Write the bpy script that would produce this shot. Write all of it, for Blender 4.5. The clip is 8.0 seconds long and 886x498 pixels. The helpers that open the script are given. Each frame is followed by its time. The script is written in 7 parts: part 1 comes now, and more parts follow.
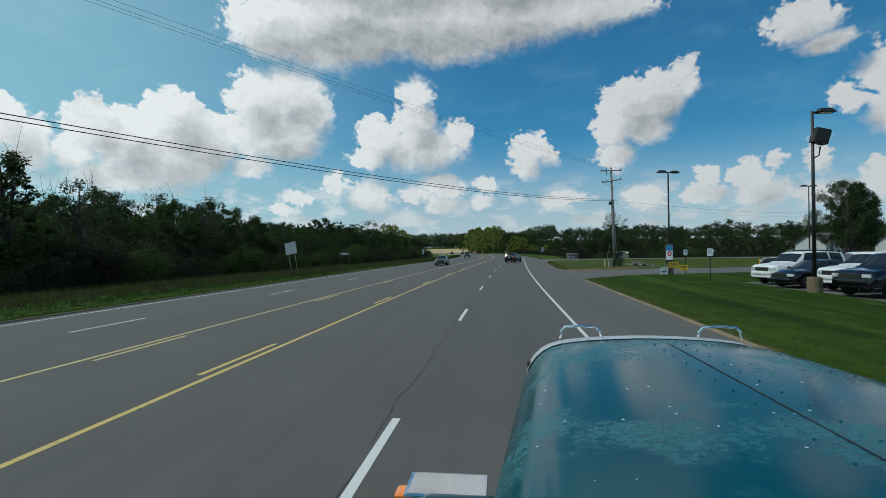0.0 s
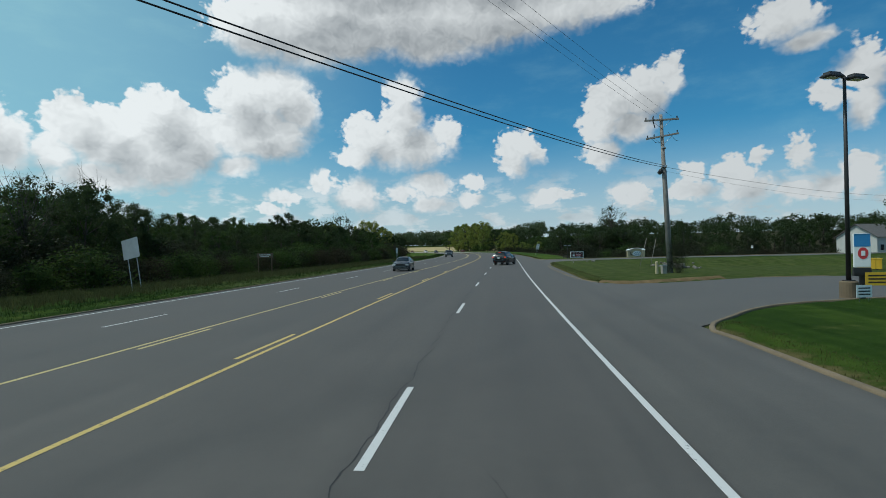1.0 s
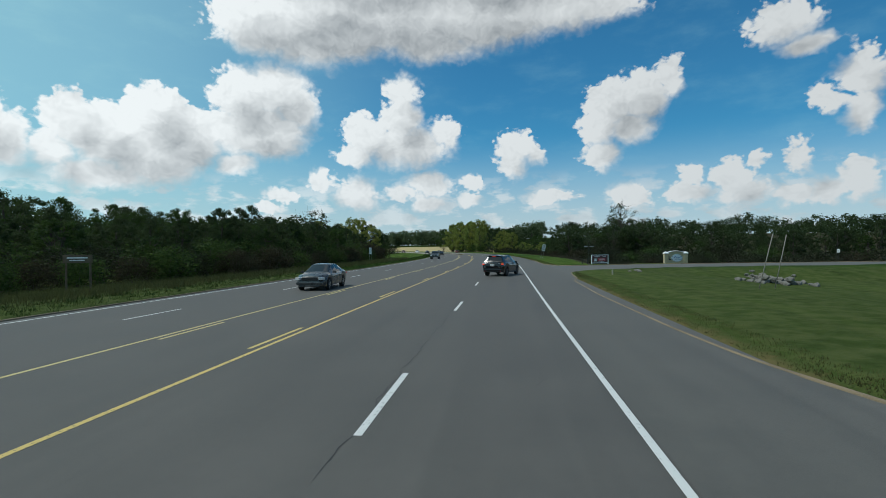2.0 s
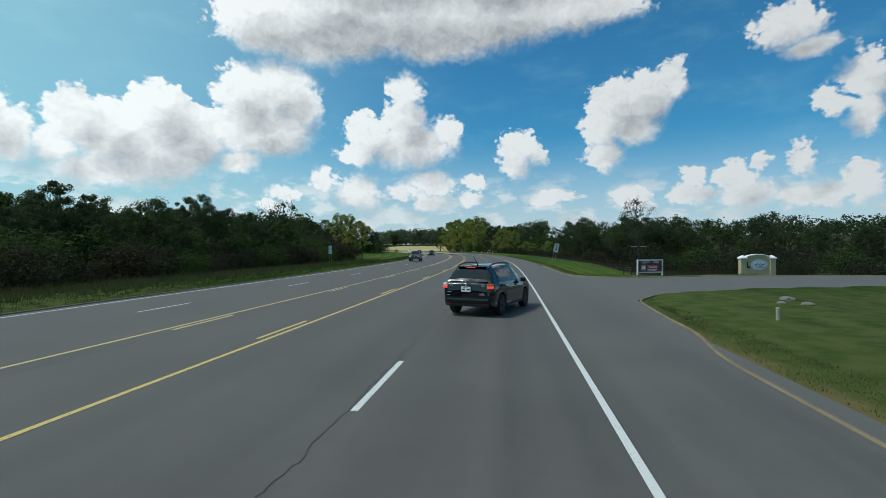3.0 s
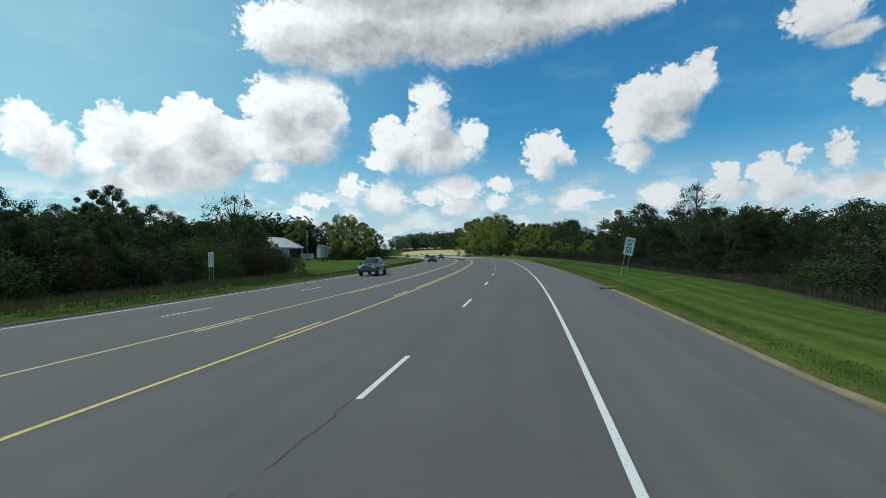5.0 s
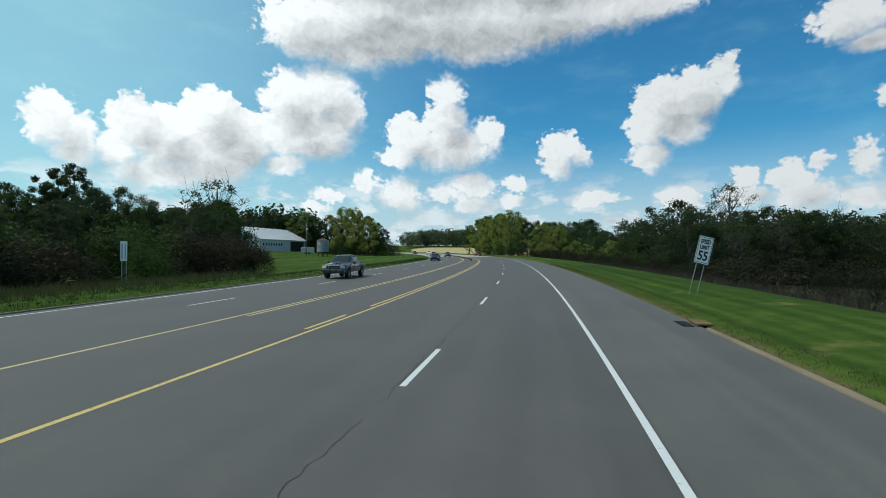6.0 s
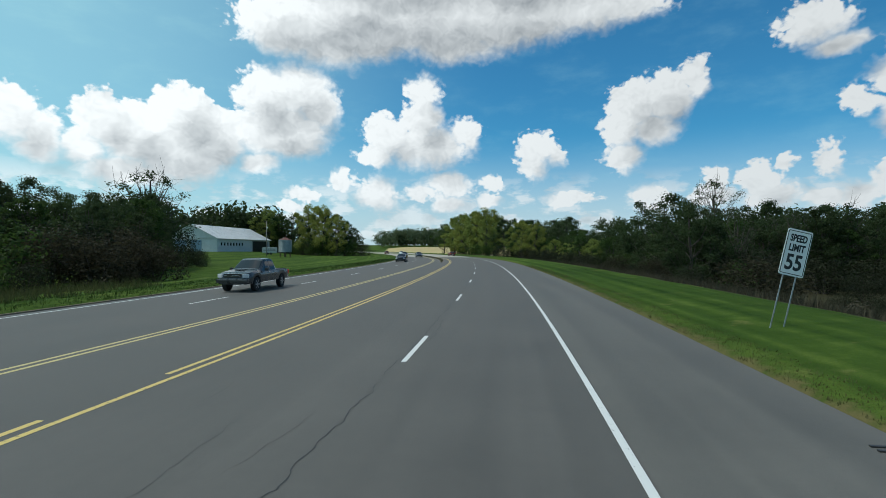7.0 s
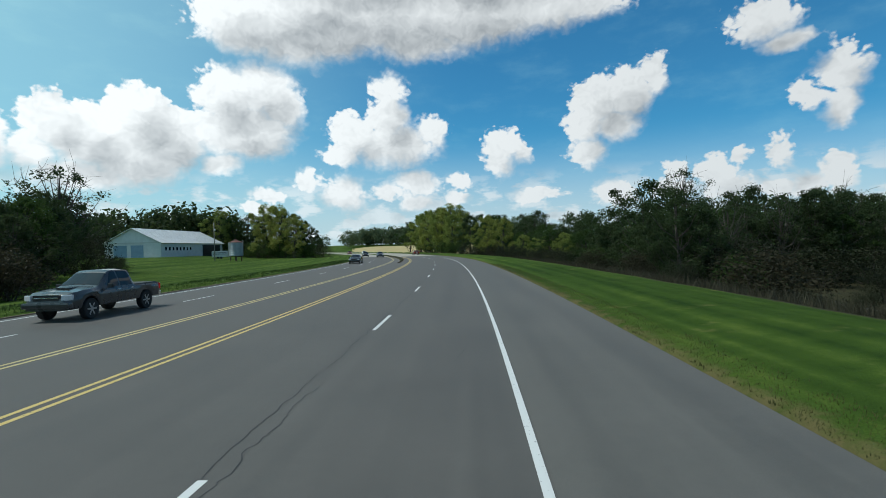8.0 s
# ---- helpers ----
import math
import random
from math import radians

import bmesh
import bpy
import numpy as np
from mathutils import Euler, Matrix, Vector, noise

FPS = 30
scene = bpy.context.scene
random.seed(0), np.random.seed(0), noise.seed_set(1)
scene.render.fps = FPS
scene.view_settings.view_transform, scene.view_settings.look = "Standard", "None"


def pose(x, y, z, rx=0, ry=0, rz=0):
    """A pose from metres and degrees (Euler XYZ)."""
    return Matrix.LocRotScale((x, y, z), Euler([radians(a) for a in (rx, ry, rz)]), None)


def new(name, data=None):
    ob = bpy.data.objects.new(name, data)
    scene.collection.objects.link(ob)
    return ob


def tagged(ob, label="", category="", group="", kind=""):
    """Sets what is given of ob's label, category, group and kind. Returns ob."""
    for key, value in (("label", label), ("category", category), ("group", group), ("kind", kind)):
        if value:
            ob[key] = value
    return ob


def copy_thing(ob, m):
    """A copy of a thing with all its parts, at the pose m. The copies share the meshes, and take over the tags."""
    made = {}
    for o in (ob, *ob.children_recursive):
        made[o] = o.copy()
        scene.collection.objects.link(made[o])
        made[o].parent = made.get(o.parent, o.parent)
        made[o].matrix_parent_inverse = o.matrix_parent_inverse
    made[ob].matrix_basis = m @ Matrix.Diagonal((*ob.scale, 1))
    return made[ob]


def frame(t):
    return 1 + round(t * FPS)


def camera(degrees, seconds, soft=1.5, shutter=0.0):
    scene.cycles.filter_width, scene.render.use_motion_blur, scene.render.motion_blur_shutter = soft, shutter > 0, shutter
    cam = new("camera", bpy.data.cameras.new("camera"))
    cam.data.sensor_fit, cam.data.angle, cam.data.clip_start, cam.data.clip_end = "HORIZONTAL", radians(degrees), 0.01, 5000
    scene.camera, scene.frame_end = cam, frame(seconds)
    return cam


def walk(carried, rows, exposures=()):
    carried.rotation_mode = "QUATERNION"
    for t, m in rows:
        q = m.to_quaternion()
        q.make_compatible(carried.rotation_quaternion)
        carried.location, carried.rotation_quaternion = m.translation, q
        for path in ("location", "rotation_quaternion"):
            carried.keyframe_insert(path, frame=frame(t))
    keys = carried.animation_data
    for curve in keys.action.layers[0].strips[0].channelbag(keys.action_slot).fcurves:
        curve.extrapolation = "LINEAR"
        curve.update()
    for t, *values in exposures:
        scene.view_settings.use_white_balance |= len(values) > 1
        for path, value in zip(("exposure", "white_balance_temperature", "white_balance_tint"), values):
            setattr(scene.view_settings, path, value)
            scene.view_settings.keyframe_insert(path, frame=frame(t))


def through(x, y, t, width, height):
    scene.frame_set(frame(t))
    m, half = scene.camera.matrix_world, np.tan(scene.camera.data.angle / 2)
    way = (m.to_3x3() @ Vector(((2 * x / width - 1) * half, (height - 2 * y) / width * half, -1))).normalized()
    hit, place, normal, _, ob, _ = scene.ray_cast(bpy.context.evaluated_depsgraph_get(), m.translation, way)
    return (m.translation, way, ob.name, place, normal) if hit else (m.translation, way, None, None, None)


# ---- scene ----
cam = camera(83.15, 8.0, soft=0.9)
walk(cam, [
    (0, pose(1.44, -6.45, 2.20, 90.19, 0, 7.03) @ pose(0, 0, 0, 0, 0, -0.76)),
    (0.5, pose(1.33, 5.13, 2.21, 89.88, 0, 6.28) @ pose(0, 0, 0, 0, 0, -0.74)),
    (1, pose(1.46, 16.40, 2.23, 89.96, 0, 5.72) @ pose(0, 0, 0, 0, 0, -1.29)),
    (1.5, pose(1.74, 27.80, 2.27, 89.98, 0, 5.57) @ pose(0, 0, 0, 0, 0, -1.10)),
    (3, pose(3.00, 63.38, 2.24, 89.88, 0, 5.69) @ pose(0, 0, 0, 0, 0, -0.19)),
    (3.5, pose(3.66, 73.88, 2.23, 90.07, 0, 4.63) @ pose(0, 0, 0, 0, 0, -1.35)),
    (4, pose(4.26, 83.56, 2.26, 90.42, 0, 5.27) @ pose(0, 0, 0, 0, 0, -1.41)),
    (4.5, pose(4.43, 92.05, 2.17, 90.12, 0, 6.08) @ pose(0, 0, 0, 0, 0, -1.57)),
    (5, pose(4.58, 99.55, 2.14, 90.35, 0, 8.84) @ pose(0, 0, 0, 0, 0, -1.44)),
    (6.5, pose(4.30, 116.11, 2.24, 89.95, 0, 10.05) @ pose(0, 0, 0, 0, 0, 0.65)),
    (7, pose(4.46, 121.05, 2.30, 90.01, 0, 7.69) @ pose(0, 0, 0, 0, 0, 0.08)),
    (7.5, pose(4.74, 125.36, 2.31, 89.84, 0, 5.99) @ pose(0, 0, 0, 0, 0, 0.21)),
    (8, pose(5.14, 129.20, 2.32, 89.75, 0, 4.19) @ pose(0, 0, 0, 0, 0, -1.47)),
], exposures=[(0, -0.34, 6200, 4), (1.5, -0.24, 6200, 4), (3.0, -0.12, 6200, 4), (8, -0.02, 6200, 4)])

# ---------------------------------------------------------------- world and sun
SUN_AZ, SUN_EL = -100.0, 58.0     # degrees: azimuth from +y to the right, elevation
# cumulus puffs: azimuth, elevation, half width, half height, in degrees
PUFFS_HIGH = [(-24.9, 23.4, 5.8, 3.1), (-17.7, 24.5, 8.0, 4.2), (-8.8, 24.8, 9.0, 3.7), (0.2, 24.9, 8.3, 3.2), (7.8, 25.1, 7.3, 2.3), (13.1, 24.9, 4.0, 1.5), (-20.2, 21.4, 4.3, 1.9), (-6.2, 22.1, 5.2, 1.7), (-42.2, 12.5, 2.3, 2.5), (-43.5, 9.6, 1.6, 2.0), (-39.6, 11.1, 3.2, 3.1), (-35.3, 13.6, 3.0, 2.9), (-35.4, 9.8, 4.9, 3.0), (-32.8, 11.7, 3.6, 3.3), (-27.3, 16.1, 3.4, 2.8), (-23.9, 16.9, 3.5, 2.5), (-21.5, 15.4, 2.4, 2.3), (-25.7, 12.8, 5.2, 2.9), (-28.0, 9.2, 1.7, 1.2), (-39.6, 7.4, 4.5, 1.3), (-46.6, 10.2, 1.9, 2.2), (-48.5, 11.8, 2.1, 2.3), (-14.0, 30.0, 12.0, 4.0), (2.0, 30.0, 13.0, 4.0)]
PUFFS_LEFT = [(-9.9, 17.2, 1.9, 1.8), (-10.2, 14.5, 2.6, 2.4), (-14.1, 12.7, 2.9, 2.4), (-9.6, 11.5, 4.8, 2.2), (-15.4, 10.5, 2.2, 1.2), (-5.1, 13.0, 1.8, 1.7), (2.9, 11.2, 2.2, 1.8), (2.3, 9.4, 1.8, 1.6), (5.1, 10.5, 1.2, 1.1), (13.3, 15.2, 2.9, 2.5), (12.1, 13.0, 2.2, 2.3), (16.4, 15.7, 2.8, 2.5), (19.1, 17.2, 1.2, 2.1), (12.1, 9.8, 1.8, 1.5), (15.2, 12.7, 2.2, 1.7), (-19.2, 7.7, 1.5, 1.4), (-15.4, 6.4, 2.4, 1.9), (-7.1, 7.4, 2.9, 1.3), (-10.3, 6.4, 1.6, 1.0), (-7.1, 5.3, 1.9, 1.0), (-2.2, 7.7, 1.3, 0.8)]
PUFFS_LOW = [(-2.3, 5.7, 1.3, 1.0), (6.6, 5.6, 2.8, 0.9), (-23.4, 6.0, 1.8, 0.9), (-24.6, 4.5, 1.8, 0.7), (15.2, 5.4, 2.2, 1.3), (20.8, 7.4, 1.4, 1.1), (24.6, 6.8, 1.7, 1.6), (26.9, 8.4, 0.8, 1.0), (30.0, 8.3, 1.3, 1.5), (25.7, 5.3, 2.3, 1.4), (20.6, 5.4, 2.1, 1.1), (29.5, 4.8, 1.7, 1.0), (32.0, 5.1, 1.6, 1.3), (34.3, 5.8, 1.5, 1.7), (28.8, 20.4, 3.0, 1.9), (30.9, 18.0, 2.1, 0.9), (34.8, 14.8, 1.8, 2.3), (32.1, 13.0, 1.4, 1.4), (34.5, 11.6, 1.1, 1.9)]


class Nodes:
    """Short-hand for building a node tree."""
    def __init__(self, tree):
        self.t = tree

    def add(self, kind, **props):
        n = self.t.nodes.new(kind)
        for k, v in props.items():
            if k == "op":
                n.operation = v
            elif k == "mode":
                n.blend_type = v
            elif k == "dt":
                n.data_type = v
        return n

    def put(self, sock, val):
        if isinstance(val, bpy.types.NodeSocket):
            self.t.links.new(val, sock)
        else:
            sock.default_value = val

    def math(self, op, a, b=0.0, c=0.0, clamp=False):
        n = self.add("ShaderNodeMath", op=op)
        n.use_clamp = clamp
        for i, v in enumerate((a, b, c)):
            self.put(n.inputs[i], v)
        return n.outputs[0]

    def vec(self, op, a, b=(0, 0, 0), c=(0, 0, 0)):
        n = self.add("ShaderNodeVectorMath", op=op)
        self.put(n.inputs[0], a)
        self.put(n.inputs[1], b)
        if op == "MULTIPLY_ADD":
            self.put(n.inputs[2], c)
        return n.outputs["Value"] if op in ("LENGTH", "DOT_PRODUCT") else n.outputs["Vector"]

    def noise(self, vec, scale, detail=3.0, rough=0.55, dim="3D"):
        n = self.add("ShaderNodeTexNoise")
        n.noise_dimensions = dim
        if vec is not None:
            self.put(n.inputs["Vector"], vec)
        n.inputs["Scale"].default_value, n.inputs["Detail"].default_value, n.inputs["Roughness"].default_value = scale, detail, rough
        return n

    def ramp(self, fac, stops, interp="LINEAR"):
        n = self.add("ShaderNodeValToRGB")
        n.color_ramp.interpolation = interp
        e = n.color_ramp.elements
        while len(e) < len(stops):
            e.new(0.5)
        for el, (pos, col) in zip(e, stops):
            el.position = pos
            el.color = (*col, 1) if len(col) == 3 else col
        self.put(n.inputs[0], fac)
        return n.outputs[0]

    def mix(self, fac, a, b, mode="MIX"):
        n = self.add("ShaderNodeMix", dt="RGBA", mode=mode)
        self.put(n.inputs[0], fac)
        for i, v in ((6, a), (7, b)):
            self.put(n.inputs[i], (*v, 1) if isinstance(v, tuple) and len(v) == 3 else v)
        return n.outputs[2]

    def smooth(self, v, lo, hi, a=0.0, b=1.0):
        n = self.add("ShaderNodeMapRange")
        n.interpolation_type = "SMOOTHSTEP"
        for i, x in enumerate((v, lo, hi, a, b)):
            self.put(n.inputs[i], x)
        return n.outputs[0]


def puff_group():
    """How deep a direction (azimuth, elevation, 0 in degrees) lies inside the nearest cumulus puff."""
    g = bpy.data.node_groups.new("cumulus", "ShaderNodeTree")
    g.interface.new_socket("Place", in_out="INPUT", socket_type="NodeSocketVector")
    g.interface.new_socket("Depth", in_out="OUTPUT", socket_type="NodeSocketFloat")
    n = Nodes(g)
    src, out = n.add("NodeGroupInput").outputs[0], n.add("NodeGroupOutput")
    best = None
    for az, el, a, b in PUFFS_HIGH + PUFFS_LEFT + PUFFS_LOW:
        q = n.vec("MULTIPLY_ADD", src, (1 / a, 1 / b, 0), (-az / a, -el / b, 0))
        d = n.math("MULTIPLY", n.math("SUBTRACT", 1.0, n.vec("LENGTH", q)), max(min(a, b) / 2.2, 0.8))
        if best is None:
            best = d
        else:
            m = n.add("ShaderNodeMath", op="SMOOTH_MAX")
            n.put(m.inputs[0], best), n.put(m.inputs[1], d)
            m.inputs[2].default_value = 0.18
            best = m.outputs[0]
    g.links.new(best, out.inputs[0])
    return g


def make_world():
    world = bpy.data.worlds.new("sky")
    world.use_nodes = True
    scene.world = world
    t = world.node_tree
    t.nodes.clear()
    n = Nodes(t)
    sky = n.add("ShaderNodeTexSky")
    sky.sky_type, sky.sun_disc = "NISHITA", False
    sky.sun_elevation, sky.sun_rotation = radians(SUN_EL), radians(SUN_AZ)
    sky.air_density, sky.dust_density, sky.ozone_density = 1.0, 0.6, 2.2
    d = n.add("ShaderNodeTexCoord").outputs["Generated"]
    sep = n.add("ShaderNodeSeparateXYZ")
    n.put(sep.inputs[0], d)
    az = n.math("MULTIPLY", n.math("ARCTAN2", sep.outputs[0], sep.outputs[1]), 57.29578)
    el = n.math("MULTIPLY", n.math("ARCSINE", sep.outputs[2]), 57.29578)
    comb = n.add("ShaderNodeCombineXYZ")
    n.put(comb.inputs[0], az), n.put(comb.inputs[1], el)
    place = comb.outputs[0]
    # billows: the outline wanders, and rounded cauliflower heads stand out of it
    w1 = n.noise(n.vec("MULTIPLY", place, (0.36, 0.46, 0)), 1.0, 3.0, 0.5)
    warp = n.vec("MULTIPLY", n.vec("SUBTRACT", w1.outputs["Color"], (0.5, 0.5, 0.5)), (2.4, 2.0, 0))
    bent = n.vec("ADD", place, warp)
    group = puff_group()

    def depth(vec):
        k = n.add("ShaderNodeGroup")
        k.node_tree = group
        n.put(k.inputs[0], vec)
        return k.outputs[0]

    def heads(vec):
        """Rounded heads at two sizes, 0 in the clefts and 1 on the crowns."""
        got = None
        for scale, amount in ((0.6, 0.55), (1.7, 0.45)):
            v = n.add("ShaderNodeTexVoronoi")
            v.voronoi_dimensions, v.feature = "2D", "SMOOTH_F1"
            n.put(v.inputs["Vector"], n.vec("MULTIPLY", vec, (scale, scale * 1.15, 0)))
            v.inputs["Scale"].default_value, v.inputs["Smoothness"].default_value = 1.0, 0.5
            d = n.math("MULTIPLY", n.smooth(v.outputs["Distance"], 0.05, 0.75, 1.0, 0.0), amount)
            got = d if got is None else n.math("ADD", got, d)
        return got
    here = depth(bent)
    above = depth(n.vec("ADD", bent, (-1.5, 2.4, 0)))
    crowns = heads(bent)
    fine = n.noise(n.vec("MULTIPLY", place, (1.1, 1.3, 0)), 1.0, 5.0, 0.55).outputs["Fac"]
    ragged = n.math("ADD", here, n.math("MULTIPLY", n.math("SUBTRACT", crowns, 0.45), n.smooth(above, -0.6, 0.4, 0.38, 0.14)))
    ragged = n.math("ADD", ragged, n.math("MULTIPLY", n.math("SUBTRACT", fine, 0.5), n.smooth(above, -0.6, 0.5, 0.85, 0.35)))
    # fair-weather cumulus goes on round the rest of the sky
    wide = n.noise(n.vec("MULTIPLY", place, (0.045, 0.1, 0)), 1.0, 6.0, 0.6).outputs["Fac"]
    out_view = n.math("MAXIMUM", n.smooth(n.math("ABSOLUTE", az), 52.0, 62.0), n.smooth(el, 29.0, 34.0))
    rest = n.math("MULTIPLY", n.smooth(wide, 0.52, 0.66), n.math("MULTIPLY", out_view, n.smooth(el, 2.0, 8.0)))
    # far small cumulus low over the horizon
    low = n.noise(n.vec("MULTIPLY", place, (0.22, 0.50, 0)), 1.0, 5.0, 0.55).outputs["Fac"]
    bank = n.math("MULTIPLY", n.smooth(low, 0.47, 0.58, 0.0, 0.62), n.math("MULTIPLY", n.smooth(el, 0.3, 1.8), n.smooth(el, 5.5, 9.0, 1.0, 0.0)))
    # tops are crisp, bases fray out
    fray = n.smooth(above, -0.5, 0.5, 0.10, 0.36)
    cover = n.smooth(ragged, n.math("SUBTRACT", -0.02, fray), n.math("ADD", 0.06, fray))
    cover = n.math("MAXIMUM", n.math("MAXIMUM", cover, bank), rest, clamp=True)
    # the sun is above: what has cloud over it is grey, tops are white; heads catch the light on their upper side
    over = heads(n.vec("ADD", bent, (-0.5, 0.7, 0)))
    relief = n.math("MULTIPLY", n.math("SUBTRACT", over, crowns), 0.16)
    soft_grey = n.noise(n.vec("MULTIPLY", bent, (0.20, 0.30, 0)), 1.0, 2.0, 0.5).outputs["Fac"]
    shade = n.math("ADD", n.smooth(above, -0.35, 1.3, 0.0, 0.78), n.math("ADD", relief, n.math("MULTIPLY", n.math("SUBTRACT", soft_grey, 0.5), 0.65)), clamp=True)
    lit = n.mix(shade, (9.9, 9.8, 9.8), (3.7, 3.85, 4.05))
    # clouds nearer the sun scatter more of its light
    lit = n.vec("MULTIPLY", lit, n.smooth(az, -45.0, 40.0, 1.08, 0.78))
    haze = n.smooth(el, 0.0, 13.0, 1.0, 0.0)
    blue = n.vec("MULTIPLY", sky.outputs[0], (0.33, 0.90, 1.09))
    blue = n.mix(n.math("MULTIPLY", haze, 0.8), blue, (6.2, 6.9, 7.7))
    lit = n.mix(n.math("MULTIPLY", haze, 0.28), lit, (6.4, 6.9, 7.4))
    # thin wispy veil between the clouds
    veil = n.smooth(n.noise(n.vec("MULTIPLY", place, (0.12, 0.3, 0)), 1.0, 5.0, 0.6).outputs["Fac"], 0.45, 0.8, 0.0, 0.12)
    # the air glares towards the sun
    veil = n.math("ADD", veil, n.smooth(az, 0.0, -52.0, 0.0, 0.62))
    blue = n.mix(veil, blue, (4.5, 7.5, 7.9))
    col = n.mix(n.math("MULTIPLY", cover, 0.97), blue, lit)
    bg = n.add("ShaderNodeBackground")
    bg.inputs["Strength"].default_value = 0.1
    n.put(bg.inputs["Color"], col)
    o = n.add("ShaderNodeOutputWorld")
    t.links.new(bg.outputs[0], o.inputs[0])
    world.cycles.sampling_method = "MANUAL"
    world.cycles.sample_map_resolution = 512
    sun = new("sun", bpy.data.lights.new("sun", "SUN"))
    sun.data.energy, sun.data.angle, sun.data.color = 3.0, radians(8.0), (1.0, 0.95, 0.87)
    a, e = radians(SUN_AZ), radians(SUN_EL)
    to_sun = Vector((math.sin(a) * math.cos(e), math.cos(a) * math.cos(e), math.sin(e)))
    sun.matrix_world = Matrix.Translation((0, 0, 60)) @ to_sun.to_track_quat("Z", "Y").to_matrix().to_4x4()


make_world()

# ---------------------------------------------------------------- materials
def material(name):
    m = bpy.data.materials.new(name)
    m.use_nodes = True
    n = Nodes(m.node_tree)
    return m, n, m.node_tree.nodes["Principled BSDF"]


def surface(name, dark, light, scale=3.0, rough=0.8, metal=0.0, bump=0.0, fine=40.0, spec=0.5, coat=0.0, spread=(0.3, 0.7)):
    """A surface with colour that varies at a coarse and a fine scale."""
    m, n, b = material(name)
    co = n.add("ShaderNodeTexCoord").outputs["Object"]
    big = n.noise(co, scale, 4.0).outputs["Fac"]
    small = n.noise(co, fine, 3.0).outputs["Fac"]
    f = n.math("ADD", n.math("MULTIPLY", big, 0.65), n.math("MULTIPLY", small, 0.35))
    n.put(b.inputs["Base Color"], n.ramp(f, [(spread[0], dark), (spread[1], light)]))
    b.inputs["Roughness"].default_value = rough
    n.put(b.inputs["Roughness"], n.smooth(big, 0.2, 0.8, max(rough - 0.08, 0.02), min(rough + 0.08, 1)))
    b.inputs["Metallic"].default_value = metal
    b.inputs["Specular IOR Level"].default_value = spec
    b.inputs["Coat Weight"].default_value = coat
    if bump:
        k = n.add("ShaderNodeBump")
        k.inputs["Strength"].default_value = bump
        k.inputs["Distance"].default_value = 0.02
        n.put(k.inputs["Height"], small)
        n.put(b.inputs["Normal"], k.outputs[0])
    return m


def asphalt(name, base, patch):
    """Worn asphalt: aggregate grain, long traffic streaks along the road, stains."""
    m, n, b = material(name)
    uv = n.add("ShaderNodeTexCoord").outputs["UV"]          # metres across, metres along
    co = n.add("ShaderNodeTexCoord").outputs["Object"]
    grain = n.noise(co, 90.0, 2.0, 0.7).outputs["Fac"]
    streak = n.noise(n.vec("MULTIPLY", uv, (1.3, 0.02, 0)), 1.0, 5.0, 0.6).outputs["Fac"]
    stain = n.noise(co, 0.35, 5.0, 0.6).outputs["Fac"]
    mid = n.noise(co, 4.0, 5.0, 0.65).outputs["Fac"]
    f = n.math("ADD", n.math("ADD", n.math("MULTIPLY", grain, 0.36), n.math("MULTIPLY", streak, 0.30)),
               n.math("ADD", n.math("MULTIPLY", stain, 0.22), n.math("MULTIPLY", mid, 0.14)))
    n.put(b.inputs["Base Color"], n.ramp(f, [(0.34, base), (0.64, patch)]))
    n.put(b.inputs["Roughness"], n.smooth(f, 0.3, 0.7, 0.62, 0.85))
    b.inputs["Specular IOR Level"].default_value = 0.4
    k = n.add("ShaderNodeBump")
    k.inputs["Strength"].default_value, k.inputs["Distance"].default_value = 0.35, 0.01
    n.put(k.inputs["Height"], grain)
    n.put(b.inputs["Normal"], k.outputs[0])
    return m


def road_paint(name, col, worn):
    """Road paint, chipped through to the asphalt in places."""
    m, n, b = material(name)
    co = n.add("ShaderNodeTexCoord").outputs["Object"]
    info = n.add("ShaderNodeObjectInfo").outputs["Random"]
    off = n.vec("ADD", co, n.vec("MULTIPLY", n.add("ShaderNodeNewGeometry").outputs["Position"], (1, 1, 0)))
    chips = n.noise(off, 7.0, 6.0, 0.7).outputs["Fac"]
    k = n.smooth(n.math("ADD", chips, n.math("MULTIPLY", info, 0.06)), 0.36, 0.46)
    n.put(b.inputs["Base Color"], n.mix(k, worn, col))
    b.inputs["Roughness"].default_value = 0.6
    return m


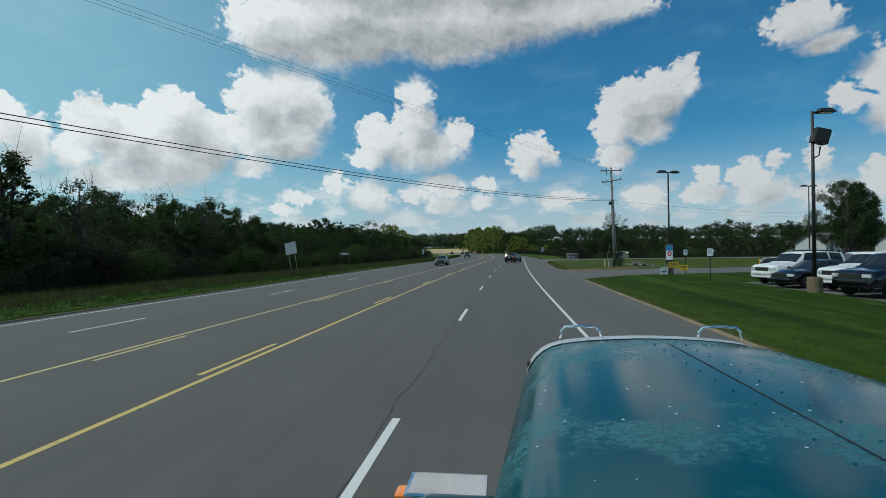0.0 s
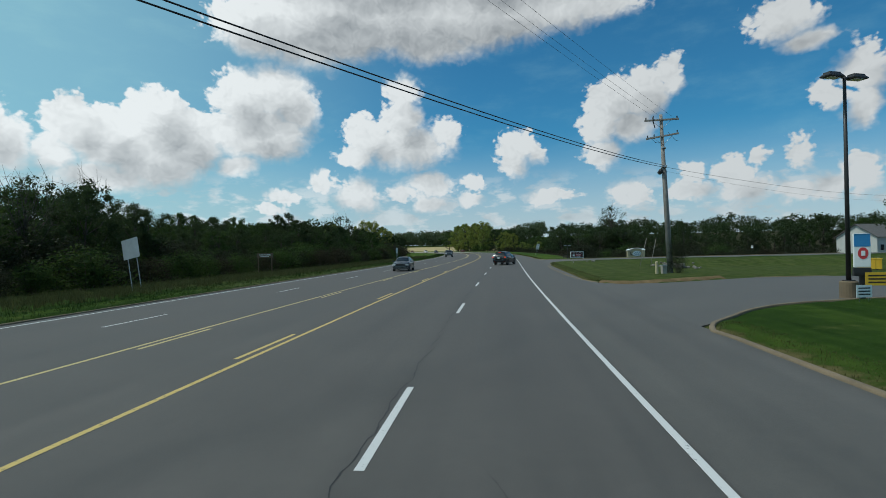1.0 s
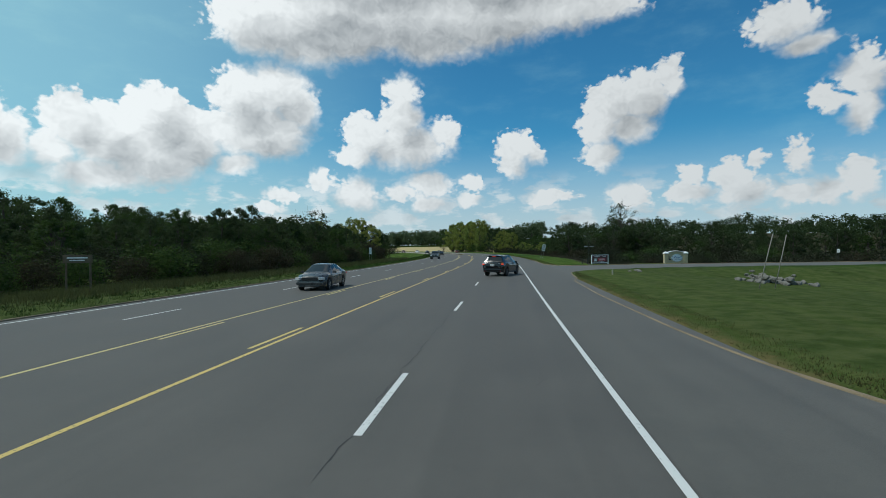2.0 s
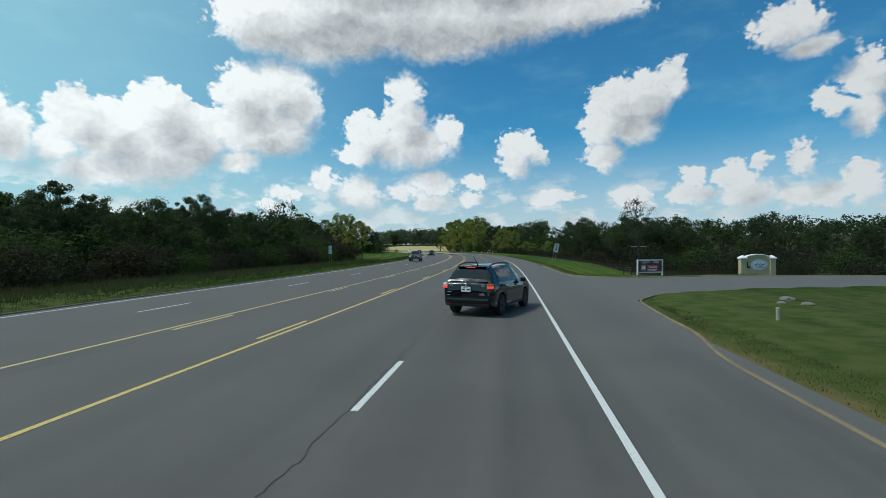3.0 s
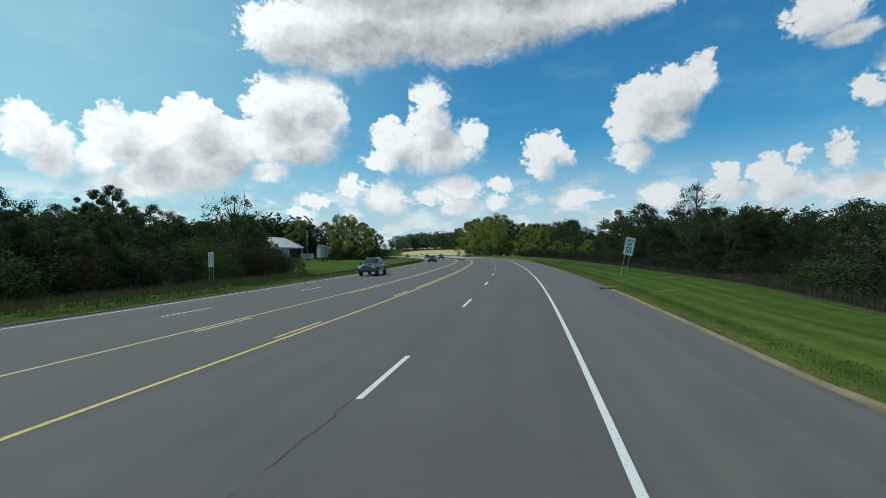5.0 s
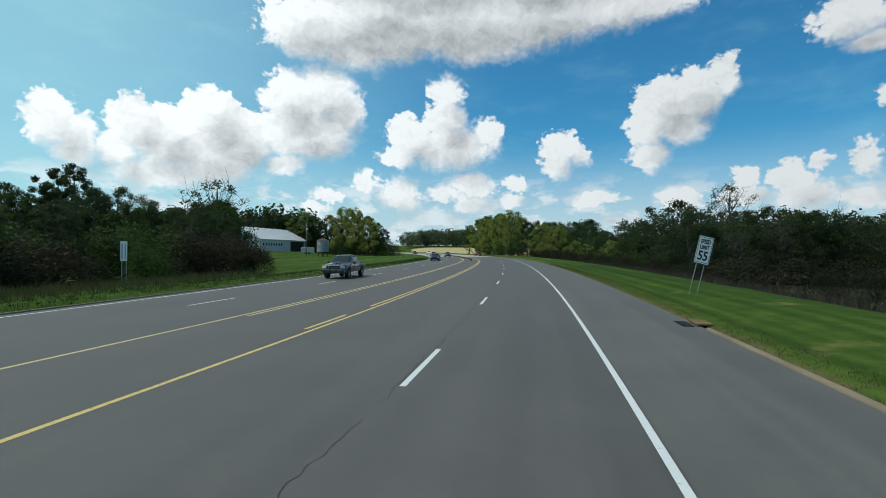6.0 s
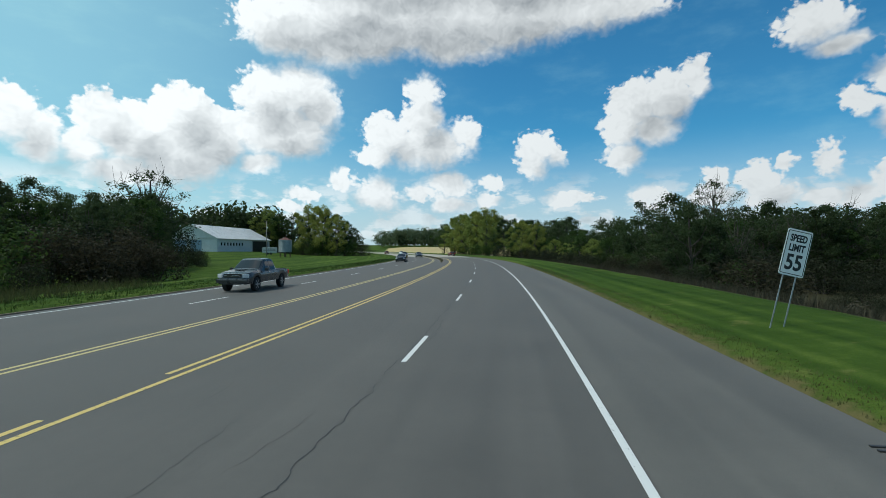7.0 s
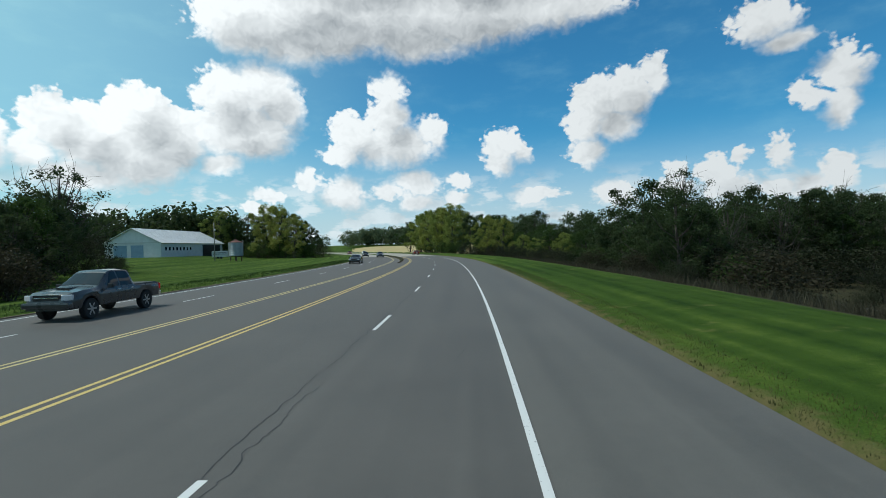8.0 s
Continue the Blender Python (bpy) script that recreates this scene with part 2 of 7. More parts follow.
def leaf_material(name, dark, light, through=0.42):
    m, n, b = material(name)
    geo = n.add("ShaderNodeNewGeometry")
    rnd = geo.outputs["Random Per Island"]
    patch = n.noise(geo.outputs["Position"], 0.5, 2.0).outputs["Fac"]
    f = n.math("ADD", n.math("MULTIPLY", rnd, 0.42), n.math("MULTIPLY", patch, 0.58))
    col = n.ramp(f, [(0.2, dark), (0.8, light)])
    tree = n.add("ShaderNodeObjectInfo").outputs["Random"]
    col = n.mix(n.math("MULTIPLY", tree, 0.35), col, tuple(0.55 * c for c in dark))
    n.put(b.inputs["Base Color"], col)
    b.inputs["Roughness"].default_value = 0.6
    b.inputs["Specular IOR Level"].default_value = 0.1
    tr = n.add("ShaderNodeBsdfTranslucent")
    n.put(tr.inputs[0], n.mix(0.5, col, tuple(min(1, 1.3 * c) for c in light)))
    mixs = n.add("ShaderNodeMixShader")
    mixs.inputs[0].default_value = through
    m.node_tree.links.new(b.outputs[0], mixs.inputs[1])
    m.node_tree.links.new(tr.outputs[0], mixs.inputs[2])
    m.node_tree.links.new(mixs.outputs[0], m.node_tree.nodes["Material Output"].inputs[0])
    return m


def grass_material():
    """Mown verge and rough meadow: green, yellowed and bare patches, mowing stripes along the road."""
    m, n, b = material("grass")
    co = n.add("ShaderNodeTexCoord").outputs["Object"]
    uv = n.add("ShaderNodeTexCoord").outputs["UV"]
    big = n.noise(co, 0.12, 5.0, 0.6).outputs["Fac"]
    mid = n.noise(co, 1.3, 5.0, 0.65).outputs["Fac"]
    fine = n.noise(co, 22.0, 3.0, 0.7).outputs["Fac"]
    stripe = n.noise(n.vec("MULTIPLY", uv, (1.1, 0.015, 0)), 1.0, 2.0, 0.5).outputs["Fac"]
    # mower tracks, about a metre apart, along the road
    sp = n.add("ShaderNodeSeparateXYZ")
    n.put(sp.inputs[0], uv)
    wander = n.noise(n.vec("MULTIPLY", uv, (0.3, 0.05, 0)), 1.0, 2.0).outputs["Fac"]
    track = n.math("SINE", n.math("ADD", n.math("MULTIPLY", sp.outputs[0], 6.6), n.math("MULTIPLY", wander, 7.0)))
    stripe = n.math("ADD", stripe, n.math("MULTIPLY", n.math("MULTIPLY", track, 0.06), n.smooth(sp.outputs[1], 100.0, 114.0)))
    f = n.math("ADD", n.math("ADD", n.math("MULTIPLY", big, 0.18), n.math("MULTIPLY", mid, 0.22)),
               n.math("ADD", n.math("MULTIPLY", fine, 0.16), n.math("MULTIPLY", stripe, 0.44)))
    col = n.ramp(f, [(0.36, (0.011, 0.028, 0.004)), (0.5, (0.026, 0.053, 0.007)), (0.62, (0.056, 0.090, 0.014))])
    dry = n.smooth(n.noise(co, 0.5, 5.0, 0.65).outputs["Fac"], 0.58, 0.78, 0.0, 0.5)
    col = n.mix(dry, col, (0.16, 0.155, 0.05))
    # the meadow between the side roads is thin and sun-bleached
    thin = n.math("MULTIPLY", n.smooth(sp.outputs[1], 42.0, 50.0), n.smooth(sp.outputs[1], 86.0, 94.0, 1.0, 0.0))
    thin = n.math("MULTIPLY", thin, n.smooth(mid, 0.35, 0.65, 0.25, 0.75))
    col = n.mix(thin, col, (0.085, 0.098, 0.034))
    # the roadside verges past the estate road and the barn's lawn are a lighter, yellower sward
    col = n.mix(n.smooth(sp.outputs[1], 101.0, 110.0), col, n.vec("MULTIPLY", col, (1.65, 1.45, 1.7)))
    # bare, sandy soil close to the kerbs
    sep = n.add("ShaderNodeSeparateXYZ")
    n.put(sep.inputs[0], uv)
    near = n.smooth(n.math("ADD", n.math("ABSOLUTE", n.math("ADD", sep.outputs[0], 4.0)), n.math("MULTIPLY", mid, 1.6)), 11.6, 12.1, 1.0, 0.0)
    col = n.mix(n.math("MULTIPLY", near, 0.7), col, (0.15, 0.118, 0.055))
    # bare brown soil and leaf litter in the hollow below the bank
    litter = n.math("MULTIPLY", n.smooth(n.math("ADD", sep.outputs[0], n.math("MULTIPLY", mid, 2.0)), 13.7, 14.3), n.smooth(sep.outputs[1], 104.0, 110.0))
    litter = n.math("MULTIPLY", litter, n.smooth(sep.outputs[1], 280.0, 300.0, 1.0, 0.0))
    col = n.mix(n.math("MULTIPLY", litter, 0.9), col, (0.042, 0.036, 0.023))
    n.put(b.inputs["Base Color"], col)
    b.inputs["Roughness"].default_value = 1.0
    b.inputs["Specular IOR Level"].default_value = 0.05
    k = n.add("ShaderNodeBump")
    k.inputs["Strength"].default_value, k.inputs["Distance"].default_value = 0.6, 0.08
    n.put(k.inputs["Height"], n.math("ADD", fine, mid))
    n.put(b.inputs["Normal"], k.outputs[0])
    return m


def glass_material(name, tint=(0.02, 0.025, 0.03)):
    m, n, b = material(name)
    b.inputs["Base Color"].default_value = (*tint, 1)
    b.inputs["Roughness"].default_value = 0.03
    b.inputs["Specular IOR Level"].default_value = 0.28
    return m


def glow_material(name, col, strength):
    m, n, b = material(name)
    b.inputs["Base Color"].default_value = (*col, 1)
    b.inputs["Roughness"].default_value = 0.2
    b.inputs["Emission Color"].default_value = (*col, 1)
    b.inputs["Emission Strength"].default_value = strength
    return m


M = dict(
    asphalt=asphalt("asphalt", (0.0485, 0.0450, 0.0410), (0.111, 0.1035, 0.0945)),
    side_asphalt=asphalt("side_asphalt", (0.066, 0.063, 0.057), (0.128, 0.121, 0.109)),
    seam=surface("seam_tar", (0.008, 0.008, 0.008), (0.03, 0.03, 0.03), 8, 0.7),
    white=road_paint("white_road_paint", (0.58, 0.58, 0.56), (0.13, 0.13, 0.125)),
    yellow=road_paint("yellow_road_paint", (0.55, 0.40, 0.115), (0.15, 0.13, 0.08)),
    faded_yellow=road_paint("faded_yellow_paint", (0.50, 0.405, 0.16), (0.15, 0.135, 0.09)),
    shoulder=asphalt("shoulder_asphalt", (0.056, 0.0525, 0.047), (0.122, 0.115, 0.103)),
    concrete=surface("concrete", (0.22, 0.20, 0.17), (0.42, 0.39, 0.33), 1.5, 0.85, bump=0.3),
    kerb=surface("kerb_concrete", (0.11, 0.083, 0.052), (0.25, 0.19, 0.12), 0.8, 0.9, bump=0.4),
    grass=grass_material(),
    blade=leaf_material("grass_blade", (0.015, 0.034, 0.007), (0.042, 0.072, 0.016), 0.15),
    brush=leaf_material("brown_brush", (0.020, 0.024, 0.013), (0.037, 0.044, 0.021), 0.25),
    bare=leaf_material("dry_brush", (0.045, 0.041, 0.027), (0.085, 0.075, 0.048), 0.2),
    dry_grass=leaf_material("dry_grass", (0.055, 0.062, 0.020), (0.12, 0.115, 0.045), 0.2),
    meadow=leaf_material("meadow_grass", (0.035, 0.045, 0.016), (0.10, 0.105, 0.04), 0.3),
    bark=surface("bark", (0.03, 0.024, 0.018), (0.10, 0.085, 0.068), 3, 0.9, bump=0.6, fine=25),
    leaf=leaf_material("leaf_green", (0.020, 0.042, 0.012), (0.066, 0.108, 0.026)),
    leaf_dark=leaf_material("leaf_dark", (0.027, 0.042, 0.018), (0.056, 0.082, 0.030)),
    # next two: leaf greens brightened so the colour itself carries the sunlight
    leaf_sunlit=leaf_material("leaf_sunlit", (0.095, 0.135, 0.034), (0.25, 0.29, 0.070)),
    leaf_yellow_sunlit=leaf_material("leaf_yellow_sunlit", (0.105, 0.135, 0.028), (0.28, 0.30, 0.07)),
    leaf_red=leaf_material("leaf_rust", (0.028, 0.026, 0.016), (0.048, 0.044, 0.024)),
    # far hill's leaves: distance haze mixed into a paler, bluer base colour
    leaf_haze=leaf_material("leaf_haze", (0.060, 0.085, 0.045), (0.125, 0.160, 0.080)),
    steel=surface("galvanised_steel", (0.28, 0.29, 0.30), (0.46, 0.47, 0.48), 6, 0.45, 0.7),
    dark_steel=surface("dark_bronze_paint", (0.012, 0.011, 0.011), (0.03, 0.028, 0.027), 5, 0.5),
    wood_pole=surface("weathered_pole", (0.15, 0.13, 0.11), (0.34, 0.31, 0.28), 2, 0.85, bump=0.5, fine=60),
    wood=surface("weathered_wood", (0.08, 0.055, 0.035), (0.18, 0.13, 0.085), 4, 0.85, bump=0.4),
    sign_white=surface("sign_white", (0.78, 0.78, 0.77), (0.86, 0.86, 0.85), 1.5, 0.5),
    sign_back=surface("sign_back_aluminium", (0.33, 0.37, 0.40), (0.48, 0.52, 0.55), 2, 0.5, 0.3),
    black=surface("black_paint", (0.012, 0.012, 0.013), (0.022, 0.022, 0.024), 6, 0.5),
    rubber=surface("rubber", (0.008, 0.008, 0.008), (0.02, 0.02, 0.02), 10, 0.8),
    chrome=surface("chrome", (0.72, 0.74, 0.76), (0.85, 0.86, 0.87), 3, 0.10, 1.0),
    trim=surface("polished_trim", (0.55, 0.57, 0.58), (0.72, 0.73, 0.74), 3, 0.35, 0.5),
    alloy=surface("alloy", (0.35, 0.35, 0.36), (0.52, 0.52, 0.53), 6, 0.3, 0.9),
    car_black=surface("car_paint_black", (0.002, 0.002, 0.004), (0.004, 0.004, 0.007), 3, 0.14, 0.0, coat=0.4),
    car_grey=surface("car_paint_grey", (0.035, 0.037, 0.038), (0.05, 0.052, 0.054), 3, 0.3, 0.3, coat=0.6),
    car_white=surface("car_paint_white", (0.66, 0.66, 0.64), (0.76, 0.76, 0.75), 3, 0.3, coat=0.5),
    car_silver=surface("car_paint_silver", (0.33, 0.34, 0.35), (0.36, 0.37, 0.38), 3, 0.32, 0.2, coat=0.4),
    plastic=surface("black_plastic", (0.012, 0.012, 0.012), (0.024, 0.024, 0.024), 8, 0.6),
    glass=glass_material("car_glass"),
    # faint emission added to brighten red lenses, reflectors that are no lamps too
    lens_red_glow=glow_material("red_lens_glow", (0.45, 0.012, 0.008), 0.15),
    brake_lit=glow_material("lit_brake_lamp", (0.9, 0.05, 0.025), 0.9),
    lens_clear=surface("clear_lens", (0.5, 0.5, 0.5), (0.7, 0.7, 0.7), 8, 0.1, coat=1.0),
    lens_amber=surface("amber_lens", (0.75, 0.18, 0.01), (0.9, 0.27, 0.02), 8, 0.2, coat=1.0),
    barn_wall=surface("barn_wall", (0.55, 0.55, 0.53), (0.70, 0.70, 0.68), 0.6, 0.8),
    barn_roof=surface("barn_roof_metal", (0.52, 0.52, 0.51), (0.72, 0.71, 0.69), 0.5, 0.45, 0.2),
    silo=surface("silo_galvanised", (0.22, 0.25, 0.27), (0.36, 0.39, 0.41), 0.8, 0.45, 0.4),
    rust=surface("rust_red", (0.075, 0.03, 0.022), (0.14, 0.055, 0.038), 2, 0.8),
    blue_door=surface("faded_blue_door", (0.16, 0.25, 0.33), (0.25, 0.35, 0.43), 1, 0.7),
    stucco=surface("cream_stucco", (0.40, 0.34, 0.20), (0.52, 0.45, 0.29), 2, 0.9, bump=0.3),
    soil=surface("bare_soil", (0.09, 0.063, 0.03), (0.21, 0.15, 0.08), 2, 1.0, bump=0.5, spec=0.1),
    stone=surface("stone", (0.20, 0.18, 0.15), (0.42, 0.39, 0.34), 3, 0.9, bump=0.6),
    maroon=surface("maroon_sign", (0.10, 0.030, 0.030), (0.14, 0.045, 0.042), 2, 0.5),
    emblem_blue=surface("emblem_blue", (0.02, 0.12, 0.26), (0.04, 0.19, 0.36), 3, 0.4),
    banner_blue=surface("banner_blue", (0.02, 0.17, 0.42), (0.05, 0.26, 0.52), 1, 0.5),
    banner_red=surface("banner_red", (0.5, 0.03, 0.04), (0.6, 0.06, 0.06), 1, 0.5),
    sign_yellow=surface("sign_yellow", (0.62, 0.36, 0.02), (0.72, 0.45, 0.03), 1, 0.5),
    siding=surface("white_siding", (0.46, 0.46, 0.43), (0.56, 0.56, 0.53), 0.8, 0.7),
    shingle=surface("roof_shingle", (0.08, 0.075, 0.07), (0.16, 0.15, 0.14), 4, 0.9, bump=0.4),
    field=surface("dry_field", (0.30, 0.23, 0.09), (0.44, 0.35, 0.16), 0.05, 0.9, fine=1.0),
    wire=surface("cable_black", (0.01, 0.01, 0.01), (0.02, 0.02, 0.02), 8, 0.6),
    vest=surface("rubble", (0.10, 0.094, 0.082), (0.22, 0.205, 0.18), 2, 0.9, bump=0.5),
)


def teal_paint():
    """Old teal lorry paint: glossy, with chalky clouded patches, chips and bird-lime specks."""
    m, n, b = material("teal_lorry_paint")
    co = n.add("ShaderNodeTexCoord").outputs["Object"]
    patch = n.noise(co, 2.6, 7.0, 0.62).outputs["Fac"]
    chalk = n.math("MULTIPLY", n.smooth(patch, 0.47, 0.64), n.smooth(n.noise(co, 60.0, 4.0, 0.7).outputs["Fac"], 0.38, 0.62, 0.1, 1.0))
    base = n.ramp(n.noise(co, 0.9, 4.0).outputs["Fac"], [(0.3, (0.0, 0.040, 0.058)), (0.7, (0.0, 0.074, 0.098))])
    col = n.mix(n.math("MULTIPLY", chalk, 0.7), base, (0.05, 0.19, 0.21))
    v = n.add("ShaderNodeTexVoronoi")
    n.put(v.inputs["Vector"], co)
    v.inputs["Scale"].default_value = 22.0
    pick = n.math("GREATER_THAN", n.noise(co, 9.0, 1.0).outputs["Fac"], 0.50)
    speck = n.math("MULTIPLY", n.math("LESS_THAN", v.outputs["Distance"], 0.085), pick)
    col = n.mix(speck, col, (0.45, 0.55, 0.55))
    n.put(b.inputs["Base Color"], col)
    n.put(b.inputs["Roughness"], n.math("ADD", n.math("MULTIPLY", chalk, 0.35), 0.16))
    b.inputs["Specular IOR Level"].default_value = 0.24
    b.inputs["Coat Weight"].default_value = 0.0
    b.inputs["Coat Roughness"].default_value = 0.15
    return m


M["teal"] = teal_paint()

# ---------------------------------------------------------------- the road's line and the lie of the land
KAP_S = [-400, 0, 25, 50, 75, 100, 125, 150, 175, 200, 212, 242, 254, 330, 430, 431, 3000]
KAP_V = [0, 0.000060, 0.000659, 0.000536, 0.000130, -0.000658, -0.001406, -0.001198, -0.001032, -0.0013, -0.0031, -0.0031, -0.0013, -0.0012, -0.0010, 0, 0]
_s = np.arange(-400.0, 1600.0, 1.0)
_th = np.cumsum(np.interp(_s, KAP_S, KAP_V))
_th -= np.interp(0, _s, _th)
_px = np.cumsum(np.sin(_th))
_py = np.cumsum(np.cos(_th))
_px -= np.interp(0, _s, _px)
_py -= np.interp(0, _s, _py)


def on_road(u, s):
    """World x, y of the place u metres right of the lane line, s metres along it."""
    th = np.interp(s, _s, _th)
    return np.interp(s, _s, _px) + u * np.cos(th), np.interp(s, _s, _py) - u * np.sin(th)


def along(x, y):
    """u and s of a world place (good near the road)."""
    s = np.array(y, float)
    for _ in range(4):
        px, py = np.interp(s, _s, _px), np.interp(s, _s, _py)
        th = np.interp(s, _s, _th)
        s = s + (x - px) * np.sin(th) + (y - py) * np.cos(th)
    px, py, th = np.interp(s, _s, _px), np.interp(s, _s, _py), np.interp(s, _s, _th)
    return (x - px) * np.cos(th) - (y - py) * np.sin(th), s


def smoothstep(a, b, v):
    t = np.clip((v - a) / (b - a), 0, 1)
    return t * t * (3 - 2 * t)


ENTRY_1 = [(6.2, 29.0), (6.9, 30.4), (8.2, 31.6), (10.0, 33.9), (12.0, 35.3), (16.2, 36.8), (24, 38.5), (28, 39.0), (28, 30), (15.8, 26.5), (15.8, -40),
           (75, -40), (75, 53), (45, 52), (23.5, 50), (17.6, 49.4), (11.3, 46.2), (8.8, 45.7), (7.7, 47.0), (7.1, 50), (6.2, 54)]
ENTRY_2 = [(6.2, 73.0), (8.2, 77.0), (8.5, 80), (9.1, 85.2), (11, 88.3), (15.8, 91), (25, 93.5), (75, 97), (75, 107), (33, 104.5), (20, 104), (16, 102.2),
           (12.7, 101.5), (10.6, 101.9), (9.5, 103.3), (9.0, 106), (6.2, 110)]


def poly_dist(x, y, poly):
    """Distance to the outline of a polygon, negative inside."""
    d = np.full(x.shape, 1e9)
    inside = np.zeros(x.shape, bool)
    for (x0, y0), (x1, y1) in zip(poly, poly[1:] + poly[:1]):
        dx, dy = x1 - x0, y1 - y0
        t = np.clip(((x - x0) * dx + (y - y0) * dy) / (dx * dx + dy * dy), 0, 1)
        d = np.minimum(d, np.hypot(x - x0 - t * dx, y - y0 - t * dy))
        cross = ((y0 > y) != (y1 > y)) & (x < dx * (y - y0) / (dy if dy else 1e-9) + x0)
        inside ^= cross
    return np.where(inside, -d, d)


def lumps(x, y, k):
    return np.sin(x * k + 1.3) * np.cos(y * k * 0.8 + 0.4) + 0.5 * np.sin(x * k * 2.3 + y * k * 1.7)


def ground_z(x, y):
    """Height of the grass, verges and far land."""
    x, y = np.asarray(x, float), np.asarray(y, float)
    u, s = along(x, y)
    right, left = np.maximum(u - 6.85, 0), np.maximum(-15.0 - u, 0)
    z = np.full(x.shape, -0.09)
    # right of the kerb
    zr = 0.02 + 0.10 * smoothstep(0, 1.6, right)
    bank = smoothstep(104, 118, s)
    zr = zr * (1 - bank) + bank * (0.03 + 0.30 * smoothstep(0, 3.8, right) * smoothstep(114, 128, s) - 2.6 * smoothstep(4.6, 17.0, right) * (1 - 0.6 * smoothstep(215, 260, s)))
    zr = zr - 0.95 * smoothstep(5, 18, right) * smoothstep(50, 64, s) * (1 - smoothstep(82, 89, s))
    d = np.minimum(poly_dist(x, y, ENTRY_1), poly_dist(x, y, ENTRY_2))
    zr = np.where(s < 118, np.minimum(zr, -0.09 + 0.02 * np.maximum(d, 0) + 0.19 * smoothstep(-0.1, 0.5, d) + 0 * zr), zr)
    # left of the kerb
    lawn = smoothstep(150, 200, s)
    zl = 0.02 + 0.08 * smoothstep(0, 1.5, left) + (1.75 * smoothstep(31, 54, left)) * lawn - 0.5 * smoothstep(3, 12, left)
    z = np.where(right > 0, zr, np.where(left > 0, zl, z))
    far = smoothstep(330, 900, y)
    z = z + 9.0 * smoothstep(175, 330, y) * smoothstep(18, 70, right) * smoothstep(8, 60, x)
    pad = 1 - smoothstep(2.2, 6.0, np.hypot(x - 28.4, y - 114.6))
    z = z * (1 - pad) - 0.82 * pad
    z = z - 0.3 * (1 - smoothstep(1.6, 5.0, np.hypot(x - 15.8, y - 107.4)))
    off = np.maximum(right, left)
    z = z + far * 9.0 * smoothstep(2, 60, off)
    return z + 0.03 * lumps(x, y, 0.7) * smoothstep(1.5, 8, off)


def part(name, bm, mat, parent=None, label="", smooth=False):
    """Links a bmesh as one mesh object, under a thing or a part."""
    me = bpy.data.meshes.new(name)
    bm.to_mesh(me)
    bm.free()
    if smooth:
        me.shade_smooth()
    me.materials.append(mat)
    ob = new(name, me)
    if parent is not None:
        ob.parent = parent
    if label:
        tagged(ob, label)
    return ob


def raw(name, verts, faces, mat, parent=None, label="", uv=None, smooth=False):
    """One mesh object from arrays."""
    me = bpy.data.meshes.new(name)
    verts, faces = np.asarray(verts, np.float32), np.asarray(faces, np.int32)
    n, k = faces.shape
    me.vertices.add(len(verts))
    me.vertices.foreach_set("co", verts.ravel())
    me.loops.add(n * k)
    me.loops.foreach_set("vertex_index", faces.ravel())
    me.polygons.add(n)
    me.polygons.foreach_set("loop_start", np.arange(0, n * k, k, dtype=np.int32))
    if uv is not None:
        lay = me.uv_layers.new(name="UVMap")
        lay.data.foreach_set("uv", np.asarray(uv, np.float32)[faces.ravel()].ravel())
    me.update(calc_edges=True)
    me.validate()
    if smooth:
        me.shade_smooth()
    me.materials.append(mat)
    ob = new(name, me)
    if parent is not None:
        ob.parent = parent
    if label:
        tagged(ob, label)
    return ob


def grid_mesh(name, P, UV, mat, parent=None, smooth=True):
    """A sheet from an array of rows of points."""
    r, c = P.shape[:2]
    i = np.arange(r * c).reshape(r, c)
    f = np.stack([i[:-1, :-1], i[:-1, 1:], i[1:, 1:], i[1:, :-1]], -1).reshape(-1, 4)
    return raw(name, P.reshape(-1, 3), f, mat, parent, uv=UV.reshape(-1, 2), smooth=smooth)


# ---------------------------------------------------------------- ground, road, lines, kerbs
def make_ground():
    u = np.concatenate([[-2500, -1500, -900, -600, -400, -300, -220, -170, -140, -115], np.arange(-95, -30, 5), np.arange(-30, -15.1, 1.0),
                        [-15.05, -14.95, -10, -4, 2, 6.7, 6.82], np.arange(7, 30, 0.75), np.arange(30, 80, 3), [85, 95, 110, 140, 180, 250, 350, 500, 800, 1500, 2500]])
    s = np.concatenate([[-380, -250, -160, -110, -80, -60, -45], np.arange(-36, 130, 1.0), np.arange(130, 300, 3.0), np.arange(300, 600, 12.0), [650, 720, 800, 900, 1050, 1250, 1500]])
    U, S = np.meshgrid(u, s)
    X, Y = on_road(U, S)
    Z = ground_z(X, Y)
    ob = grid_mesh("ground", np.stack([X, Y, Z], -1), np.stack([U, S], -1), M["grass"])
    tagged(ob, "green mown grass verge with dry yellowed patches", "grass", kind="structure")
    return ob


def ribbon(name, u0, u1, s0, s1, z, mat, parent=None, step=2.0, cols=2, wobble=0.0, thick=0.0):
    s = np.linspace(s0, s1, max(2, int((s1 - s0) / step) + 1))
    u = np.linspace(u0, u1, cols)
    U, S = np.meshgrid(u, s)
    if wobble:
        U = U + (wobble * (np.sin(S * 1.7) + np.sin(S * 0.61 + 1) + 0.7 * np.sin(S * 4.3 + 2)))
    X, Y = on_road(U, S)
    P = np.stack([X, Y, np.full_like(X, z)], -1)
    return grid_mesh(name, P, np.stack([U, S], -1), mat, parent, smooth=False)


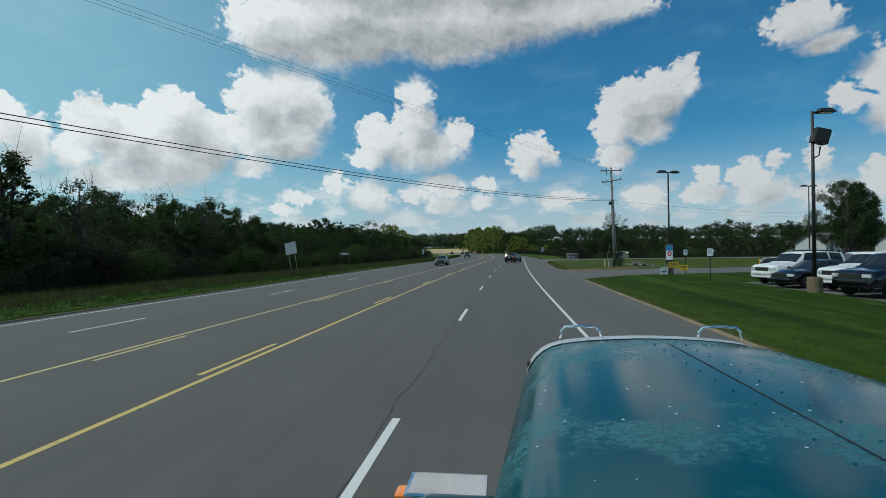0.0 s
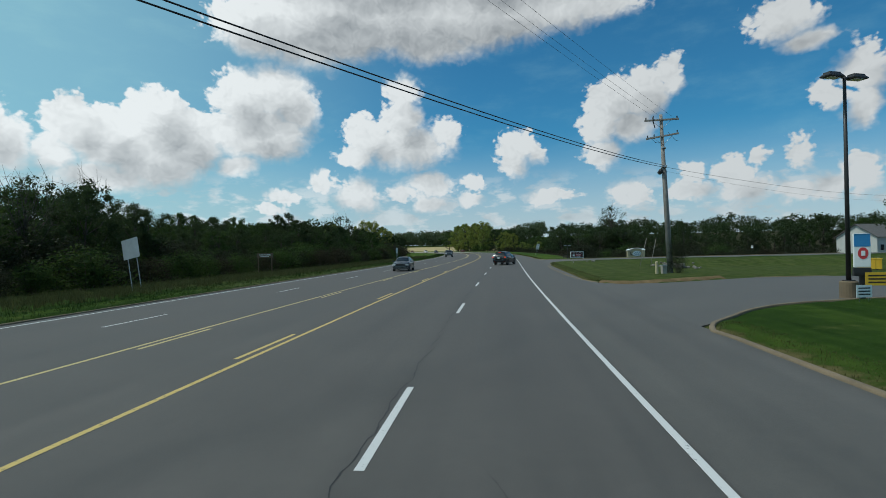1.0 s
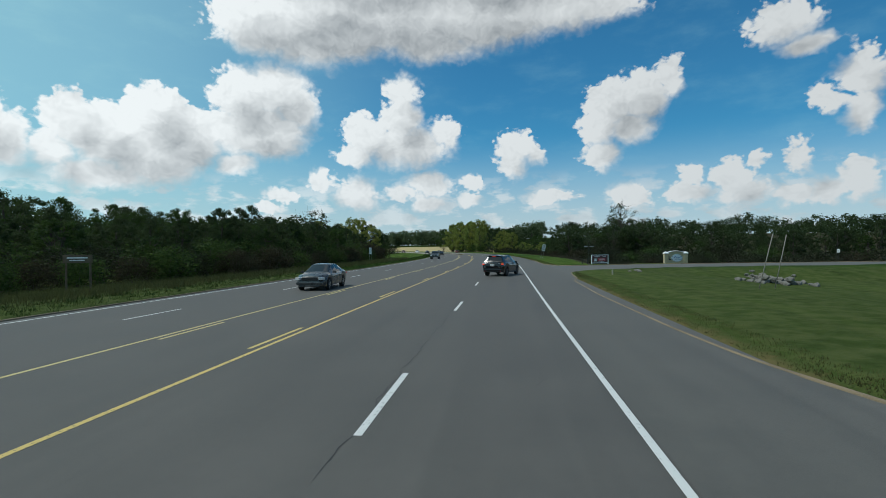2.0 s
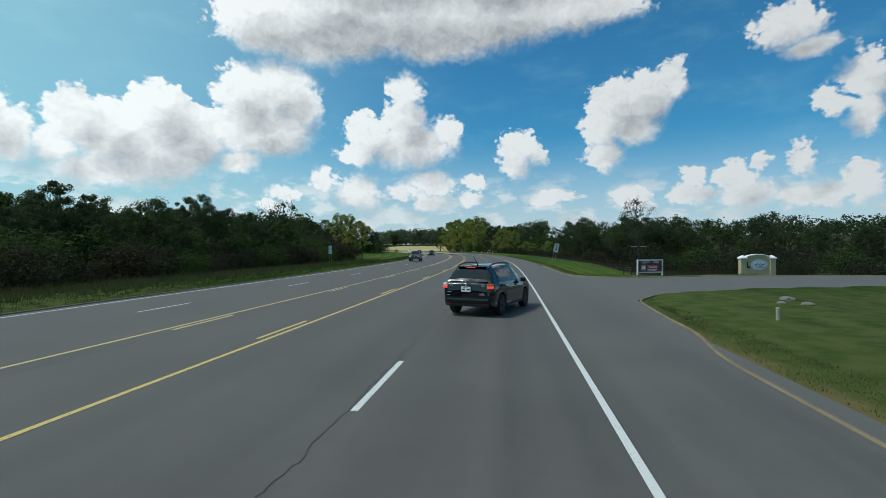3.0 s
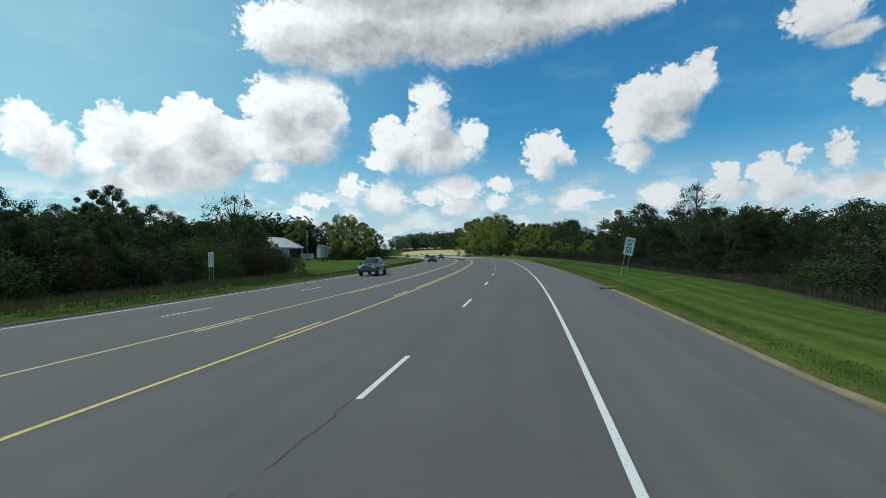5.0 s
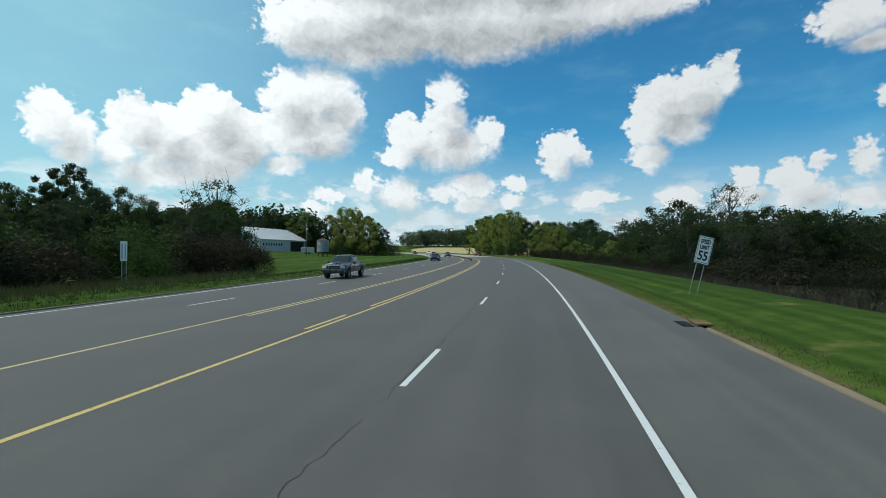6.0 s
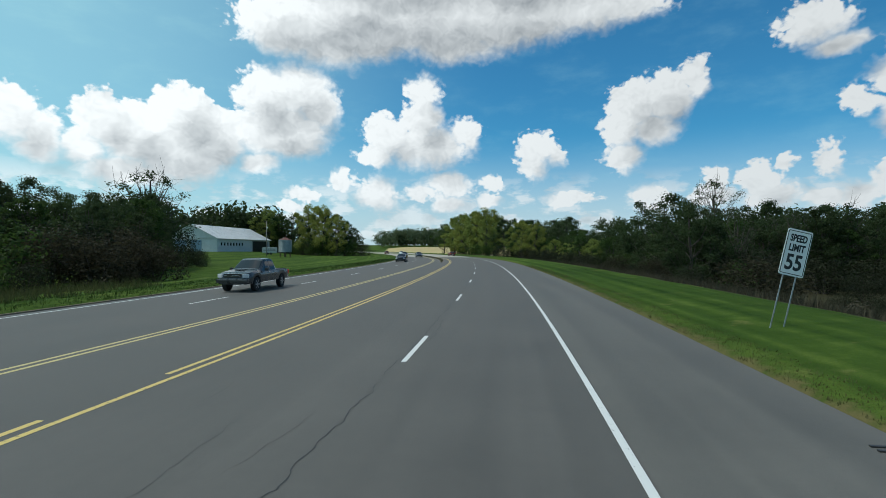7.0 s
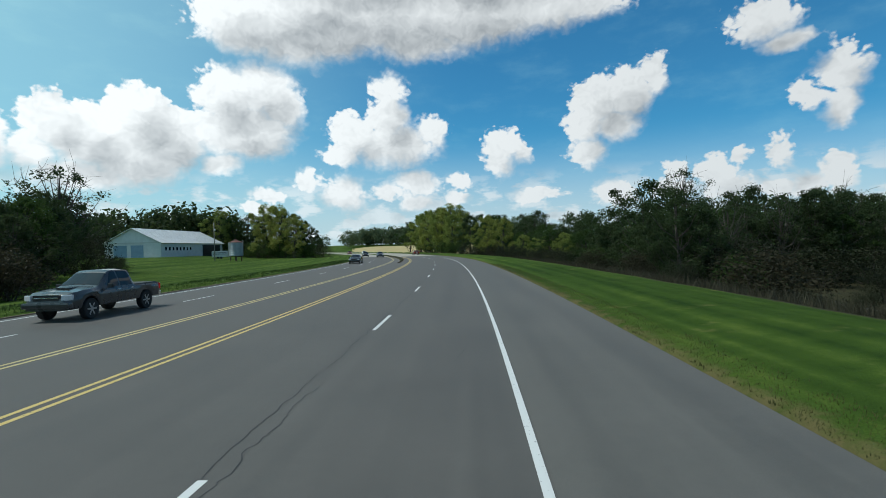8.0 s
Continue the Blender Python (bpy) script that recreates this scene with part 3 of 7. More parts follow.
def slab(name, poly, z, mat, label="", category="", parent=None, kind="", depth=0.25):
    bm = bmesh.new()
    top = [bm.verts.new((x, y, z)) for x, y in poly]
    f = bm.faces.new(top)
    if f.normal.z < 0:
        f.normal_flip()
    ext = bmesh.ops.extrude_face_region(bm, geom=[f])
    bmesh.ops.translate(bm, vec=(0, 0, -depth), verts=[v for v in ext["geom"] if isinstance(v, bmesh.types.BMVert)])
    bmesh.ops.triangulate(bm, faces=[q for q in bm.faces if len(q.verts) > 4])
    bmesh.ops.recalc_face_normals(bm, faces=bm.faces)
    uvl = bm.loops.layers.uv.new("UVMap")
    for q in bm.faces:
        for lp in q.loops:
            lp[uvl].uv = (lp.vert.co.y, lp.vert.co.x)
    ob = part(name, bm, mat, parent)
    return tagged(ob, label, category, kind=kind)


def sweep(path, profile, closed_profile=True):
    """Vertices and faces of a profile (across, up) carried along a 3D path, kept upright."""
    path = np.asarray(path, float)
    tan = np.gradient(path, axis=0)
    tan[:, 2] = 0
    tan /= np.linalg.norm(tan, axis=1)[:, None] + 1e-9
    side = np.stack([tan[:, 1], -tan[:, 0], np.zeros(len(path))], 1)
    prof = np.asarray(profile, float)
    V = path[:, None, :] + side[:, None, :] * prof[None, :, :1] + np.array([0, 0, 1.0])[None, None] * prof[None, :, 1:]
    r, c = V.shape[:2]
    i = np.arange(r * c).reshape(r, c)
    j = np.concatenate([i, i[:, :1]], 1) if closed_profile else i
    F = np.stack([j[:-1, :-1], j[:-1, 1:], j[1:, 1:], j[1:, :-1]], -1).reshape(-1, 4)
    return V.reshape(-1, 3), F


KERB = [(-0.07, -0.25), (-0.07, 0.025), (-0.045, 0.05), (0.05, 0.055), (0.07, 0.04), (0.07, -0.25)]


LOW_KERB = [(-0.045, -0.25), (-0.045, 0.008), (-0.03, 0.022), (0.03, 0.024), (0.045, 0.015), (0.045, -0.25)]


def kerb(path, label, profile=KERB):
    v, f = sweep(path, profile)
    v = v + 0.008 * np.sin(v * 3.1 + 0.5) * np.array([1, 1, 0.6])
    ob = raw("kerb", v, f, M["kerb"])
    return tagged(ob, label, "kerb", kind="structure")


def fine_path(pts, step=0.7):
    pts = np.asarray(pts, float)
    seg = np.hypot(*np.diff(pts, axis=0).T)
    t = np.concatenate([[0], np.cumsum(seg)])
    q = np.arange(0, t[-1], step)
    x, y = np.interp(q, t, pts[:, 0]), np.interp(q, t, pts[:, 1])
    for _ in range(2):
        x[1:-1] = (x[:-2] + x[1:-1] * 2 + x[2:]) / 4
        y[1:-1] = (y[:-2] + y[1:-1] * 2 + y[2:]) / 4
    return np.stack([x, y, np.zeros_like(x)], 1)


PERIOD = 12.192


def make_road():
    road = ribbon("road", -15.0, 6.8, -120, 1400, 0.0, M["asphalt"], step=4.0, cols=12)
    tagged(road, "grey worn asphalt five-lane highway with painted lines", "road", kind="structure")
    side = slab("road_entry", ENTRY_1, -0.012, M["side_asphalt"], "pale grey asphalt side road and car park", "road", kind="structure")
    side2 = slab("road_entry", ENTRY_2, -0.012, M["side_asphalt"], "pale grey asphalt estate entrance road", "road", kind="structure")
    # continuous lines
    for name, u, w, mat, s0, s1 in (("edge_line", 3.45, 0.105, "white", -60, 900), ("edge_line", -14.35, 0.12, "white", -60, 900),
                                    ("centre_line", -3.82, 0.11, "yellow", -60, 900), ("centre_line", -7.38, 0.11, "faded_yellow", -60, 900),
                                    ("centre_line", -4.09, 0.11, "yellow", 129.5, 900), ("centre_line", -7.10, 0.11, "faded_yellow", 126.0, 900)):
        ribbon(name, u - w / 2, u + w / 2, s0, s1, 0.004, M[mat], road)
    ribbon("shoulder", 3.53, 6.79, -60, 420, 0.0035, M["shoulder"], road, step=4.0, cols=4)
    # dashes: one mesh, many places
    v = [(-0.055, 0, 0), (0.055, 0, 0), (0.055, 3.05, 0), (-0.055, 3.05, 0)]
    first = {}
    for mat, u, phase, k0, k1 in (("white", 0.0, -3.05, -3, 34), ("white", -10.95, 6.4, -3, 34), ("yellow", -4.09, 2.0, -3, 11), ("faded_yellow", -7.10, 3.0, -3, 10)):
        for k in range(k0, k1):
            s = k * PERIOD + phase
            if mat not in first:
                ob = raw("lane_dash", v, [(0, 1, 2, 3)], M[mat], road)
                first[mat] = ob.data
            else:
                ob = new("lane_dash", first[mat])
                ob.parent = road
            x, y = on_road(u, s)
            x1, y1 = on_road(u, s + 3.05)
            ob.location, ob.rotation_euler = (float(x), float(y), 0.004), (0, 0, math.atan2(-(x1 - x), y1 - y))
    # wandering cracks: a broken one along the lane joint, shorter ones across the lanes
    rng = random.Random(5)

    def crack(u, s, length, drift, width, pull=0.0):
        pts, gone, line = [], 0.0, u
        while gone < length:
            pts.append((u, s + gone))
            u += drift * 0.2 + rng.gauss(0, 0.022) - pull * (u - line)
            gone += rng.uniform(0.05, 0.2)
        P = []
        for i, (cu, cs) in enumerate(pts):
            w = width * rng.uniform(0.35, 1.2) * min(1.0, 0.2 + min(i, len(pts) - 1 - i) * 0.25)
            P.append([(*map(float, on_road(cu + d, cs)), 0.0025) for d in (-w, w)])
        P = np.array(P)
        grid_mesh("crack", P, P[..., :2], M["seam"], road, smooth=False)
    s = -8.0
    while s < 190:
        ln = rng.uniform(2.5, 9)
        crack(-0.10, s, ln, 0.0, 0.0105, 0.22)
        s += ln + rng.uniform(0.0, 0.5)
    for _ in range(8):
        crack(rng.uniform(-3.3, 3.2), rng.uniform(-2, 160), rng.uniform(0.6, 2.2), rng.uniform(-0.2, 0.2), 0.005)
    crack(-1.35, 124.6, 3.0, -0.06, 0.004)
    crack(-0.85, 125.6, 2.2, 0.1, 0.0035)
    crack(0.12, 133.2, 4.4, 0.0, 0.010, 0.2)
    crack(1.6, 136.0, 0.6, 0.0, 0.008)
    # bare trodden soil where the grass meets the side road
    soil = fine_path([(7.9, 47.4), (8.5, 46.3), (9.6, 46.1), (11.3, 46.8), (13.6, 48.0), (15.4, 48.9)], 0.4)
    soil = np.concatenate([np.linspace(soil[0], soil[1], 2), soil[2:]])
    tan = np.gradient(soil[:, :2], axis=0)
    tan /= np.linalg.norm(tan, axis=1)[:, None] + 1e-9
    wid = 0.5 + 0.14 * np.sin(np.arange(len(soil)) * 0.9) + 0.1 * np.sin(np.arange(len(soil)) * 2.3)
    rows = []
    for q, h in ((-1, -0.12), (-0.6, 0.0), (0, 0.05), (0.6, 0.035), (1, -0.03)):
        x, y = soil[:, 0] + tan[:, 1] * q * wid, soil[:, 1] - tan[:, 0] * q * wid
        rows.append(np.stack([x, y, ground_z(x, y) + h], -1))
    P = np.stack(rows, 1)
    tagged(grid_mesh("soil_edge", P, P[..., :2], M["soil"]), "bare tan soil along the edge of the grass", "soil", kind="structure")
    # kerbs
    s = np.arange(-60, 29, 1.5)
    main = np.stack([*on_road(6.85, s), np.zeros_like(s)], 1)
    tip = fine_path([(6.9, 29.5), (7.2, 30.6), (8.2, 31.7), (10.0, 33.9), (12.0, 35.3), (16.2, 36.8), (24, 38.5), (27.9, 39.0)])
    kerb(np.concatenate([main, tip]), "sandy weathered concrete kerb beside the grass island")
    kerb(fine_path([(40, 51.6), (23.5, 50), (17.6, 49.4)]), "low concrete kerb along the car park road", LOW_KERB)
    kerb(fine_path([(7.7, 47.0), (7.15, 50), (7.0, 54), (7.1, 64), (7.6, 74), (8.3, 77), (8.5, 80), (9.1, 85.2), (11, 88.3), (15.8, 91), (25, 93.5), (70, 96.7)]),
         "low concrete kerb round the grass between the side roads", LOW_KERB)
    s = np.arange(108, 127, 1.5)
    main = np.stack([*on_road(6.8, s), np.zeros_like(s)], 1)
    kerb(np.concatenate([fine_path([(60, 106.5), (33, 104.5), (20, 104), (16, 102.2), (12.7, 101.5), (10.6, 101.9), (9.5, 103.3), (9.15, 106)]), main]),
         "sandy concrete kerb beyond the estate entrance")
    s = np.arange(-60, 420, 2.0)
    kerb(np.stack([*on_road(-15.0, s), np.zeros_like(s)], 1), "dark low kerb along the far verge")
    return road


make_ground()
road = make_road()


def stubble_field():
    x, y = np.meshgrid(np.linspace(-150, 20, 40), np.linspace(330, 640, 50))
    u, s = along(x, y)
    z = ground_z(x, y) + 0.08
    z = np.where((u > 8) & (u < 150) & (x > -0.25 * (y - 128)), z, -3.0)
    ob = grid_mesh("field", np.stack([x, y, z], -1), np.stack([x, y], -1), M["field"])
    tagged(ob, "golden dry stubble field on a far rise", "field", kind="structure")


stubble_field()

# ---------------------------------------------------------------- trees and shrubs
def thing(name, label, category, place=(0, 0, 0), turn=0.0, group=""):
    ob = new(name)
    ob.matrix_basis = pose(*place, 0, 0, turn)
    return tagged(ob, label, category, group)


def limb_mesh(branches, sides=6):
    """Tapered tubes: each branch is a list of (point, radius)."""
    V, F = [], []
    for br in branches:
        base = len(V)
        for i, (p, r) in enumerate(br):
            q = br[min(i + 1, len(br) - 1)][0] - br[max(i - 1, 0)][0]
            q = q / (np.linalg.norm(q) + 1e-9)
            a = np.cross(q, (0.3, 1, 0.2))
            a /= np.linalg.norm(a) + 1e-9
            b = np.cross(q, a)
            for k in range(sides):
                w = 2 * math.pi * k / sides
                V.append(p + r * (a * math.cos(w) + b * math.sin(w)))
        for i in range(len(br) - 1):
            for k in range(sides):
                k2 = (k + 1) % sides
                F.append((base + i * sides + k, base + i * sides + k2, base + (i + 1) * sides + k2, base + (i + 1) * sides + k))
    return np.array(V), np.array(F)


def leaf_quads(centres, radii, per, size, rng, flat=0.75):
    """Many small leaf sprays round each clump's centre."""
    C = np.repeat(centres, per, 0)
    R = np.repeat(radii, per)[:, None]
    d = rng.normal(size=C.shape)
    d /= np.linalg.norm(d, axis=1)[:, None]
    P = C + d * R * (rng.random((len(C), 1)) ** 0.45) * np.array([1, 1, flat])
    n = d * 0.7 + rng.normal(size=C.shape) * 0.6 + np.array([0, 0, 0.35])
    n /= np.linalg.norm(n, axis=1)[:, None]
    a = np.cross(n, rng.normal(size=C.shape))
    a /= np.linalg.norm(a, axis=1)[:, None]
    b = np.cross(n, a)
    sz = size * (0.6 + 0.8 * rng.random((len(C), 1)))
    V = np.stack([P - a * sz, P - b * sz * 0.55 + n * sz * 0.15, P + a * sz, P + b * sz * 0.55 + n * sz * 0.15], 1).reshape(-1, 3)
    return V, np.arange(len(V)).reshape(-1, 4)


def tree_shape(height, width, seed, low=0.25, clumps=46, per=170, leaf=0.11, top=1.0, twiggy=0.0, cone=False):
    """Branches and leaves of one tree with its foot at the origin."""
    rng = np.random.default_rng(seed)
    up = np.array([0, 0, 1.0])
    lean = rng.normal(size=3) * 0.03
    trunk, n = [], 7
    for i in range(n + 1):
        t = i / n
        trunk.append((np.array([lean[0] * t * height, lean[1] * t * height, t * height * 0.9]) + rng.normal(size=3) * 0.05 * (0 < i < n) * np.array([1, 1, 0]), 0.021 * height * (1 - 0.9 * t) + 0.015))
    br, cen, rad = [trunk], [], []
    for k in range(clumps):
        t = low + (1 - low) * ((k + rng.random()) / clumps)
        if cone:
            env = 1.0 - (t - low) / (1 - low) * 0.92
        else:
            q = (t - low) / (1 - low)
            env = math.sqrt(max(0.0, 1 - (2 * q - 0.85) ** 2 / 1.33)) ** top
        a = k * 2.399 + rng.normal() * 0.4
        r = width / 2 * env * (0.35 + 0.7 * rng.random()) * (1 + 0.25 * math.sin(3 * a + seed))
        z = height * t * 0.97
        c = np.array([math.cos(a) * r, math.sin(a) * r, z])
        cen.append(c)
        rad.append((0.06 + 0.055 * rng.random()) * min(width * 1.25, height) * (0.75 if cone else 1.0))
        if k % 2 == 0 or twiggy:
            start = trunk[min(n, int(max(t - 0.22, 0.12) * n))][0]
            m = (start + c) / 2 - up * 0.05 * height + rng.normal(size=3) * 0.1
            w = 0.006 * height
            br.append([(start, w), (m, w * 0.65), (c, w * 0.25)])
            if twiggy:
                for _ in range(3):
                    e = c + rng.normal(size=3) * width * 0.13 + up * 0.06 * height
                    br.append([(c, w * 0.3), ((c + e) / 2 + rng.normal(size=3) * 0.08, w * 0.2), (e, 0.006)])
    cen, rad = np.array(cen), np.array(rad)
    keep = slice(None)
    if twiggy:
        keep = np.arange(len(cen)) % 3 != 0
    lv, lf = leaf_quads(cen[keep], rad[keep], per, leaf, rng)
    return limb_mesh(br), (lv, lf)


def tree_proto(name, label, category, mat, **kw):
    ob = thing(name, label, category)
    (bv, bf), (lv, lf) = tree_shape(**kw)
    raw("trunk", bv, bf, M["bark"], ob, smooth=True)
    raw("crown", lv, lf, M[mat], ob)
    return ob


def shrub_proto(label, mat, height, width, seed, clumps=20, per=150, leaf=0.072):
    rng = np.random.default_rng(seed)
    ob = thing("shrub", label, "shrub")
    br, cen, rad = [], [], []
    for k in range(clumps):
        a, q = k * 2.4, (k + 0.5) / clumps
        r = width / 2 * math.sqrt(rng.random()) * (1 - 0.5 * q)
        c = np.array([math.cos(a) * r, math.sin(a) * r, height * (0.12 + 0.8 * q)])
        cen.append(c)
        rad.append(0.24 * width * (0.7 + 0.5 * rng.random()))
        if k % 2 == 0:
            br.append([(np.array([c[0] * 0.15, c[1] * 0.15, 0]), 0.04), (c * np.array([0.6, 0.6, 0.6]), 0.025), (c, 0.01)])
    bv, bf = limb_mesh(br, 4)
    lv, lf = leaf_quads(np.array(cen), np.array(rad), per, leaf, rng, 0.8)
    lv[:, 2] = np.maximum(lv[:, 2], 0.02)
    raw("stem", bv, bf, M["bark"], ob)
    raw("crown", lv, lf, M[mat], ob)
    return ob


GREEN, DARK = "broad dark green deciduous tree at the wood's edge", "dense dark green tree in the wood"
TREES = dict(
    oak=tree_proto("tree", GREEN, "tree", "leaf", height=10, width=8, seed=1),
    oak2=tree_proto("tree", DARK, "tree", "leaf_dark", height=10, width=7, seed=2, low=0.2),
    maple=tree_proto("tree", GREEN, "tree", "leaf", height=10, width=6, seed=3, low=0.15, clumps=50),
    tall=tree_proto("tree", "tall dark oval-crowned tree in the wood", "tree", "leaf_dark", height=10, width=5, seed=4, low=0.2),
    round=tree_proto("tree", "round-crowned dark tree with an uneven outline", "tree", "leaf_dark", height=10, width=8.5, seed=5, low=0.18, clumps=56),
    cedar=tree_proto("tree", "pointed dark evergreen cedar tree", "tree", "leaf_dark", height=10, width=4.2, seed=6, low=0.1, clumps=60, per=60, cone=True),
    twiggy=tree_proto("tree", "thin-leaved tree with bare twigs against the sky", "tree", "leaf_dark", height=10, width=7, seed=7, low=0.3, clumps=50, per=44, leaf=0.13, twiggy=1.0),
    # yellow and sunny wear the brightened leaf colours, sunlight included
    yellow=tree_proto("tree", "sunlit yellow-green tree beside the road", "tree", "leaf_yellow_sunlit", height=10, width=7, seed=8, low=0.15, clumps=52),
    sunny=tree_proto("tree", "bright green sunlit tree at the bend", "tree", "leaf_sunlit", height=10, width=6.5, seed=9, low=0.12, clumps=54),
    shrub=shrub_proto("tangled brownish shrub at the wood's edge", "brush", 3.0, 4.0, 11),
    shrub_green=shrub_proto("leafy green shrub at the wood's edge", "leaf", 2.4, 3.6, 12),
    shrub_rust=shrub_proto("rust-brown autumn shrub at the wood's edge", "leaf_red", 2.6, 3.6, 13),
    thicket=shrub_proto("fine-twigged brown-green thicket on the bank", "brush", 3.0, 4.2, 15, clumps=30, per=230, leaf=0.05),
    weeds=shrub_proto("dry brown weeds on the bank", "bare", 1.0, 2.6, 14, clumps=14, per=50, leaf=0.1),
)
_used = set()


def plant(kind, x, y, h, turn=None, group="woodland trees", wide=1.0, rng=random.Random(3), sink=0.1):
    """One more tree or shrub of a kind, h metres high, rooted in the ground."""
    ob = TREES[kind]
    base = {"shrub": 3.0, "thicket": 3.0, "shrub_green": 2.4, "shrub_rust": 2.6, "weeds": 1.0}.get(kind, 10.0)
    k = h / base
    kw = k * wide * rng.uniform(0.9, 1.15)
    m = pose(x, y, float(ground_z(x, y)) - sink, 0, 0, rng.uniform(0, 360) if turn is None else turn) @ Matrix.Diagonal((kw, kw, k, 1))
    if kind not in _used:
        _used.add(kind)
        ob.matrix_basis = m
        tagged(ob, group=group)
    else:
        c = copy_thing(ob, Matrix())
        c.matrix_basis = m
        tagged(c, group=group)


def woods():
    r = random.Random(17)
    big = ["oak", "oak2", "maple", "tall", "round", "oak2", "round"]
    # left wood, from behind the start to the lawn
    def front(y):
        return float(np.interp(y, [-40, 20, 75, 90, 130, 150], [-30, -31, -30, -25, -25.5, -25]))
    y = -36.0
    while y < 150:
        f = front(y)
        plant(r.choice(["shrub", "shrub", "shrub_green", "shrub_rust"]), f + r.uniform(-1, 1), y, r.uniform(1.8, 3.2), group="hedge shrubs", wide=1.1)
        plant(r.choice(["shrub", "shrub_green"]), f - 4 + r.uniform(-1, 1), y + 1, r.uniform(3, 4.5), group="hedge shrubs", wide=1.1)
        y += 3.4
    y = -34.0
    while y < 148:
        f = front(y)
        plant(r.choice(big), f - 6 + r.uniform(-1.5, 1.5), y + r.uniform(-1, 1), r.uniform(4.2, 7.6) if y < 75 else r.uniform(5.2, 6.8), wide=1.1)
        plant(r.choice(big), f - 14 + r.uniform(-2, 2), y + r.uniform(-2, 2), r.uniform(5.2, 8.9) if y < 60 else r.uniform(6.2, 8.0), wide=1.1)
        y += 5.2
    y = -20.0
    while y < 190:
        plant(r.choice(big), -54 + r.uniform(-3, 3), y, r.uniform(7.3, 11.4) if y < 125 else r.uniform(8.2, 9.8), wide=1.1)
        plant(r.choice(big), -70 + r.uniform(-4, 4), y + 3, r.uniform(8.5, 12.5) if y < 55 else r.uniform(8.8, 13.2) if y < 150 else r.uniform(9.6, 11.4), wide=1.0)
        y += 7.5
    # single trees that stand out of the left wood's skyline
    plant("tall", -48.9, 73.5, 11.6, wide=1.1)
    plant("twiggy", -49.5, 74.5, 12.6, turn=200)
    plant("maple", -52.5, 76, 10.8)
    plant("tall", -46, 70.5, 9.4)
    plant("twiggy", -62, 79, 14.0, turn=100, wide=1.2)
    plant("maple", -60, 77, 11.5)
    plant("oak2", -70, 74, 14.2)
    plant("twiggy", -44, 64, 9.5)
    plant("cedar", -34.8, 26.5, 10.6, wide=1.35)
    plant("tall", -39.5, 35, 8.4, wide=1.2)
    plant("maple", -36.7, 47.5, 8.9, wide=1.1)
    plant("twiggy", -36.5, 53.6, 8.6)
    plant("round", -35.5, 58.4, 9.0, wide=0.95)
    plant("oak2", -35.3, 64.5, 8.1)
    plant("twiggy", -35, 22, 11.0)
    plant("twiggy", -33.5, 31, 9.0)
    plant("tall", -66.5, 177.6, 14.8, wide=0.8)
    plant("tall", -70.8, 178.8, 14.2, wide=0.8)
    plant("oak2", -60, 175, 11.0)
    plant("round", -63.5, 183, 11.6)
    plant("maple", -75, 182, 11.4)
    plant("round", -29.5, 127, 7.6, wide=0.9)
    plant("maple", -27.5, 133.5, 6.8)
    plant("oak2", -31.5, 120, 8.0)
    plant("round", -30.5, 110, 7.8)
    plant("tall", -32.5, 101, 8.4)
    plant("twiggy", -54.5, 196.5, 15.2, turn=60, wide=1.15)
    plant("oak2", -56, 198, 11.5)
    plant("round", -53, 195, 7.4)
    plant("shrub", -47.0, 197.5, 2.6, group="hedge shrubs")
    plant("oak2", -41.5, 179, 10.0)
    plant("maple", -38, 174, 8.6)
    plant("oak2", -33.5, 168, 6.4)
    plant("oak2", -50, 186, 8.6)
    plant("round", -58, 190, 9.0)
    for x, y, h in ((-20.5, 158.5, 3.0), (-22.5, 157, 3.8), (-21, 153, 3.4), (-25, 160, 4.4), (-23.5, 152, 4.0), (-28, 163, 4.8), (-31, 168, 5.2), (-34, 173, 5.2), (-26, 156, 4.6)):
        plant("shrub_rust" if h < 4.5 else "shrub", x - 3.8, y, h, group="hedge shrubs")
    for x, y, h in ((-40.6, 189, 2.4), (-42.6, 188, 3.2), (-46.2, 191, 5.6)):
        plant("shrub", x, y, h, group="hedge shrubs", wide=0.9)
    for x, y, h, k in ((-29, 157, 6.5, "oak2"), (-34, 163, 8, "round"), (-38, 170, 8.5, "oak2"), (-41, 177, 9, "maple"), (-45, 184, 9.5, "round"), (-47, 176, 8.6, "tall"), (-52, 182, 9, "oak2"), (-57, 200, 9, "round"), (-62, 196, 9.4, "tall"), (-60, 186, 10, "oak")):
        plant(k, x, y, h)
    # right: brush in the hollow behind the estate entrance, the wood itself further back
    x = 18.0
    while x < 66:
        y0 = 118.5 if 20 < x < 37 else 112.5
        plant(r.choice(["shrub", "shrub", "shrub_rust"]), x + r.uniform(-1, 1), y0 + 1.5 + r.uniform(-1, 1), r.uniform(2.4, 3.4), group="hedge shrubs", wide=1.2)
        if x > 19:
            plant("shrub", x + r.uniform(-1, 1), y0 + 6 + r.uniform(-1, 1), r.uniform(3.2, 4.6), group="hedge shrubs", wide=1.2)
        x += 4.4
    x = 24.0
    while x < 130:
        y1 = float(np.interp(x, [24, 48, 62, 130], [184, 184, 168, 152]))
        plant(r.choice(big), x + r.uniform(-2, 2), y1 + r.uniform(-2, 2), r.uniform(5.4, 8.4), wide=1.1)
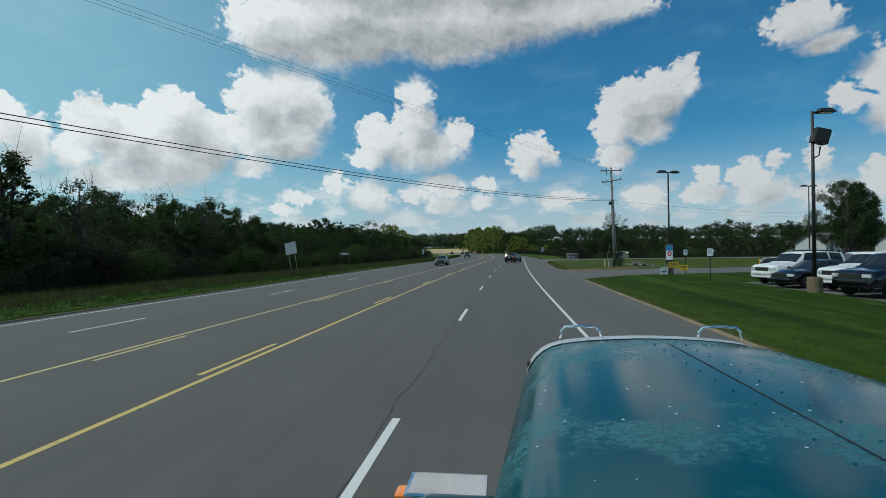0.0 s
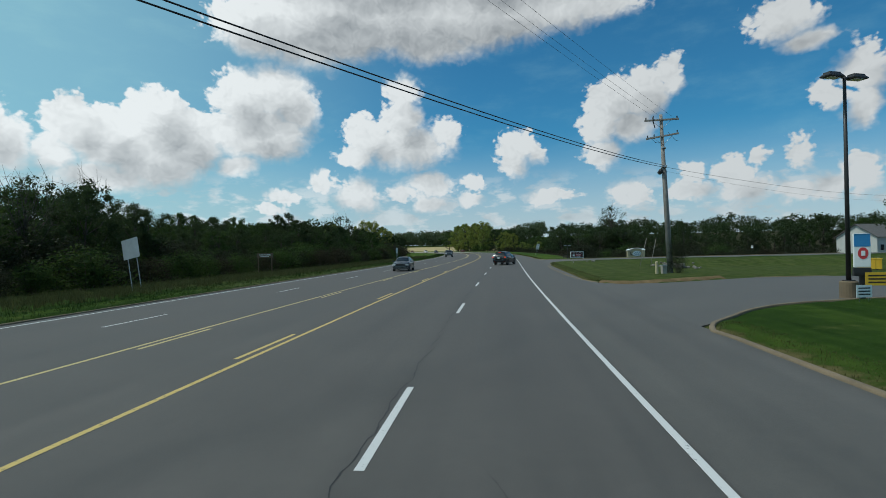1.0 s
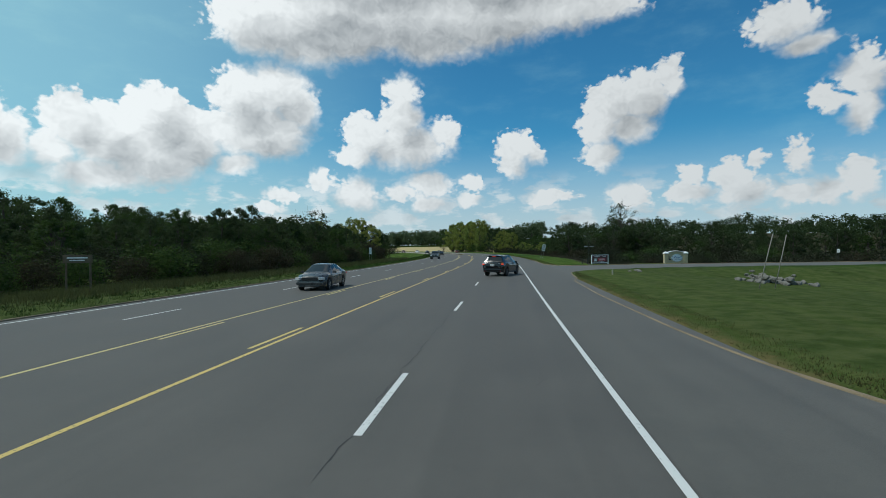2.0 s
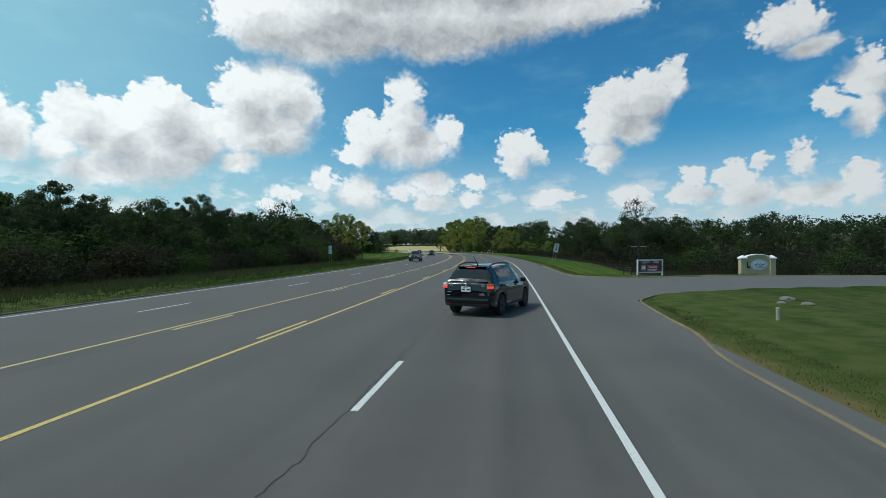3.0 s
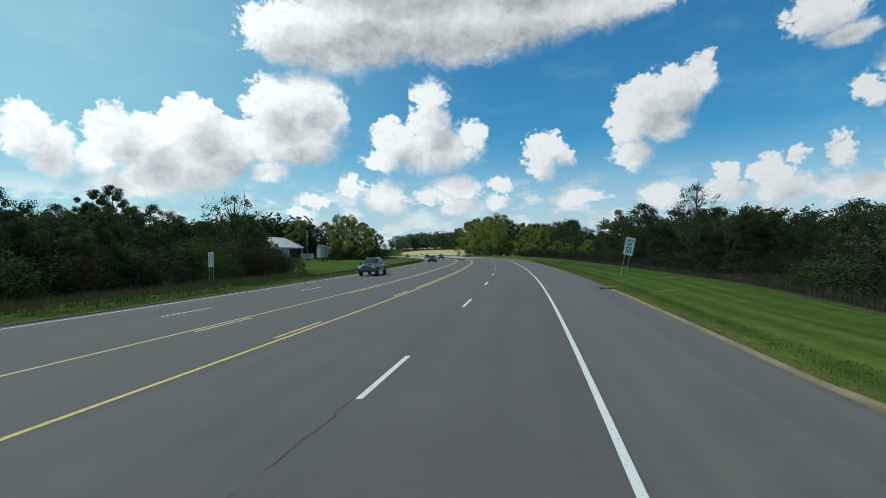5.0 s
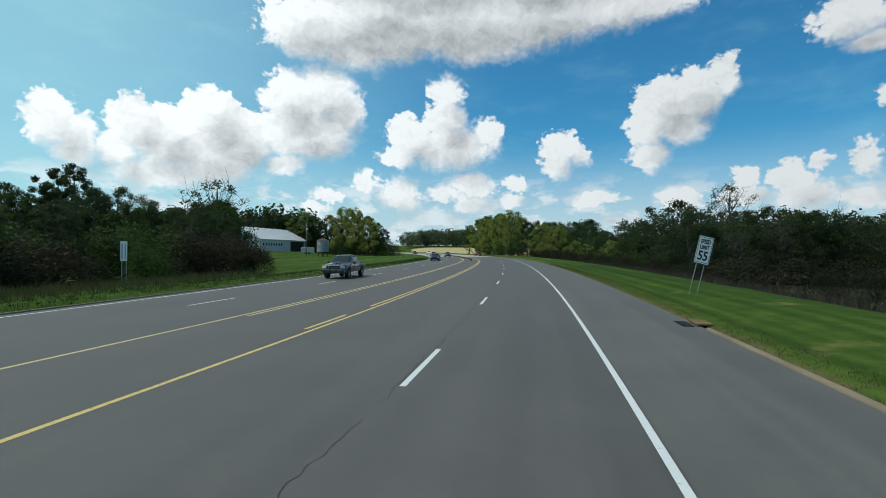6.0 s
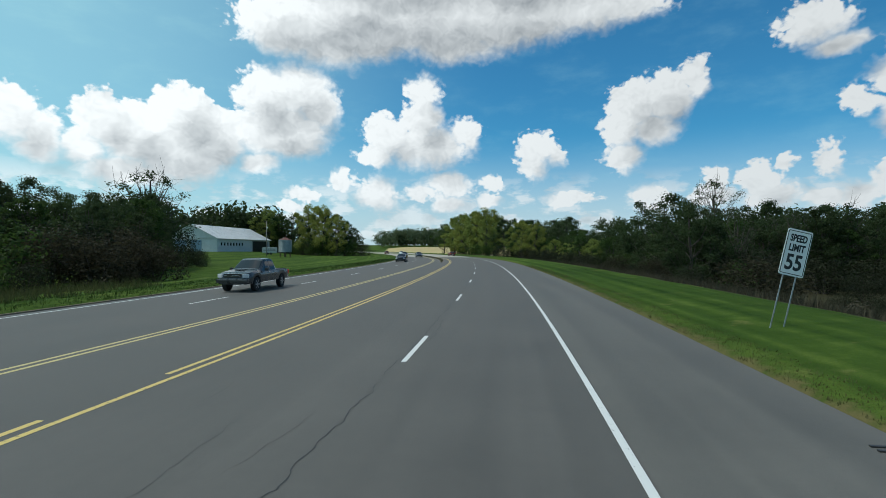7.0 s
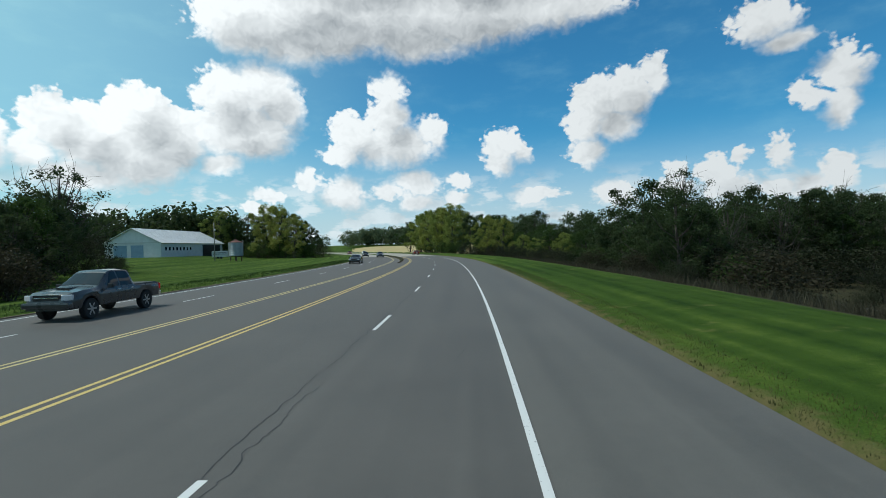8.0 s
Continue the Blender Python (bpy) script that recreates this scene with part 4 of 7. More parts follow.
        plant(r.choice(big), x + 3 + r.uniform(-2, 2), y1 + 10 + r.uniform(-3, 3), r.uniform(6.4, 9.0) if r.random() < 0.62 else r.uniform(10.6, 12.4), wide=1.1)
        if x < 60:
            plant(r.choice(["shrub", "shrub_rust", "shrub_green"]), x + r.uniform(-2, 2), (y1 + 118) / 2 + r.uniform(-14, 14), r.uniform(3.0, 4.2), group="hedge shrubs", wide=1.4)
            plant(r.choice(["shrub", "shrub"]), x + 2 + r.uniform(-2, 2), y1 - 6 + r.uniform(-2, 2), r.uniform(3.6, 5.0), group="hedge shrubs", wide=1.3)
        x += 5.0
    # brush along the bank, and trees closing in on the bend
    s = 114.0
    while s < 262:
        u = float(np.interp(s, [112, 150, 200, 262], [18, 20, 18, 14]))
        rows = [(r.choice(["shrub", "shrub_rust", "shrub", "thicket"]), r.uniform(-2, 0.5), r.uniform(1.8, 2.6), 0), (r.choice(["shrub", "shrub_green"]), 5, r.uniform(3, 4.0), 2)]
        if s > 178:
            rows += [(r.choice(big), 7, r.uniform(6.0, 7.5), 1), (r.choice(big), 15, r.uniform(7.0, 8.6), 3)]
        if s > 205:
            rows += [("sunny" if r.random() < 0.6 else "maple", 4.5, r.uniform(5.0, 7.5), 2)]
        if s < 164:
            rows = [("thicket", r.uniform(-0.5, 0.5), r.uniform(0.9, 1.4), 0), ("weeds", 3.5, r.uniform(0.8, 1.2), 1), ("thicket", 6.5, r.uniform(1.3, 2.0), 2), ("thicket", 12, r.uniform(2.4, 3.2), 1)]
        for kind, du, h, ds in rows:
            X, Y = on_road(u + du + r.uniform(-1, 1), s + ds)
            plant(kind, float(X), float(Y), h, wide=1.15, group="hedge shrubs" if "shrub" in kind or kind in ("weeds", "thicket") else "woodland trees")
        s += 4.4
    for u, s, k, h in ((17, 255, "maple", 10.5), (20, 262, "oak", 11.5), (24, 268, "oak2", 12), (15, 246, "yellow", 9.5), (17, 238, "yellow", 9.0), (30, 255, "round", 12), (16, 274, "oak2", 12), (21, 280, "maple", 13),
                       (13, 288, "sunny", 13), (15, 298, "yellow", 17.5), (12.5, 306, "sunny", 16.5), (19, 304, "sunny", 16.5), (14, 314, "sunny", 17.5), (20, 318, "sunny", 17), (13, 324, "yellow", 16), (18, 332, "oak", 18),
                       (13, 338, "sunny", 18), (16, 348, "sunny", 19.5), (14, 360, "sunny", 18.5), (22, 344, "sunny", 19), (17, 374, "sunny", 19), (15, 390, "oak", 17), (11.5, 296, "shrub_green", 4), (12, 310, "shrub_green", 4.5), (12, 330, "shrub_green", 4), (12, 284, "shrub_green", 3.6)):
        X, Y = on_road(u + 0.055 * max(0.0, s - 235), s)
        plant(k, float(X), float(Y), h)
    for x, y, h, k in ((58, 262, 17, "twiggy"), (22.6, 174.3, 9.0, "round"), (25, 176, 8.0, "oak2"), (42.4, 186.4, 10.0, "round"), (40, 184, 9.6, "oak2"), (45, 187, 10.2, "twiggy"), (28.5, 178, 8.4, "twiggy"), (36, 183, 8.8, "twiggy"), (48, 187, 9.2, "round"), (60, 88, 13.5, "round"), (64, 92, 13.5, "oak2"), (66, 95, 12, "round"), (69, 99, 12.5, "oak2")):
        plant(k, x, y, h)
    # trees beyond the lawn and behind the barn
    for x, y, h, k in ((-66, 316, 17, "oak"), (-74, 322, 19, "maple"), (-82, 326, 17, "oak2"), (-90, 330, 18, "round"), (-60, 312, 14, "maple"), (-56, 308, 11, "oak2"), (-98.5, 322, 18.5, "sunny"), (-94, 326, 16.5, "maple"), (-106, 336, 16.5, "round"), (-113, 330, 15.5, "maple"), (-120, 336, 17.5, "round"), (-128, 338, 16, "maple"), (-136, 340, 18, "round")):
        plant(k, x, y, h)
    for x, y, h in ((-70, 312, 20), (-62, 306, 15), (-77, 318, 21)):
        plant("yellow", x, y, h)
    for k in range(14):
        plant("shrub_green" if k % 3 else "shrub", -50 - k * 4.4, 302 + k * 2.2 + r.uniform(-2, 2), r.uniform(4.5, 6.5), group="hedge shrubs", wide=1.1)


woods()


def far_woodland(label, spots, seed, mat):
    """Woods so far off that no single tree can be told apart: one mesh of leaf sprays."""
    rng = np.random.default_rng(seed)
    V, F, n = [], [], 0
    for x, y, h in spots:
        z0 = float(ground_z(x, y))
        k = 9
        cen = np.stack([x + rng.normal(size=k) * h * 0.2, y + rng.normal(size=k) * h * 0.2, z0 + h * (0.15 + 0.75 * rng.random(k))], 1)
        lv, lf = leaf_quads(cen, np.full(k, h * 0.22), 26, 0.09 * h * 0.55, rng)
        V.append(lv)
        F.append(lf + n)
        n += len(lv)
    ob = raw("woodland", np.concatenate(V), np.concatenate(F), M[mat])
    return tagged(ob, label, "woods", kind="stuff")


_r = random.Random(23)
far_woodland("distant green wooded hill beyond the field", [(_r.uniform(-142, 70), 690 + _r.uniform(-30, 60), _r.uniform(16, 22)) for _ in range(260)], 3, "leaf_haze")
far_woodland("far dark wood beyond the fields", [(_r.uniform(-700, -250), _r.uniform(390, 640), _r.uniform(13, 18)) for _ in range(260)], 4, "leaf_dark")
far_woodland("far dark wood behind the trees", [(_r.uniform(45, 460), _r.uniform(215, 440), _r.uniform(6.5, 11)) for _ in range(520)], 5, "leaf_dark")
far_woodland("dark wood behind the barn", [(_r.uniform(-300, -100), _r.uniform(318, 370), _r.uniform(16, 22)) for _ in range(130)] + [(_r.uniform(-170, -130), _r.uniform(190, 320), _r.uniform(11, 14)) for _ in range(60)] + [(_r.uniform(-130, -84), _r.uniform(-30, 200), _r.uniform(10, 14)) for _ in range(90)], 8, "leaf_dark")
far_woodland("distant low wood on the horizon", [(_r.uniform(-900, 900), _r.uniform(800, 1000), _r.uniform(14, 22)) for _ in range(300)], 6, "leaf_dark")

# ---------------------------------------------------------------- vehicles
def box(bm, c, size, turn=None, bevel=0.0):
    """A box in a bmesh, its edges rounded by bevel."""
    r = bmesh.ops.create_cube(bm, size=1.0)
    bmesh.ops.scale(bm, vec=size, verts=r["verts"])
    if bevel:
        es = list({e for v in r["verts"] for e in v.link_edges})
        made = bmesh.ops.bevel(bm, geom=es, offset=bevel, segments=2, profile=0.7, affect="EDGES")
        vs = list({v for f in made["faces"] for v in f.verts} | {v for v in r["verts"] if v.is_valid})
    else:
        vs = r["verts"]
    if turn is not None:
        bmesh.ops.transform(bm, matrix=turn, verts=vs)
    bmesh.ops.translate(bm, vec=c, verts=vs)
    return vs


def boxes(name, items, mat, parent=None, label="", bevel=0.01):
    """Box-shaped pieces (centre, size), each a part of its own; returns the first."""
    first = None
    for it in items:
        bm = bmesh.new()
        box(bm, it[0], it[1], it[2] if len(it) > 2 else None, bevel)
        ob = part(name, bm, mat, parent, label)
        first = first or ob
    return first


def tube(points, radius, sides=8):
    pts = [np.array(p, float) for p in points]
    rad = radius if isinstance(radius, (list, tuple)) else [radius] * len(pts)
    return limb_mesh([list(zip(pts, rad))], sides)


def pipe(name, points, radius, mat, parent=None, label="", sides=8, caps=True):
    v, f = tube(points, radius, sides)
    bm = bmesh.new()
    vs = [bm.verts.new(p) for p in v]
    for q in f:
        bm.faces.new([vs[i] for i in q])
    if caps:
        bm.faces.new(vs[:sides])
        bm.faces.new(vs[-sides:])
    bmesh.ops.recalc_face_normals(bm, faces=bm.faces)
    return part(name, bm, mat, parent, label, smooth=True)


def lathe(name, profile, mat, parent=None, label="", sides=24, axis="z", at=(0, 0, 0)):
    """A turned shape from (radius, along) points."""
    bm = bmesh.new()
    rings = []
    for r, h in profile:
        ring = []
        for k in range(sides):
            a = 2 * math.pi * k / sides
            p = (r * math.cos(a), r * math.sin(a), h)
            if axis == "x":
                p = (h, r * math.cos(a), r * math.sin(a))
            elif axis == "y":
                p = (r * math.cos(a), h, r * math.sin(a))
            ring.append(bm.verts.new(Vector(p) + Vector(at)))
        rings.append(ring)
    for a, b in zip(rings, rings[1:]):
        for k in range(sides):
            bm.faces.new((a[k], a[(k + 1) % sides], b[(k + 1) % sides], b[k]))
    bm.faces.new(rings[0])
    bm.faces.new(rings[-1])
    bmesh.ops.recalc_face_normals(bm, faces=bm.faces)
    return part(name, bm, mat, parent, label, smooth=False)


class Shell:
    """A car's skin: sections across the car, shaped by outlines along it (y forward)."""
    def __init__(self, top, belt, half, topw, floor, axles, radius):
        self.top, self.belt, self.half, self.topw, self.floor, self.axles, self.radius = top, belt, half, topw, floor, axles, radius

    def cut(self, y):
        def g(o):
            return float(np.interp(y, [p[0] for p in o], [p[1] for p in o]))
        zt, zl, w, wt = g(self.top), g(self.belt), g(self.half), g(self.topw)
        zl = min(zl, zt - 0.03)
        zb = g(self.floor)
        for a in self.axles:
            d = abs(y - a)
            ra = self.radius + 0.065
            if d < ra:
                zb = max(zb, self.radius + math.sqrt(ra * ra - d * d))
        zb = min(zb, zl - 0.06)
        hgt = zl - zb
        return [(0.0, zb), (w * 0.80, zb), (w * 0.965, zb + 0.02), (w * 0.985, zb + 0.25 * hgt), (w, zb + 0.62 * hgt), (w * 0.985, zl - 0.07 * hgt), (w * 0.95, zl),
                (w * 0.95 * 0.5 + wt * 0.5 + 0.012, zl * 0.52 + zt * 0.48), (wt + 0.01, zl * 0.12 + zt * 0.88), (wt * 0.93, zt - 0.012), (wt * 0.72, zt + 0.004), (wt * 0.36, zt + 0.02), (0.0, zt + 0.026)]

    def point(self, y, t, side=1):
        c = self.cut(y)
        i = min(max(t, 0), len(c) - 1.0001)
        k = int(i)
        f = i - k
        return Vector((side * (c[k][0] * (1 - f) + c[k + 1][0] * f), y, c[k][1] * (1 - f) + c[k + 1][1] * f))

    def body(self, name, mat, parent, label=""):
        y0, y1 = self.top[0][0], self.top[-1][0]
        ys = sorted(set([round(v, 3) for v in np.linspace(y0, y1, 84)] + [p[0] for p in self.top]))
        bm = bmesh.new()
        rows = []
        for y in ys:
            c = self.cut(y)
            left = [bm.verts.new((-x, y, z)) for x, z in c[1:-1]]
            right = [bm.verts.new((x, y, z)) for x, z in c]
            rows.append(right + left[::-1])
        n = len(rows[0])
        for a, b in zip(rows, rows[1:]):
            for k in range(n):
                bm.faces.new((a[k], a[(k + 1) % n], b[(k + 1) % n], b[k]))
        bm.faces.new(rows[0])
        bm.faces.new(rows[-1])
        bmesh.ops.recalc_face_normals(bm, faces=bm.faces)
        ob = part(name, bm, mat, parent, label)
        me = ob.data
        me.shade_smooth()
        me.set_sharp_from_angle(angle=radians(38))
        return ob

    def patch(self, name, corners, mat, parent, label="", off=0.006, both=True, thick=0.0, n=6):
        """A panel on the skin: corners (y, t) in order round it. One mesh for each side when both is off."""
        obs = []
        for side in ((1, -1) if both else (1,)):
            bm = bmesh.new()
            g = []
            for i in range(n + 1):
                row = []
                for j in range(n + 1):
                    a, b = i / n, j / n
                    y = (1 - a) * ((1 - b) * corners[0][0] + b * corners[1][0]) + a * ((1 - b) * corners[3][0] + b * corners[2][0])
                    t = (1 - a) * ((1 - b) * corners[0][1] + b * corners[1][1]) + a * ((1 - b) * corners[3][1] + b * corners[2][1])
                    p = self.point(y, t, side)
                    e = 0.02
                    nrm = (self.point(y + e, t, side) - self.point(y - e, t, side)).cross(self.point(y, t + 0.05, side) - self.point(y, t - 0.05, side))
                    nrm = nrm.normalized() * side
                    row.append(bm.verts.new(p + nrm * off))
                g.append(row)
            for i in range(n):
                for j in range(n):
                    bm.faces.new((g[i][j], g[i][j + 1], g[i + 1][j + 1], g[i + 1][j]))
            bmesh.ops.recalc_face_normals(bm, faces=bm.faces)
            obs.append(part(name, bm, mat, parent, label, smooth=True))
        return obs

    def across(self, name, y0, y1, t, mat, parent, label="", off=0.006, n=8, t1=None):
        """A panel right across the car between the side points t (windscreen, rear window)."""
        bm = bmesh.new()
        g = []
        for i in range(n + 1):
            y = y0 + (y1 - y0) * i / n
            tt = t if t1 is None else t + (t1 - t) * i / n
            row = []
            for j in range(-n, n + 1):
                q = tt + (12 - tt) * (1 - abs(j) / n)
                p = self.point(y, q, 1 if j >= 0 else -1)
                e = 0.015
                m = (self.point(y + e, q, 1) - self.point(y - e, q, 1))
                nn = Vector((0, -m.z, m.y)).normalized()
                if nn.z < 0:
                    nn = -nn
                row.append(bm.verts.new(p + nn * off))
            g.append(row)
        for i in range(n):
            for j in range(2 * n):
                bm.faces.new((g[i][j], g[i][j + 1], g[i + 1][j + 1], g[i + 1][j]))
        bmesh.ops.recalc_face_normals(bm, faces=bm.faces)
        return part(name, bm, mat, parent, label, smooth=True)


def wheel(parent, x, y, r, w, rim_mat, spokes=5):
    s = 1 if x > 0 else -1
    wh = lathe("wheel", [(r * 0.60, x - s * w / 2), (r * 0.66, x - s * w * 0.3), (r * 0.66, x + s * w * 0.3)], M["plastic"], parent, axis="x", at=(0, y, r), sides=28)
    lathe("tyre", [(r * 0.66, x - s * w * 0.45), (r * 0.93, x - s * w * 0.5), (r * 0.995, x - s * w * 0.4), (r, x), (r * 0.995, x + s * w * 0.4), (r * 0.93, x + s * w * 0.5), (r * 0.66, x + s * w * 0.45)],
          M["rubber"], wh, axis="x", at=(0, y, r), sides=32)
    bm = bmesh.new()
    for k in range(spokes):
        a = 2 * math.pi * k / spokes
        box(bm, (x + s * w * 0.40, y + math.cos(a) * r * 0.36, r + math.sin(a) * r * 0.36), (0.03, r * 0.56, r * 0.17), Matrix.Rotation(a, 4, "X"), 0.006)
    bmesh.ops.create_cone(bm, cap_ends=True, segments=18, radius1=r * 0.15, radius2=r * 0.13, depth=0.05, matrix=Matrix.Translation((x + s * w * 0.42, y, r)) @ Matrix.Rotation(math.pi / 2, 4, "Y"))
    part("rim", bm, M[rim_mat], wh)


SUV = dict(top=[(-2.26, 0.80), (-2.25, 1.00), (-2.20, 1.07), (-2.10, 1.13), (-1.84, 1.53), (-1.78, 1.60), (-1.5, 1.635), (-0.7, 1.66), (0.0, 1.65), (0.35, 1.60), (0.6, 1.51), (1.22, 1.13), (1.3, 1.11), (1.85, 1.02), (2.12, 0.91), (2.24, 0.74), (2.27, 0.6)],
           belt=[(-2.26, 0.74), (-2.2, 1.02), (-1.6, 1.06), (-0.6, 1.02), (1.1, 0.98), (1.4, 1.0), (2.0, 0.85), (2.27, 0.6)],
           half=[(-2.26, 0.74), (-2.2, 0.83), (-2.0, 0.89), (-1.4, 0.92), (1.4, 0.92), (1.9, 0.88), (2.15, 0.76), (2.27, 0.58)],
           topw=[(-2.26, 0.70), (-2.1, 0.76), (-1.8, 0.60), (-1.5, 0.61), (0.2, 0.62), (0.7, 0.64), (1.25, 0.76), (1.9, 0.76), (2.27, 0.55)],
           floor=[(-2.26, 0.46), (-2.1, 0.33), (-1.5, 0.27), (1.6, 0.25), (2.1, 0.24), (2.27, 0.32)], axles=(-1.32, 1.37), radius=0.345)
PICKUP = dict(top=[(-2.66, 0.92), (-2.64, 1.05), (-2.6, 1.07), (-1.0, 1.09), (-0.93, 1.12), (-0.86, 1.55), (-0.78, 1.70), (-0.5, 1.75), (0.25, 1.74), (0.42, 1.68), (1.08, 1.20), (1.16, 1.17), (1.6, 1.13), (2.3, 1.05), (2.5, 0.96), (2.6, 0.8), (2.63, 0.62)],
              belt=[(-2.66, 0.9), (-2.6, 1.03), (-1, 1.05), (1.1, 1.02), (1.6, 1.02), (2.4, 0.9), (2.63, 0.6)],
              half=[(-2.66, 0.86), (-2.5, 0.90), (-1, 0.92), (1.5, 0.92), (2.2, 0.90), (2.5, 0.80), (2.63, 0.66)],
              topw=[(-2.66, 0.84), (-1.0, 0.86), (-0.9, 0.66), (-0.5, 0.62), (0.3, 0.63), (1.1, 0.74), (2.2, 0.78), (2.63, 0.6)],
              floor=[(-2.66, 0.55), (-2.3, 0.5), (2.2, 0.42), (2.63, 0.42)], axles=(-1.62, 1.62), radius=0.38)
SEDAN = dict(top=[(-2.3, 0.75), (-2.28, 0.95), (-2.1, 1.01), (-1.75, 1.04), (-1.2, 1.34), (-0.9, 1.42), (-0.2, 1.45), (0.25, 1.41), (1.05, 1.0), (1.15, 0.97), (1.8, 0.9), (2.15, 0.78), (2.3, 0.6), (2.32, 0.5)],
             belt=[(-2.3, 0.7), (-2.2, 0.9), (-1.5, 0.95), (1, 0.88), (1.6, 0.86), (2.32, 0.5)],
             half=[(-2.3, 0.72), (-2.1, 0.84), (-1.4, 0.9), (1.5, 0.9), (2.0, 0.82), (2.32, 0.6)],
             topw=[(-2.3, 0.68), (-1.8, 0.72), (-1.2, 0.56), (0.2, 0.56), (1.1, 0.72), (2.32, 0.5)],
             floor=[(-2.3, 0.36), (-2.0, 0.26), (1.9, 0.2), (2.32, 0.24)], axles=(-1.35, 1.42), radius=0.32)
BIGSUV = dict(SUV, top=[(-2.5, 0.9), (-2.49, 1.1), (-2.45, 1.2), (-2.3, 1.72), (-2.2, 1.82), (-1.0, 1.87), (0.2, 1.85), (0.45, 1.78), (1.05, 1.28), (1.15, 1.24), (1.6, 1.2), (2.3, 1.12), (2.48, 1.0), (2.54, 0.7)],
              belt=[(-2.5, 0.85), (-2.4, 1.16), (1.0, 1.1), (1.6, 1.08), (2.4, 0.95), (2.54, 0.6)],
              half=[(-2.5, 0.9), (-2.3, 0.97), (1.6, 0.98), (2.3, 0.94), (2.54, 0.78)], topw=[(-2.5, 0.85), (-2.25, 0.72), (0.3, 0.72), (1.1, 0.84), (2.2, 0.84), (2.54, 0.7)],
              floor=[(-2.5, 0.5), (2.2, 0.42), (2.54, 0.42)], axles=(-1.5, 1.5), radius=0.38)


def suv(place, turn):
    ob = thing("sport_utility_car", "shiny black compact crossover car with lit brake lamps on the highway", "car", place, turn)
    sh = Shell(**SUV)
    body = sh.body("body", M["car_black"], ob)
    # glass
    sh.across("rear_window", -2.045, -1.85, 7.3, M["glass"], ob, "dark tinted rear window reflecting the sky", t1=8.2)
    boxes("window_ledge", [((0, -2.115, 1.135), (1.36, 0.05, 0.025))], M["car_black"], ob, bevel=0.01)
    sh.across("windscreen", 0.66, 1.2, 8.6, M["glass"], ob, t1=8.2)
    for c in ([(-1.62, 6.25), (-1.30, 6.25), (-1.22, 8.2), (-1.52, 7.9)], [(-1.22, 6.25), (-0.36, 6.25), (-0.36, 8.5), (-1.14, 8.4)], [(-0.26, 6.25), (0.62, 6.3), (0.12, 8.4), (-0.26, 8.5)]):
        sh.patch("side_window", c, M["glass"], ob)
    sh.across("roof_panel", -1.55, 0.1, 10.0, M["car_black"], ob, off=0.004)
    # rear
    boxes("spoiler", [((0, -1.80, 1.606), (1.0, 0.18, 0.026), Matrix.Rotation(radians(-8), 4, "X"))], M["car_black"], ob, bevel=0.012)
    boxes("high_brake_lamp", [((0, -1.895, 1.588), (0.30, 0.02, 0.022))], M["brake_lit"], ob, "lit red strip lamp", bevel=0.004)
    plate = boxes("number_plate", [((-0.02, -2.285, 0.90), (0.32, 0.02, 0.16))], M["sign_white"], ob, "white number plate with dark bars", bevel=0.004)
    boxes("plate_marking", [((-0.10, -2.297, 0.892), (0.10, 0.004, 0.05)), ((0.065, -2.297, 0.892), (0.10, 0.004, 0.05)), ((-0.02, -2.297, 0.957), (0.16, 0.004, 0.010))], M["black"], plate, bevel=0)
    boxes("plate_recess", [((-0.02, -2.268, 0.90), (0.35, 0.014, 0.18))], M["plastic"], ob, bevel=0.004)
    # black ledge added to stand for the reflection line along the bumper top
    boxes("chrome_strip", [((0, -2.275, 0.625), (1.24, 0.02, 0.02))], M["car_black"], ob, "glossy black ledge over the bumper", bevel=0.006)
    boxes("bumper", [((0, -2.19, 0.53), (1.50, 0.20, 0.18))], M["car_black"], ob, bevel=0.07)
    boxes("lower_bumper", [((0, -2.13, 0.40), (1.50, 0.22, 0.13))], M["plastic"], ob, "matt black plastic bumper skirt", bevel=0.04)
    lathe("badge", [(0.02, -2.275), (0.048, -2.273), (0.05, -2.24)], M["chrome"], ob, axis="y", at=(-0.02, 0, 1.055), sides=20)
    boxes("trim_letters", [((0.52, -2.268, 0.76), (0.16, 0.02, 0.025)), ((0.52, -2.268, 0.725), (0.2, 0.02, 0.02)), ((-0.62, -2.262, 0.80), (0.16, 0.02, 0.025)), ((-0.64, -2.262, 0.70), (0.12, 0.02, 0.018))], M["chrome"], ob, bevel=0.003)
    boxes("wiper", [((0.08, -2.12, 1.14), (0.52, 0.02, 0.02))], M["plastic"], ob, bevel=0.004)
    for s in (-1, 1):
        rot = Matrix.Rotation(s * radians(32), 4, "Z")
        lamp = boxes("tail_lamp", [((s * 0.762, -2.145, 0.965), (0.22, 0.17, 0.085), rot)], M["brake_lit"], ob, "lit red tail lamp", bevel=0.025)
        boxes("indicator", [((s * 0.762, -2.142, 1.05), (0.21, 0.165, 0.08), rot)], M["lens_amber"] if s > 0 else M["lens_clear"], lamp, "amber and clear upper lens", bevel=0.025)
        boxes("lamp_rim", [((s * 0.762, -2.14, 1.009), (0.225, 0.172, 0.010), rot)], M["chrome"], lamp, bevel=0.004)
        boxes("inner_lamp", [((s * 0.545, -2.235, 1.03), (0.13, 0.03, 0.075))], M["alloy"], ob, bevel=0.01)
